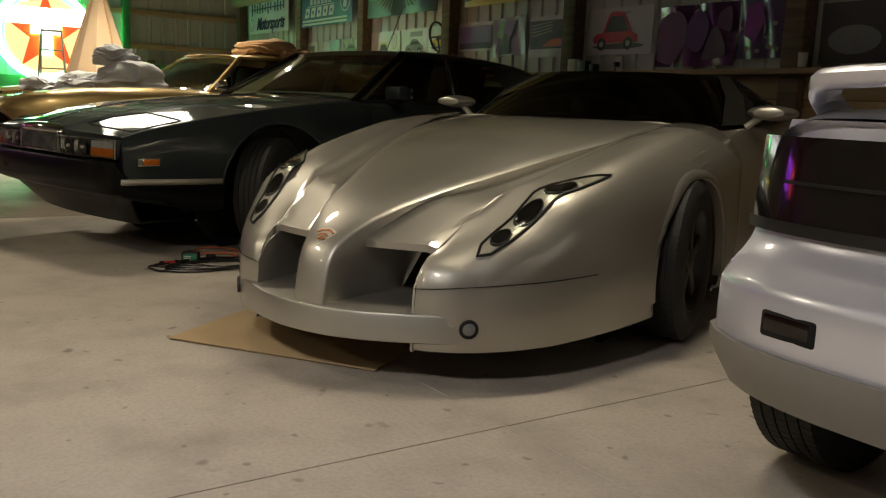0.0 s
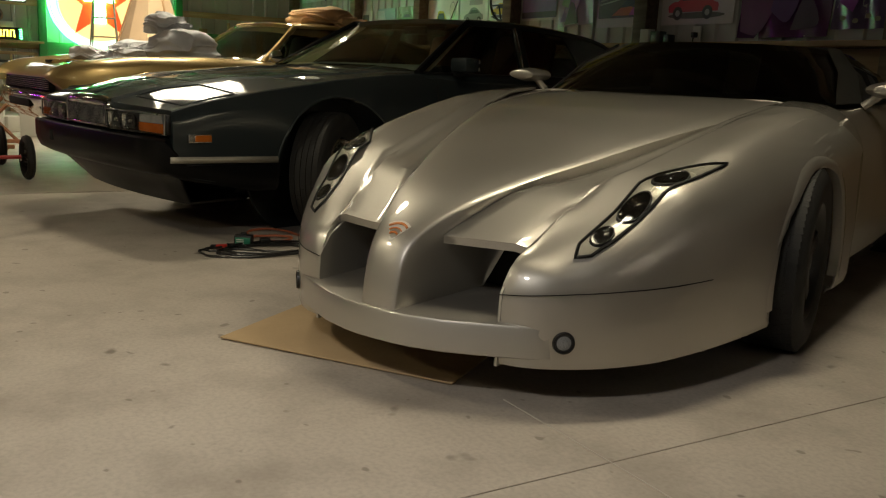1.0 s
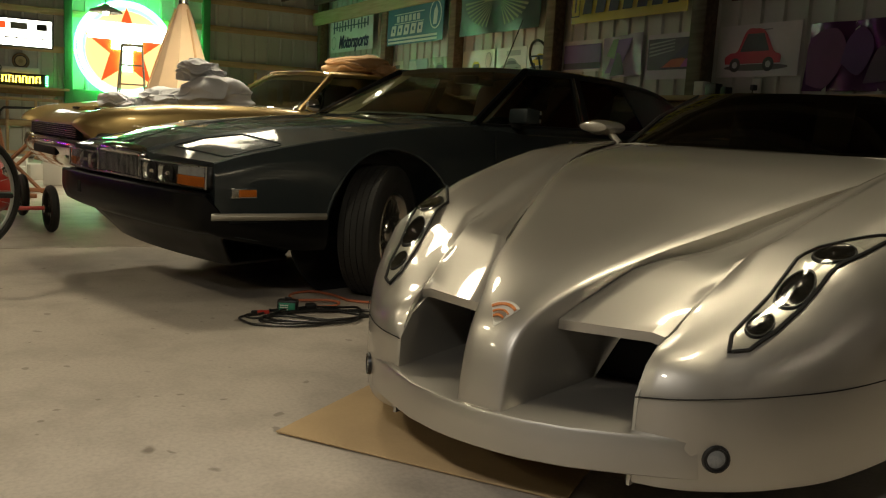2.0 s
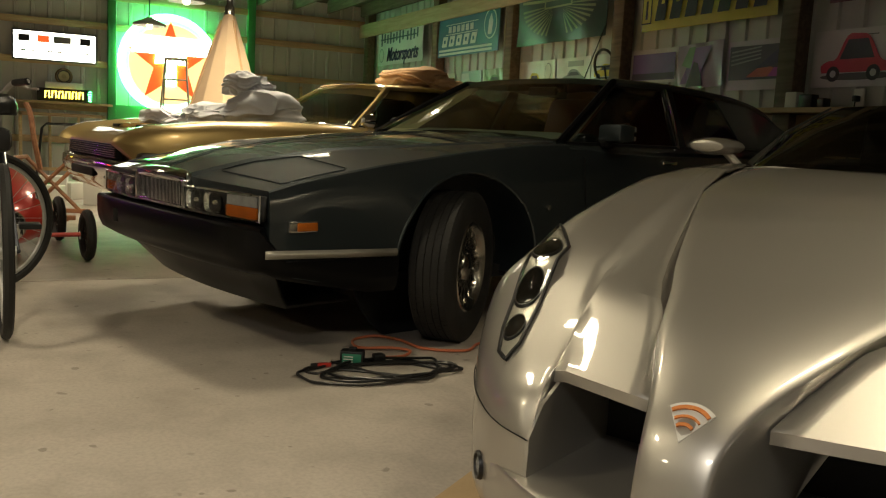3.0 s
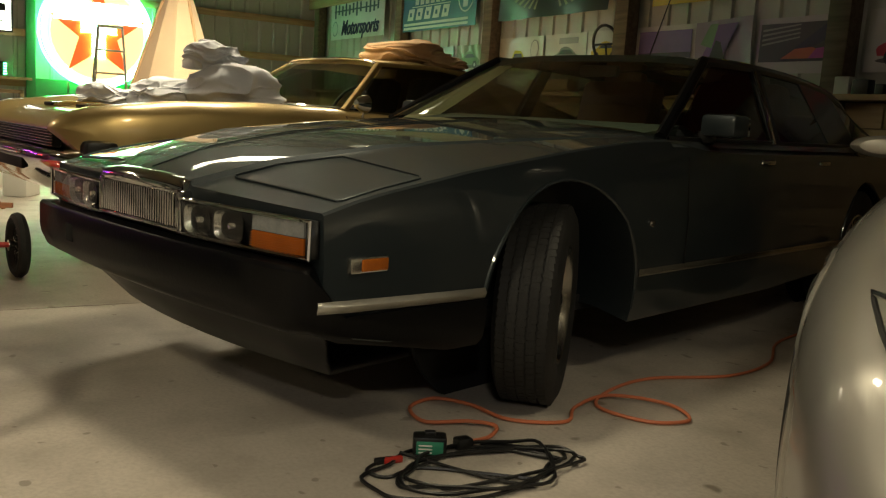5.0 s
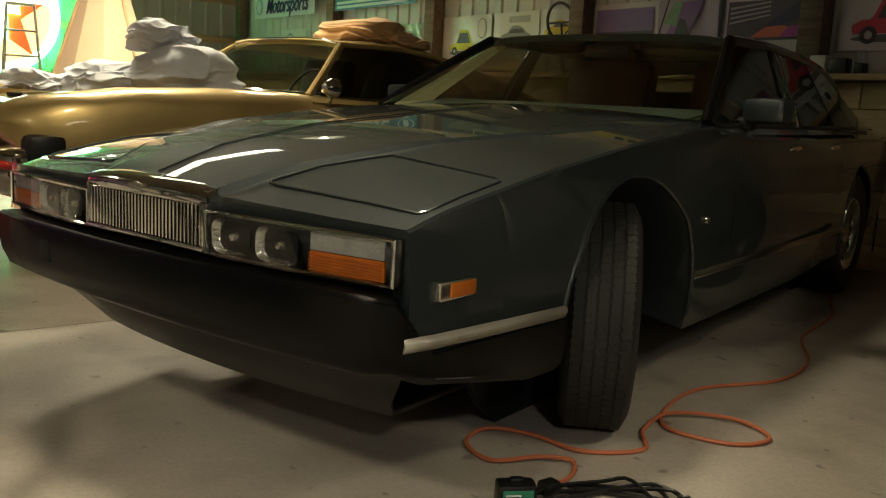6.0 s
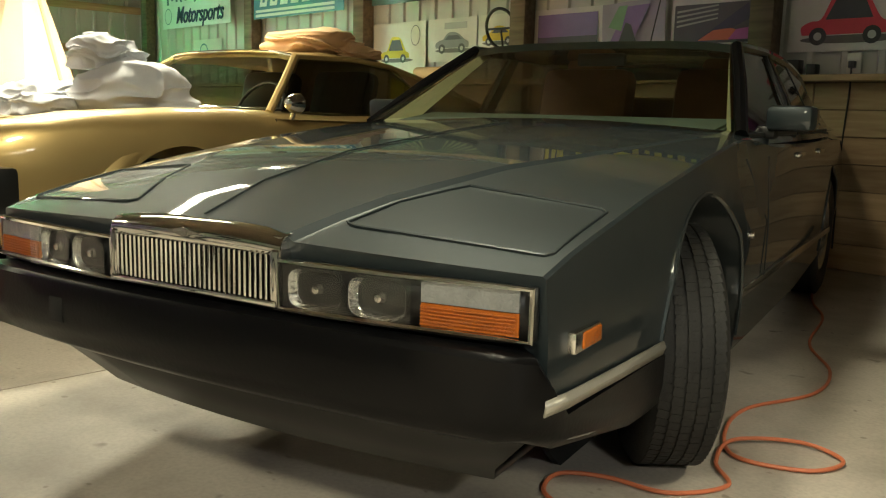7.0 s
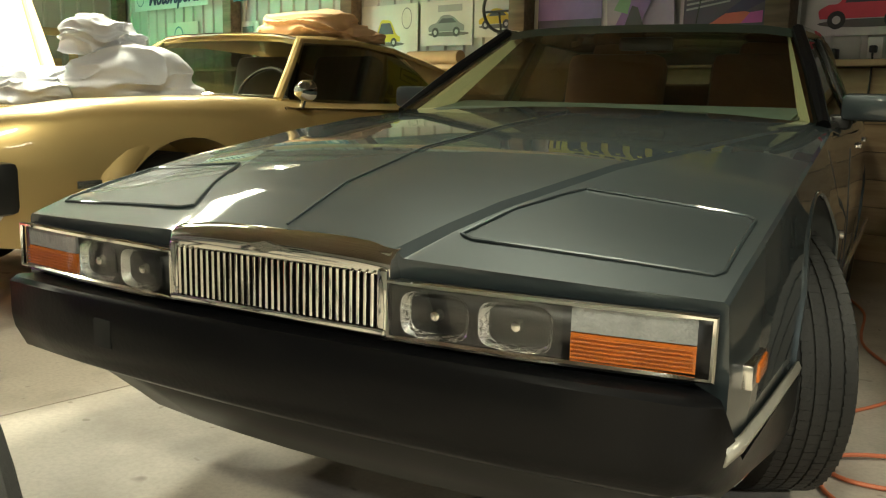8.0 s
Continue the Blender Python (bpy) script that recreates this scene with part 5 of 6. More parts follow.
# stepped tail panel: upright bumper skin, sloping ledge, recess for the lights
TAIL_STEP = [(.412, -.082), (.425, -.090), (.470, -.094), (.545, -.094), (.562, -.090), (.575, -.080), (.605, -.045), (.640, -.014), (.660, -.004), (.78, .006), (.90, .03)]
rows = []
for z, dv in TAIL_STEP:
    reach = .812 - max(0, z - .55) * .26
    rows.append([(reach * k / 10, rear_v(reach * k / 10) + dv, z) for k in range(-10, 11)])
part("tail_panel", grid_mesh(rows), WHITE_SILVER, hatch, "stepped pale silver tail panel", angle=30)
for s in (1, -1):
    t = part("tail_light", solid_bm(rear_strip(s * .05, s * .79, .69, .865, .012, lean=.12), .02), TAIL_GLASS, hatch, "smoked black tail light panel")
    part("light_frame", solid_bm(rear_strip(s * .04, s * .80, .668, .692, .018), .025), BLACK, t)
    part("lens_bar", solid_bm(rear_strip(s * .10, s * .70, .77, .777, .012, lean=.12), .016), BLACK, t)
    # the box stands proud; its near-black paints the shade of a recess
    r = part("reflector", boxed((0, 0, 0), (.132, .02, .056), .009, pose(s * .585, -.070, .500, 0, 0, s * 9)), CAVITY_SHADE, hatch, "red reflector in a near-black frame that stands in for a shaded recess")
    part("reflector_lens", boxed((0, 0, 0), (.108, .02, .036), .004, pose(s * .587, -.0718, .503, 0, 0, s * 9)), RED_LENS, r)
    edge = [(s * u, rear_v(u) - .098) for u in [.80 * i / 12 for i in range(13)]] + [(s * .850, .06), (s * .868, .13), (s * .878, .26)]
    part("valance", solid_bm(grid_mesh([[(u * 1.004, v - .006, .440) for u, v in edge], [(u * 1.003, v - .006, .412) for u, v in edge], [(u * .99, v + .005, .375) for u, v in edge], [(u * .97, v + .03, .325) for u, v in edge], [(u * .93, v + .14, .315) for u, v in edge]]), .012), GREY_TRIM, hatch, "grey plastic rear valance")
    wheel(hatch, pose(s * .82, .60, .30), .30, .21, .18, "star", s, True)
    wheel(hatch, pose(s * .72, 3.0, .30), .30, .20, .18, "star", s, True)
    part("cabin_side", grid_mesh([[(s * .74, .5, .88), (s * .74, 2.3, .86)], [(s * .55, 1.0, 1.15), (s * .55, 1.7, 1.16)]]), SMOKE_GLASS, hatch)
sp = catmull([(-.66, .18, .895), (-.675, .13, .93), (-.66, .08, .965), (-.60, .05, .982), (-.3, .02, .99), (0, .01, .992), (.3, .02, .99), (.60, .05, .982), (.66, .08, .965), (.675, .13, .93), (.66, .18, .895)], 6)
rows = [[(p.x, p.y - .045, p.z - .010) for p in sp], [(p.x, p.y - .048, p.z + .008) for p in sp], [(p.x, p.y - .03, p.z + .020) for p in sp], [(p.x, p.y + .0, p.z + .024) for p in sp], [(p.x, p.y + .07, p.z + .015) for p in sp], [(p.x, p.y + .08, p.z) for p in sp], [(p.x, p.y + .0, p.z - .022) for p in sp], [(p.x, p.y - .03, p.z - .020) for p in sp]]
part("spoiler", grid_mesh([list(r) for r in zip(*rows)], close=True), WHITE_SILVER, hatch, "hoop-shaped rear spoiler", angle=60)
part("rear_glass", grid_mesh([[(-.6, .35, .90), (.6, .35, .90)], [(-.5, 1.0, 1.15), (.5, 1.0, 1.15)]]), SMOKE_GLASS, hatch)
part("roof", solid_bm(grid_mesh([[(-.55, 1.0, 1.15), (0, 1.0, 1.18), (.55, 1.0, 1.15)], [(-.55, 1.7, 1.16), (0, 1.7, 1.19), (.55, 1.7, 1.16)]]), .03), WHITE_SILVER, hatch)
part("front_glass", grid_mesh([[(-.55, 1.7, 1.16), (.55, 1.7, 1.16)], [(-.68, 2.4, .84), (.68, 2.4, .84)]]), SMOKE_GLASS, hatch)


# ---- west wall: glowing signs and clutter ----
def on_west(y, z, dx=0.0):
    """A frame on the west wall: x to the right, y up, z out of the wall."""
    return Matrix.Translation((WALL_X + .02 + dx, y, z)) @ Matrix(((0, 0, 1, 0), (1, 0, 0, 0), (0, 1, 0, 0), (0, 0, 0, 1)))


STAR_RED, STAR_YELLOW = glow("star_red", (1.0, .10, .02), 1.4), glow("star_yellow", (1.0, .62, .22), 2.2)
SIGN_GREEN, SIGN_WHITE, NEON_GREEN, NEON_WHITE = glow("sign_green", (.16, .95, .38), 4.0), glow("sign_white", (.95, 1.0, .92), 7), glow("neon_green", (.06, 1.0, .16), 45), glow("neon_white", (.75, 1.0, .9), 12)
BOX_WHITE, NEON_YELLOW = glow("light_box_white", (1.0, 1.0, .88), 5), glow("neon_yellow", (1.0, .75, .08), 9)

star = thing("star_sign", on_west(4.05, 1.81, .14), "round neon sign with red star and green glowing rim", "sign")
part("disc", lathe([(0, .0), (.70, .0), (.73, .02), (.74, .06), (.71, .07), (0, .07)], "z", 64), SIGN_GREEN, star)
part("rim_tube", tube([(.70 * math.cos(a), .70 * math.sin(a), .085) for a in [2 * math.pi * i / 64 for i in range(64)]], .034, 8, True), NEON_WHITE, star, "white neon rim tube")
part("back_tube", tube([(.755 * math.cos(a), .755 * math.sin(a), -.05) for a in [2 * math.pi * i / 64 for i in range(64)]], .016, 8, True), NEON_GREEN, star, "green neon tube behind the rim")


def star_outline(R, r=None):
    r = r or R * .40
    return [((R if i % 2 == 0 else r) * math.sin(math.pi * i / 5), (R if i % 2 == 0 else r) * math.cos(math.pi * i / 5)) for i in range(10)]


part("yellow_field", prism([(.62 * math.sin(2 * math.pi * i / 40), .62 * math.cos(2 * math.pi * i / 40) - .02) for i in range(40)], .072, .078), STAR_YELLOW, star)
part("red_star", prism(star_outline(.66), .080, .10), STAR_RED, star, "red five-pointed star")
part("white_band", boxed((0, .27, .115), (1.16, .27, .02), .004), SIGN_WHITE, star, "glowing white band of lettering")
part("letter_t", prism([(-.22, .10), (.22, .10), (.22, .0), (.07, .0), (.07, -.34), (-.07, -.34), (-.07, .0), (-.22, .0)], .118, .13), NEON_WHITE, star, "white letter with green outline")
part("letter_edge", tube([(p[0], p[1], .135) for p in ((-.23, .11), (.23, .11), (.23, -.01), (.08, -.01), (.08, -.35), (-.08, -.35), (-.08, -.01), (-.23, -.01))], .012, 6, True), NEON_GREEN, star)

lb = thing("light_box", on_west(2.40, 1.93, .0), "long white illuminated light box sign", "sign")
part("case", boxed((0, 0, .05), (1.16, .44, .10), .01), BLACK, lb)
part("face", boxed((0, 0, .105), (1.12, .40, .012), .004), BOX_WHITE, lb, "glowing white face")
for x, w, mt in ((-.42, .15, BLACK), (-.16, .16, STAR_RED), (.10, .24, GREY_TRIM), (.42, .15, BLACK)):
    part("panel_bar", boxed((x, .10, .114), (w, .10, .006)), mt, lb)
for i in range(8):
    part("letter_bar", boxed((-.44 + i * .125, -.08, .114), (.07, .018, .006)), GREY_TRIM, lb)

ns = thing("neon_shop_sign", on_west(2.52, 1.22, .02), "small dark sign with yellow neon lettering", "sign")
part("case", boxed((0, 0, .06), (.74, .19, .12), .01), BLACK, ns)
for i in range(6):
    part("neon_bar", tube([(-.235 + i * .094 - .028, -.05, .13), (-.235 + i * .094 - .02, .05, .13), (-.235 + i * .094 + .028, .05, .13), (-.235 + i * .094 + .028, -.05, .13)], .011, 6), NEON_YELLOW, ns, "yellow neon tube")
for i in range(5):
    part("green_tube", tube([(.34, -.07 + i * .034, .125), (.38, -.07 + i * .034, .125)], .006, 6), NEON_GREEN, ns)
ck = thing("wall_clock", on_west(2.52, 1.50, .06), "round dark wall clock above the neon sign", "clock")
part("rim", lathe([(0, 0), (.12, 0), (.125, .03), (.10, .045), (.095, .03), (0, .03)], "z", 32), mat("clock_rim", (.20, .13, .06), .35, .3), ck, "brown rim")
part("dial", lathe([(.092, .032), (0, .033)], "z", 32), BLACK, ck)
part("dial_ring", lathe([(.078, .035), (.050, .037), (.048, .034)], "z", 32), mat("clock_dial", (.42, .34, .18), .5), ck)
part("dial_centre", lathe([(.034, .035), (0, .038)], "z", 24), plain("clock_centre", (.30, .24, .12), .5), ck)
bp = thing("sign_plinth", on_west(2.52, 1.36, .05), "pale box under the clock", "box")
part("block", boxed((0, 0, .05), (.52, .09, .1), .006), PAPER, bp)
sh = thing("wall_shelf", on_west(2.45, 1.10, 0), "long rough timber shelf below the neon sign", "shelf")
part("board", boxed((0, 0, .14), (1.5, .035, .28), .004), WOOD_PINE, sh)
part("bearer", boxed((0, -.06, .03), (1.5, .09, .05), .004), WOOD_PINE, sh)
# posts beside the round sign hold its green glow as paint
for y, z, h, w in ((1.30, 1.5, 3.0, .10), (3.20, 1.5, 3.0, .12), (5.35, 1.5, 3.0, .12)):
    p = part("wall_post", boxed((0, 0, .06), (w, h, .12), .005), GREEN_PAINT_AND_GLOW if y > 3 else WOOD_POST)
    p.matrix_world = on_west(y, z)
    tagged(p, "timber post coloured green for the round sign's glow" if y > 3 else "dark timber post", "post", "wall posts", "structure")
for z in (.55, 1.05, 1.72, 2.30, 2.75):
    p = part("wall_girt", boxed((-.0, 0, .03), (12.2, .10, .05), .004), WOOD_PINE)
    p.matrix_world = on_west(1.25, z)
    tagged(p, "horizontal timber rail of the wall", "rail", "wall rails", "structure")
# boards whose green paint holds the glow of the round sign
for y in (3.45, 3.9, 4.4, 4.9):
    p = part("wall_panel", boxed((0, 0, .01), (.42, 1.0, .015), .003), GREEN_PAINT_AND_GLOW)
    p.matrix_world = on_west(y, .62, .07)
    tagged(p, "board coloured green for the glow of the round sign above", "panel", "wall panels", "structure")
fr = thing("wooden_frame", on_west(2.5, .52, .12), "large pale wooden frame leaning on the wall", "frame")
for x, y, w, h in ((0, .40, 1.2, .05), (0, -.42, 1.2, .05), (-.58, 0, .05, .84), (.58, 0, .05, .84), (-.18, 0, .04, .8), (.22, 0, .04, .8)):
    part("stile" if h > w else "rail", boxed((x, y, .05), (w, h, .04), .004), WOOD_PINE, fr)
part("tube_frame", tube([(-.42, -.5, .35), (-.34, .22, .33), (-.28, .28, .33), (.6, .30, .33), (.66, .24, .33), (.68, -.5, .35)], .02, 8), BLACK, thing("black_tube_frame", on_west(2.55, .5, .0), "black bent tube frame standing by the shelf", "frame"))
# boards leaning in the far corner
for i, (y, h, w) in enumerate(((5.75, 1.5, .14), (6.05, 1.42, .5), (6.5, 1.38, .16), (6.75, 1.45, .12), (6.2, 1.62, .05))):
    b = part("leaning_board", boxed((0, h / 2, 0), (w, h, .03), .003), WOOD_PINE)
    b.matrix_world = on_west(y, 0.0, .32) @ pose(0, 0, 0, -7)
    tagged(b, "rough board leaning in the corner", "board", "leaning boards")
tagged(part("green_drum", lathe([(.0, 0), (.20, 0), (.20, .02), (.19, .4), (.2, .42), (.19, .8), (.2, .84), (.0, .84)], "z", 28, pose(-14.6, 5.75, .55)), GREEN_PAINT_AND_GLOW), "green drum standing on a crate by the wall", "drum")
tagged(part("drum_crate", boxed((-14.6, 5.75, .275), (.5, .5, .55), .01), WOOD_PINE), "plain wooden crate under a green drum", "crate")

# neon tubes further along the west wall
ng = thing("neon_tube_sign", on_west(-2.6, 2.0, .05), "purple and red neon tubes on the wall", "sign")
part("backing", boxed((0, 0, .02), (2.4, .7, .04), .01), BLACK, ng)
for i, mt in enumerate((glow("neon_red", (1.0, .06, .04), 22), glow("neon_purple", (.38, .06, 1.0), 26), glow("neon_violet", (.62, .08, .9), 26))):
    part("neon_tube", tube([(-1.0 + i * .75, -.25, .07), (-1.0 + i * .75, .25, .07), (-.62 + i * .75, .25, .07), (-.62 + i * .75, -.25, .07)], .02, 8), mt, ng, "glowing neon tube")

# -- tall tan cone --
cone = thing("canvas_cone", pose(-9.2, 3.77, 0, 0, 0, 20), "tall tan canvas cone with metal tip standing beside a car", "cone")
rings = []
for z, r in ((0, .64), (.5, .52), (1.0, .36), (1.5, .205), (1.9, .07), (1.96, .05)):
    rings.append([(r * math.cos(a) * (1 + .05 * math.cos(3 * a + z)), r * math.sin(a) * (1 + .05 * math.cos(3 * a + z)), z) for a in [2 * math.pi * i / 9 for i in range(9)]])
part("canvas", grid_mesh(rings, close=True), CLOTH_TAN2, cone, angle=25)
part("tip", lathe([(0.0, 2.12), (.025, 2.11), (.03, 2.05), (.045, 2.03), (.05, 1.95), (.06, 1.9)], "z", 20), WORN_CHROME, cone, "dull metal tip")
for i in (0, 3, 6):
    a = 2 * math.pi * i / 9
    part("seam", tube([((r + .006) * math.cos(a) * (1 + .05 * math.cos(3 * a + z)), (r + .006) * math.sin(a) * (1 + .05 * math.cos(3 * a + z)), z) for z, r in ((0, .64), (.5, .52), (1.0, .36), (1.5, .205), (1.9, .07))], .012, 6), CLOTH_TAN, cone)

# -- step ladder --
lad = thing("step_ladder", pose(-11.36, 3.60, 0, 0, 0, 78) @ Matrix.Diagonal((.9, 1, 1.15, 1)), "aluminium step ladder standing open", "ladder")
for s in (-1, 1):
    part("front_rail", tube([(s * .26, -.35, 0), (s * .13, .0, 1.42)], .015, 6), LADDER_ALU, lad)
    part("rear_rail", tube([(s * .25, .40, 0), (s * .13, .05, 1.38)], .012, 6), LADDER_ALU, lad)
for i in range(6):
    k = (i + 1) / 7
    part("tread", boxed((0, -.35 + .35 * k, 1.42 * k), (.50 - .24 * k, .08, .016), .004), LADDER_ALU, lad)
part("top_cap", boxed((0, .02, 1.43), (.28, .14, .022), .006), LADDER_ALU, lad)

# ---- poster wall ----
def on_north(x, z, dy=0.0):
    """A frame on the poster wall: x to the right, y up, z towards the room."""
    return Matrix.Translation((x, WALL_Y - .03 - dy, z)) @ Matrix(((1, 0, 0, 0), (0, 0, -1, 0), (0, 1, 0, 0), (0, 0, 0, 1)))


SHEET = {}


def sheet(name, x0, z0, x1, z1, color, label, tilt=0.0, dy=0.0, wave=.003, rough=.32):
    """A hung sheet with slight waves; returns it and a frame of its middle."""
    w, h = x1 - x0, z1 - z0
    SHEET["wave"] = wave
    t = thing(name, on_north((x0 + x1) / 2, (z0 + z1) / 2, dy) @ pose(0, 0, 0, 0, 0, tilt), label, "poster" if name == "poster" else "banner", "wall posters" if name == "poster" else "wall banners")
    rows = [[(-w / 2 + w * i / 12, -h / 2 + h * j / 6, wave * math.sin(i * 1.1 + j * .6 + x0)) for i in range(13)] for j in range(7)]
    part("sheet", solid_bm(grid_mesh(rows), .006), mat("sheet_colour", color, rough, 0, .06, 4, 30), t, angle=60)
    return t, w, h


def flat(t, name, pts, color, lift=.012, label=""):
    return part(name, prism(pts, SHEET["wave"] + lift * .15 + .0045, SHEET["wave"] + lift * .15 + .0055), plain("print_ink", color, .5), t, label, smooth=False)


def rect(x, y, w, h):
    return [(x - w / 2, y - h / 2), (x + w / 2, y - h / 2), (x + w / 2, y + h / 2), (x - w / 2, y + h / 2)]


def ell(x, y, a, b, n=20):
    return [(x + a * math.cos(2 * math.pi * i / n), y + b * math.sin(2 * math.pi * i / n)) for i in range(n)]


def print_car(t, x, y, k, color, tall=False, shadow=True):
    """A small car drawn on a poster: shadow, body, glass, wheels."""
    h = .5 if tall else .3
    if shadow:
        flat(t, "printed_shadow", ell(x + .1 * k, y - .17 * k, .75 * k, .06 * k), (.12, .11, .10), .012)
    shape = [(-.62, -.10), (-.64, .02), (-.50, .10), (-.34, .14), (-.16, h), (.06, h + .03), (.28, h - .03), (.50, .12), (.66, .04), (.66, -.10)]
    flat(t, "printed_body", [(x + p.x * k, y + p.y * k) for p in catmull([(a, b, 0) for a, b in shape], 4)], color, .016)
    flat(t, "printed_glass", [(x - .28 * k, y + .12 * k), (x - .13 * k, y + (h - .06) * k), (x + .25 * k, y + (h - .06) * k), (x + .40 * k, y + .12 * k)], (.06, .06, .07), .020)
    for dx in (-.38, .4):
        flat(t, "printed_wheel", ell(x + dx * k, y - .12 * k, .13 * k, .13 * k), (.03, .03, .03), .024)
        flat(t, "printed_hub", ell(x + dx * k, y - .12 * k, .06 * k, .06 * k), (.5, .5, .48), .028)


t, w, h = sheet("banner", -14.3, 2.0, -12.5, 2.56, (.62, .68, .66), "white banner with dark blue script lettering", 0, .14)
flat(t, "letter_bar", rect(-.05, .13, 1.45, .02), (.05, .10, .14))
for i in range(12):
    flat(t, "letter_bar", rect(-.72 + .125 * i + (.06 if i > 7 else 0), .13 + .02 * (i % 2), .055, .14 if i % 3 else .2), (.05, .10, .14), .016)
flat(t, "ring_mark", ell(-.72, -.12, .10, .11), (.22, .32, .34))
flat(t, "ring_field", ell(-.72, -.12, .085, .095), (.60, .66, .64), .016)
words("Motorsports", .30, plain("script_ink", (.02, .03, .10), .5), t, pose(.12, -.13, .010), width=1.25, shear=.35, bold=.004)
t, w, h = sheet("banner", -11.95, 2.0, -10.2, 2.55, (.03, .13, .24), "blue banner with white block lettering and round mark", 0, .14)
for x, y, ww, hh in ((-.15, .15, .95, .012), (-.15, .02, .95, .012), (-.05, -.19, 1.55, .03), (-.05, -.24, 1.55, .03)):
    flat(t, "white_rule", rect(x, y, ww, hh), (.62, .64, .66))
for i in range(5):
    flat(t, "letter_bar", [(-.74 + i * .215, -.14), (-.59 + i * .215, -.14), (-.55 + i * .215, .0), (-.70 + i * .215, .0)], (.66, .68, .70))
    flat(t, "letter_slot", rect(-.65 + i * .215, -.07, .05, .05), (.03, .13, .24), .016)
for i in range(6):
    flat(t, "letter_bar", rect(-.50 + i * .13, .085, .09, .085), (.60, .62, .65))
flat(t, "round_mark", ell(.66, .07, .17, .19), (.66, .68, .70))
flat(t, "round_field", ell(.66, .07, .15, .17), (.03, .15, .27), .016)
flat(t, "snake_mark", [(.60, -.06), (.70, -.06), (.73, .1), (.68, .2), (.62, .12)], (.60, .64, .68), .020)
t, w, h = sheet("banner", -9.70, 2.0, -7.95, 2.60, (.035, .055, .045), "dark green banner with pale winged emblem", 0, .16, .014)
for s in (-1, 1):
    for i in range(9):
        a = radians(8 + i * 9)
        flat(t, "wing_feather", [(s * .10, .10 - i * .012), (s * (.12 + .62 * math.cos(a)), .14 - .36 * math.sin(a)), (s * (.12 + .62 * math.cos(a + .05)), .13 - .36 * math.sin(a + .05))], (.24, .27, .14))
    flat(t, "wing_edge", [(s * .1, .17), (s * .75, .20), (s * .76, .17), (s * .1, .14)], (.32, .34, .18), .016)
flat(t, "emblem_bar", rect(0, .12, .55, .10), (.30, .33, .17), .020)
flat(t, "emblem_field", rect(0, .12, .50, .06), (.05, .09, .06), .024)
t, w, h = sheet("banner", -7.42, 1.99, -5.75, 2.50, (.52, .45, .04), "yellow banner with heavy black lettering", 0, .12, .004)
for i in range(7):
    x = -.56 + i * .205
    flat(t, "letter_bar", [(x - .08, -.17), (x + .06, -.17), (x + .11, .10), (x - .03, .10)], (.01, .01, .01))
    flat(t, "letter_slot", [(x - .0, -.02), (x + .045, -.02), (x + .055, .04), (x + .01, .04)], (.52, .45, .04), .016)
flat(t, "square_mark", rect(-.76, -.06, .14, .26), (.01, .01, .01))
flat(t, "square_field", rect(-.76, -.06, .115, .235), (.52, .45, .04), .016)
flat(t, "square_bar", rect(-.76, -.06, .03, .17), (.01, .01, .01), .020)
for i in range(9):
    flat(t, "letter_bar", rect(-.5 + i * .15, .20, .10, .07), (.01, .01, .01))
t, w, h = sheet("banner", -5.25, 2.02, -3.4, 2.5, (.10, .012, .015), "dark red banner high on the wall", 0, .12)

# posters standing on the ledge, from the corner outwards
# green and violet tints of the prints partly hold neon light as ink
t, w, h = sheet("poster", -13.70, 1.56, -12.96, 1.84, (.60, .62, .55), "white poster with a blue looped drawing")
for r in (.11, .09):
    flat(t, "printed_loop", ell(-.08, -.02, r, r), (.10, .20, .26) if r > .1 else (.60, .62, .55), .012 if r > .1 else .016)
t, w, h = sheet("poster", -12.06, 1.50, -11.66, 1.79, (.60, .58, .50), "small framed picture with dark centre")
flat(t, "printed_field", rect(0, 0, .22, .17), (.10, .13, .10))
flat(t, "printed_patch", ell(0, -.02, .07, .04), (.45, .20, .05), .016)
t, w, h = sheet("poster", -11.46, 1.50, -10.88, 1.80, (.30, .42, .45), "pale blue poster with white diagonal panel")
flat(t, "printed_panel", [(-.24, -.12), (.05, -.12), (-.05, .12), (-.26, .12)], (.55, .60, .60))
t, w, h = sheet("poster", -10.80, 1.46, -10.15, 1.80, (.36, .44, .30), "glossy green poster with a car picture", 0, 0, .016, .25)
print_car(t, 0, -.02, .34, (.14, .22, .10))
t, w, h = sheet("poster", -9.86, 1.33, -9.07, 1.84, (.60, .60, .52), "white poster with a small yellow bubble car")
print_car(t, -.06, -.06, .33, (.62, .55, .02), True)
flat(t, "printed_loop", ell(.25, .12, .07, .10), (.2, .2, .2))
flat(t, "printed_loop_field", ell(.25, .12, .062, .09), (.60, .60, .52), .016)
t, w, h = sheet("poster", -9.03, 1.44, -8.38, 1.84, (.60, .60, .55), "white poster with a grey classic car")
print_car(t, .0, -.04, .34, (.22, .23, .23))
flat(t, "printed_sketch", rect(.05, .13, .3, .06), (.35, .36, .36))
t, w, h = sheet("poster", -8.36, 1.50, -7.90, 1.84, (.60, .60, .54), "white poster with a small yellow sports car")
print_car(t, .02, -.03, .30, (.60, .42, .02))
t, w, h = sheet("poster", -7.70, 1.52, -6.98, 1.84, (.60, .58, .58), "white-bordered poster of a violet evening scene")
flat(t, "printed_field", rect(0, -.01, .62, .25), (.20, .14, .36))
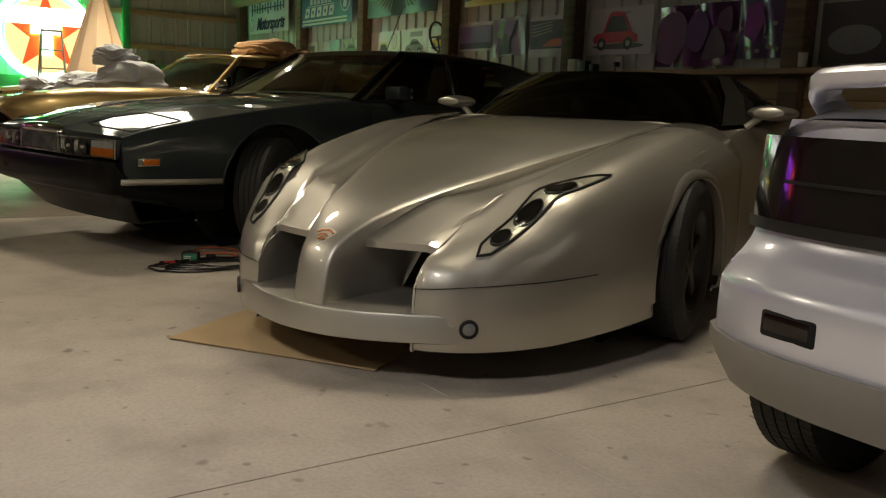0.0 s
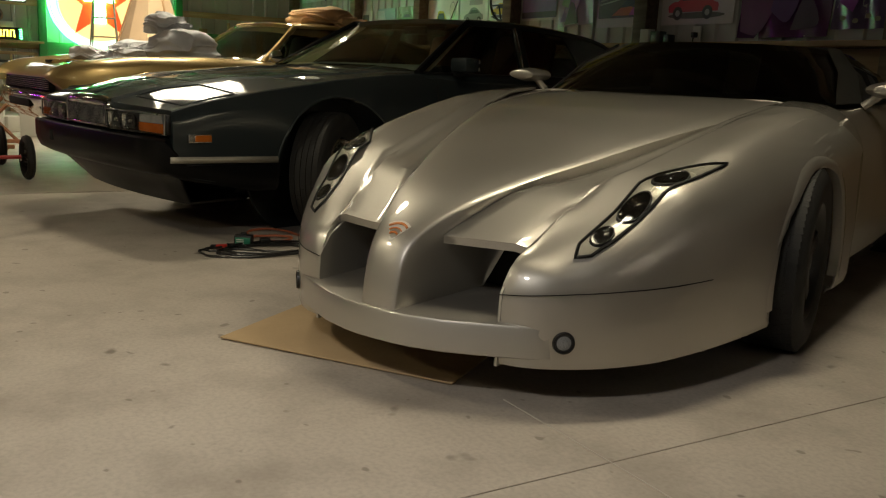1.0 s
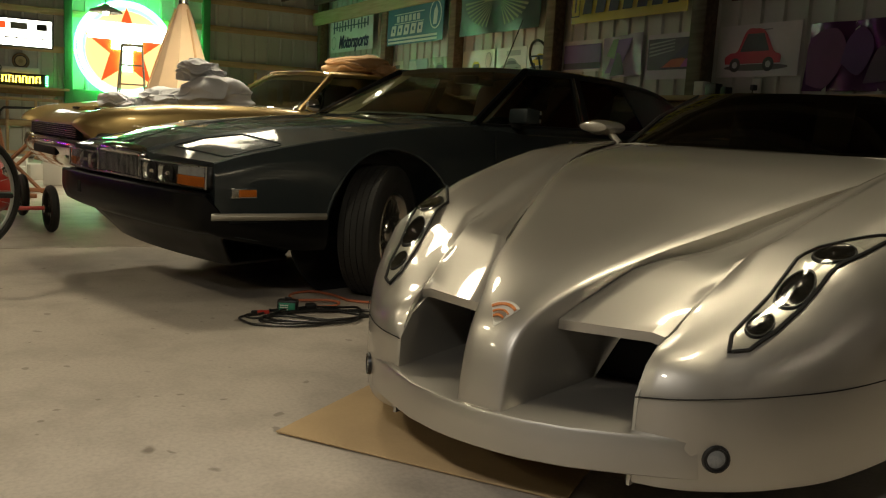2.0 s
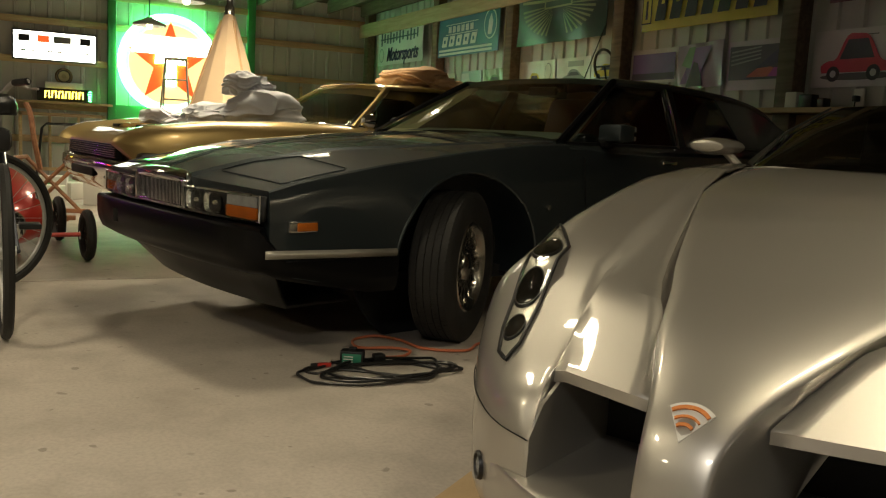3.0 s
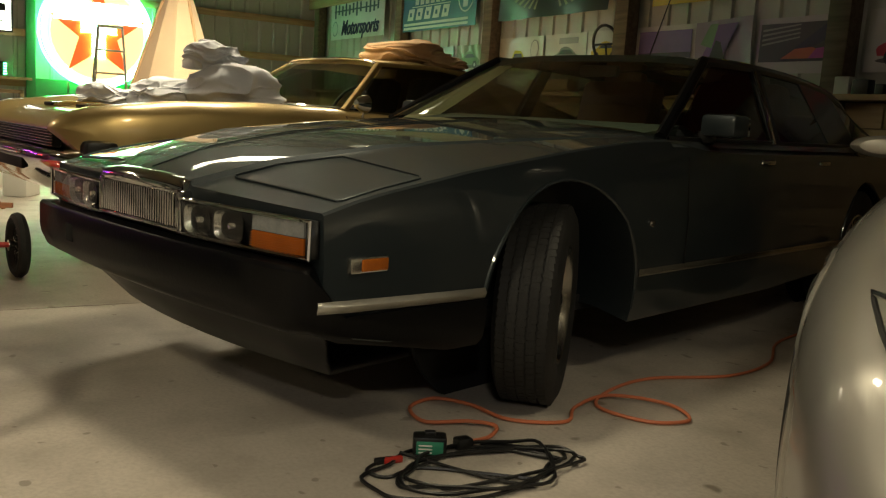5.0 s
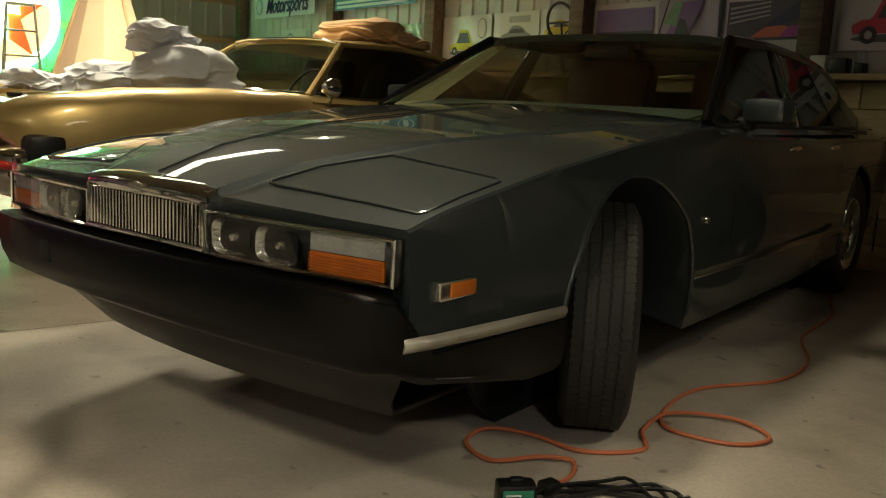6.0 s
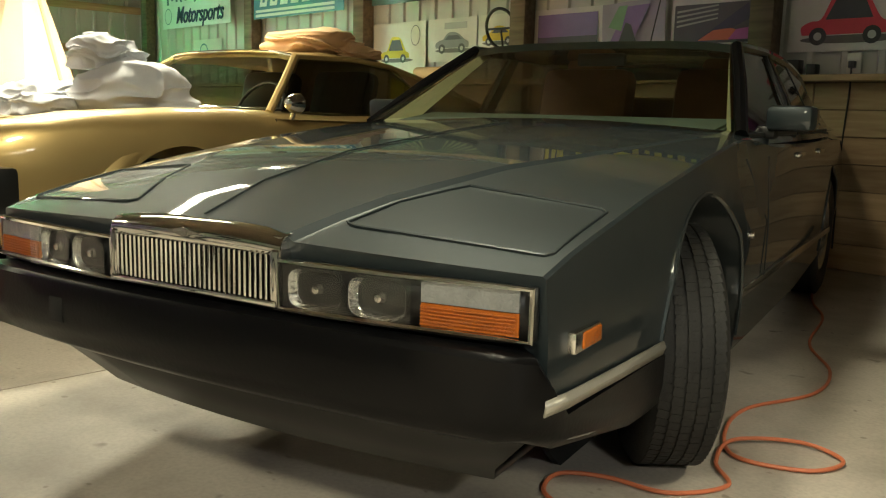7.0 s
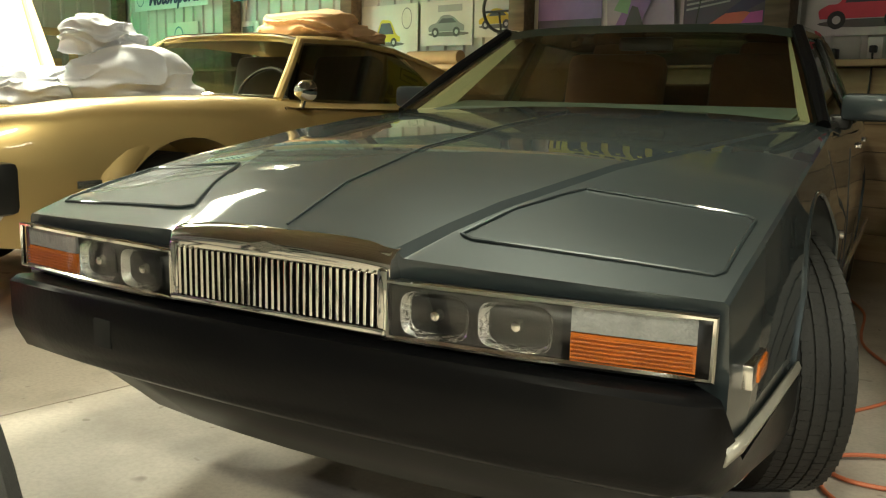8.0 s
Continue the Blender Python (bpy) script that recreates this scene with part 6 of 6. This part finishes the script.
flat(t, "printed_ground", rect(0, -.10, .62, .06), (.06, .06, .10), .016)
t, w, h = sheet("poster", -6.97, 1.45, -6.40, 1.85, (.36, .32, .40), "crooked poster with a curled corner, neon's violet light put into its ink", 3, .02, .008)
flat(t, "printed_sweep", [(-.24, -.15), (-.02, -.15), (.16, .16), (-.05, .16)], (.24, .14, .38))
flat(t, "printed_patch", [(-.22, .02), (-.12, .17), (-.04, .17), (-.10, -.02)], (.20, .34, .20), .016)
flat(t, "printed_road", [(-.16, -.18), (.06, -.18), (-.01, .02), (-.06, .04)], (.05, .05, .06), .020)
t, w, h = sheet("poster", -6.36, 1.42, -5.70, 1.83, (.58, .52, .58), "white-bordered poster of an orange sports car")
flat(t, "printed_field", rect(0, .02, .60, .28), (.08, .06, .10))
for i in range(4):
    flat(t, "printed_stripe", [(-.28, .12 - i * .035), (.05, .15 - i * .03), (.05, .14 - i * .03), (-.28, .105 - i * .035)], (.36, .32, .36), .016)
flat(t, "printed_wedge", [(-.12, -.11), (.28, .15), (.30, .04), (-.06, -.12)], (.05, .03, .10), .020)
flat(t, "printed_car_body", [(-.10, -.10), (.02, -.03), (.16, -.02), (.29, -.06), (.29, -.10)], (.66, .14, .10), .024)
flat(t, "printed_glow", [(.14, -.10), (.29, -.10), (.29, -.02), (.20, -.03)], (.55, .10, .45), .028)
t, w, h = sheet("poster", -5.45, 1.42, -4.62, 1.84, (.60, .58, .56), "white poster with a small red bubble car")
print_car(t, -.05, -.06, .44, (.62, .055, .085), True)
flat(t, "printed_sketch", rect(.02, .16, .24, .008), (.2, .2, .2))
t, w, h = sheet("poster", -4.55, 1.30, -3.72, 1.80, (.10, .035, .12), "crinkled glossy dark poster, neon's violet light put into its ink", 0, 0, .022, .16)
for k, (c, q) in enumerate((((.17, .028, .15), [(-.38, -.2), (-.20, -.22), (-.06, .02), (-.16, .20), (-.38, .12)]), ((.12, .03, .19), [(-.10, -.05), (.06, -.14), (.16, .06), (.06, .20), (-.05, .12)]), ((.12, .07, .13), [(.10, -.20), (.34, -.16), (.26, .04), (.18, .02)]), ((.15, .03, .13), [(.24, .06), (.38, .02), (.37, .20), (.26, .16)]))):
    flat(t, "printed_patch", [(a.x, a.y) for a in catmull([(x, y, 0) for x, y in q + q[:1]], 5)][:-1], c, .012 + .004 * k)
t, w, h = sheet("poster", -3.70, 1.35, -3.25, 1.82, (.12, .08, .18), "dark violet and blue poster", 0, 0, .02, .25)
flat(t, "printed_patch", [(-.16, -.05), (-.05, -.12), (.03, .05), (-.02, .19), (-.14, .16)], (.34, .05, .38))
for x, y in ((-.12, -.16), (-.02, -.18), (.08, -.15), (.15, -.17), (.12, .02)):
    flat(t, "printed_light", ell(x, y, .025, .018, 8), (.35, .30, .22), .016)
t, w, h = sheet("poster", -2.98, 1.30, -2.45, 1.72, (.10, .10, .11), "dark framed picture of a grey car")
flat(t, "printed_car_body", ell(0, -.05, .2, .1), (.30, .32, .32))

# things on the ledge
sw = thing("loose_steering_wheel", on_north(-8.0, 1.70, .10) @ pose(0, 0, 0, 12, 0, 0), "black steering wheel leaning on the wall ledge", "steering wheel")
part("rim", tube([(.17 * math.cos(a), .17 * math.sin(a), 0) for a in [2 * math.pi * i / 32 for i in range(32)]], .014, 8, True), BLACK, sw)
for a in (0, 180, 270):
    part("spoke", tube([(0, 0, 0), (.165 * math.cos(radians(a)), .165 * math.sin(radians(a)), 0)], .01, 6), BLACK, sw)
part("stand", boxed((0, -.31, .02), (.04, .27, .02), .004), BLACK, sw)
ro = thing("paper_roll", pose(-8.72, WALL_Y - .16, 1.325), "brown paper roll lying on the ledge", "roll")
part("roll", lathe([(.0, -.32), (.062, -.32), (.062, .32), (0, .32)], "x", 24), CARDBOARD, ro)
for x, mt, sx, sz in ((-5.50, PAPER, .11, .12), (-5.36, BLACK, .12, .10), (-5.22, BLACK, .06, .07)):
    b = thing("small_box", pose(x, WALL_Y - .14, 1.262), "small white box on the ledge" if mt is PAPER else "small dark box on the ledge", "box", "ledge boxes")
    part("carton", boxed((0, 0, sz / 2), (sx, .08, sz), .006), mt, b)
ou = thing("power_outlet", on_north(-5.0, 1.34, .0), "white wall outlet with a black plug", "outlet")
part("plate", boxed((0, 0, .01), (.09, .13, .015), .005), PAPER, ou)
part("plug", boxed((.0, -.01, .04), (.04, .045, .05), .008), BLACK, ou)
part("flex", tube(catmull([(0, -.03, .05), (.01, -.2, .07), (-.01, -.6, .06), (.0, -1.2, .08)], 5), .006, 6), BLACK, ou)
pl = thing("wall_post_caps", on_north(-3.0, 1.32, .15), "small white cup on the ledge", "cup")
part("cup", lathe([(0, -.05), (.03, -.05), (.035, .05), (.03, .05), (.026, -.04), (0, -.04)], "y", 20), PAPER, pl)
pl.name = "white_cup"


# ---- floor things ----
sheetm = thing("cardboard_sheet", pose(-2.13, 3.19, .004, 0, 0, 36.7), "flat brown cardboard sheet lying under a car nose", "cardboard")
part("sheet", boxed((0, 0, .003), (.85, .80, .006), .002), CARDBOARD, sheetm)
ch = thing("battery_charger", pose(-3.70, 3.13, 0, 0, 0, 62) @ Matrix.Scale(.62, 4), "small green and black battery charger on the floor", "charger")
part("case", boxed((0, 0, .05), (.15, .09, .095), .012), BLACK, ch)
part("label_panel", boxed((0, -.046, .05), (.12, .006, .06), .003), plain("charger_green", (.03, .20, .12), .4), ch, "green front label")
for i in range(3):
    part("label_bar", boxed((-.02, -.050, .062 - .016 * i), (.06, .002, .006)), PAPER, ch)
part("handle", boxed((.0, 0, .105), (.05, .03, .02), .006), BLACK, ch)
for dx, mt in ((-.16, RED_PAINT), (-.20, BLACK)):
    cl = part("clamp", boxed((0, 0, .0), (.09, .025, .03), .008, pose(dx, -.06 + dx * .3, .016, 0, 0, 25)), mt, ch, "charger clamp")
random.seed(5)
pts = [(-3.72, 3.05, .012)]
for k in range(4):
    cx, cy = -3.56 + random.uniform(-.03, .03), 3.18 + random.uniform(-.06, .06)
    for i in range(14):
        a = 2 * math.pi * i / 14 + k
        pts.append((cx + (.10 + .02 * k) * math.cos(a) + random.uniform(-.015, .015), cy + (.24 + .03 * (k % 2)) * math.sin(a) + random.uniform(-.02, .02), .008 + .006 * (k % 3)))
pts += [(-3.52, 3.45, .008), (-3.60, 3.50, .008)]
cb = thing("black_cable", pose(0, 0, 0), "tangled black charger cable lying on the floor", "cable")
part("cable", tube(catmull(pts, 4), .0055, 6), BLACK, cb)
part("lead", tube(catmull([(-3.70, 2.98, .006), (-3.66, 2.92, .006), (-3.60, 2.95, .006), (-3.62, 3.06, .006), (-3.50, 3.22, .008), (-3.44, 3.30, .008)], 6), .005, 6), BLACK, cb)
cord_pts = [(-4.86, 6.75, .008), (-4.62, 6.2, .008), (-4.42, 5.85, .008), (-4.25, 5.3, .008), (-4.02, 4.95, .008), (-3.94, 4.62, .008), (-4.02, 4.28, .008), (-3.96, 4.02, .008), (-3.84, 3.86, .008), (-3.66, 3.92, .008), (-3.62, 4.06, .010), (-3.76, 4.10, .014), (-3.90, 3.96, .016), (-3.86, 3.78, .008), (-3.76, 3.66, .008), (-3.84, 3.50, .008), (-4.0, 3.46, .008), (-4.10, 3.38, .008), (-4.05, 3.26, .008), (-3.92, 3.24, .008), (-3.86, 3.36, .014), (-3.80, 3.42, .012), (-3.74, 3.36, .008), (-3.70, 3.25, .02)]
oc = thing("extension_cord", pose(0, 0, 0), "orange extension cord looped across the floor", "cord")
part("cord", tube(catmull(cord_pts, 8), .0062, 7), ORANGE_CORD, oc)
part("plug", boxed((-3.70, 3.24, .02), (.04, .05, .035), .008), BLACK, oc)

# floor joints and chalk line
for x, y, a, ln in ((-.95, 3.4, 90.7, 9.0), (-5.76, 2.5, 90.7, 9.0)):
    j = part("floor_joint", boxed((0, 0, .0005), (ln, .003, .003)), plain("joint_dirt", (.34, .30, .25), .9), None, smooth=False)
    j.matrix_world = pose(x, y, 0, 0, 0, a)
    tagged(j, "thin dirt-filled saw joint in the concrete", "joint", "floor joints", "structure")
cl = part("chalk_line", boxed((0, 0, .001), (1.3, .0026, .002)), plain("chalk", (.52, .49, .43), .9), None, smooth=False)
cl.matrix_world = pose(-.75, 3.23, 0, 0, 0, 2)
tagged(cl, "thin white line on the concrete floor", "line", kind="structure")


# -- bicycle --
bike = thing("bicycle", pose(-4.45, 1.90, 0, 0, 0, 184), "dark bicycle parked with its front wheel turned", "bicycle")


def bike_wheel(m):
    w = new("wheel")
    w.empty_display_size = .1
    w.parent = bike
    w.matrix_local = m
    part("tyre", tube([(.335 * math.cos(a), 0, .335 * math.sin(a)) for a in [2 * math.pi * i / 48 for i in range(48)]], .021, 8, True), TYRE, w)
    part("rim", tube([(.305 * math.cos(a), 0, .305 * math.sin(a)) for a in [2 * math.pi * i / 48 for i in range(48)]], .011, 6, True), ALU, w)
    bm = bmesh.new()
    for i in range(24):
        a = 2 * math.pi * i / 24
        tube([(.02 * math.cos(a + .9), .03 * (-1) ** i, .02 * math.sin(a + .9)), (.30 * math.cos(a), 0, .30 * math.sin(a))], .0016, 4, False, bm)
    part("spokes", bm, ALU, w, "thin wire spokes", smooth=False)
    part("hub", lathe([(.022, -.045), (.018, -.02), (.018, .02), (.022, .045)], "y", 16), ALU, w)


bike_wheel(pose(0, 0, .356))
bike_wheel(pose(1.08, .0, .356, 0, 0, -58))
FRAME_PAINT = car_paint("bike_paint", (.05, .055, .07), .5, .3)
for nm, a, b, r in (("chain_stay", (0, .05, .356), (.44, .03, .29), .011), ("chain_stay", (0, -.05, .356), (.44, -.03, .29), .011), ("seat_stay", (0, .05, .356), (.30, .02, .74), .009), ("seat_stay", (0, -.05, .356), (.30, -.02, .74), .009), ("seat_tube", (.44, 0, .29), (.28, 0, .80), .016), ("top_tube", (.30, 0, .74), (.90, 0, .80), .015), ("down_tube", (.44, 0, .29), (.93, 0, .70), .018), ("head_tube", (.89, 0, .84), (.94, 0, .66), .019), ("fork_blade", (.94, .05, .66), (1.08, .06, .356), .012), ("fork_blade", (.94, -.05, .66), (1.08, -.06, .356), .012), ("seat_post", (.28, 0, .80), (.25, 0, .92), .013), ("stem", (.89, 0, .84), (.93, 0, 1.0), .014)):
    part(nm, tube([a, b], r, 10), FRAME_PAINT if "post" not in nm and nm != "stem" else ALU, bike)
hb_m = pose(.93, 0, 1.0, 0, 0, -58)
hbar = part("handlebar", tube(catmull([(-.02, -.30, .06), (.0, -.16, .05), (.02, -.05, .0), (.02, .05, .0), (.0, .16, .05), (-.02, .30, .06)], 4), .012, 8), ALU, bike)
hbar.matrix_local = hb_m
for s in (-1, 1):
    part("grip", tube([(-.02, s * .30, .06), (-.01, s * .19, .053)], .017, 8), BLACK, hbar)
    part("brake_lever", tube([(.02, s * .18, .05), (.06, s * .2, .03), (.05, s * .28, .03)], .006, 6), ALU, hbar)
    part("crank", tube([(.44, s * .06, .29), (.44 + s * .10, s * .075, .29 - s * .13)], .011, 6), ALU, bike)
    pd = part("pedal", boxed((.44 + s * .10, s * .12, .29 - s * .13), (.10, .09, .025), .006), BLACK, bike, "black pedal")
    part("pedal_reflector", boxed((.44 + s * .10 + .05, s * .12, .29 - s * .13), (.004, .06, .014)), AMBER, pd)
part("saddle", crumple(.23, 0, .90, .15, .085, .10, 9, .5, .1), BLACK, bike, "black saddle")
part("chainring", lathe([(.0, -.07), (.085, -.07), (.09, -.064), (.0, -.06)], "y", 32, pose(.44, 0, .29)), ALU, bike)
part("saddle_bag", boxed((.12, 0, .80), (.12, .08, .10), .03), BLACK, bike)

# -- red pedal racer --
red = thing("pedal_race_car", pose(-6.39, 1.88, 0, 0, 0, 8), "small red vintage pedal race car with chrome grille", "toy car")
rows = []
for x, r, z in ((.20, .05, .25), (.18, .10, .255), (.10, .15, .27), (-.1, .19, .30), (-.5, .22, .33), (-.9, .21, .34), (-1.2, .12, .32), (-1.35, .03, .30)):
    rows.append([(x, r * 1.45 * math.cos(a), z + .02 + r * 1.05 * math.sin(a)) for a in [2 * math.pi * i / 24 for i in range(24)]])
part("body", grid_mesh(rows, close=True), RED_PAINT, red, "glossy red body", angle=60)
part("nose_grille", lathe([(0, .03), (.07, .02), (.095, -.01), (.1, -.05)], "x", 24, pose(.19, 0, .26)), CHROME, red, "chrome nose grille")
for i in range(6):
    part("grille_bar", boxed((.225, -.05 + .02 * i, .26), (.012, .005, .11)), CAVITY_SHADE, red)
part("headlamp", lathe([(0, .05), (.03, .045), (.04, .01), (.03, -.04), (0, -.05)], "x", 20, pose(.05, .17, .42)), CHROME, red)
part("axle", tube([(-.02, -.46, .17), (-.02, .46, .17)], .014, 8), RED_PAINT, red)
part("rear_axle", tube([(-1.0, -.42, .17), (-1.0, .42, .17)], .014, 8), BLACK, red)
for x in (-.02, -1.0):
    for s in (-1, 1):
        w = new("wheel")
        w.empty_display_size = .1
        w.parent = red
        w.matrix_local = pose(x, s * .46, .165)
        part("tyre", tube([(.135 * math.cos(a), 0, .135 * math.sin(a)) for a in [2 * math.pi * i / 32 for i in range(32)]], .03, 8, True), TYRE, w)
        bm = bmesh.new()
        for i in range(20):
            a = 2 * math.pi * i / 20
            tube([(.02 * math.cos(a + .7), .02 * (-1) ** i, .02 * math.sin(a + .7)), (.12 * math.cos(a), 0, .12 * math.sin(a))], .0025, 4, False, bm)
        part("spokes", bm, CHROME, w, smooth=False)
        part("hub", lathe([(0, -.05), (.028, -.045), (.03, .045), (0, .05)], "y", 16), CHROME, w)

# -- folding stand, buckets and boxes by the gold coupe's nose --
fs = thing("folding_stand", pose(-9.1, 2.15, 0, 0, 0, 75), "wooden folding stand with crossed legs", "stand")
for y in (-.3, .3):
    part("leg", tube([(-.25, y, 0), (.25, y, .52)], .02, 6), WOOD_RED, fs)
    part("leg", tube([(.25, y, 0), (-.25, y, .52)], .02, 6), WOOD_RED, fs)
    part("foot_rail", boxed((0, y, .03), (.62, .04, .04), .005), WOOD_RED, fs)
for x in (-.25, .25):
    part("top_rail", tube([(x, -.34, .52), (x, .34, .52)], .02, 6), WOOD_RED, fs)
part("curved_handle", tube(catmull([(.05, -.40, .45), (.02, -.46, .70), (-.02, -.42, .92), (-.06, -.40, 1.0)], 5), .022, 8), WOOD_RED, fs)
random.seed(11)
for i in range(9):
    b = thing("paper_parcel", pose(-10.2 - random.random() * 1.6, 1.3 + random.random() * 1.7, 0, 0, 0, random.uniform(0, 90)), "white paper parcel on the floor", "parcel", "floor parcels")
    sx, sy, sz = random.uniform(.2, .4), random.uniform(.15, .3), random.uniform(.12, .35)
    part("carton", boxed((0, 0, sz / 2), (sx, sy, sz), .012), PAPER, b)
    if i % 3 == 0:
        part("green_label", boxed((0, -sy / 2 - .003, sz * .55), (sx * .4, .006, sz * .4)), GREEN_PAINT_AND_GLOW, b)
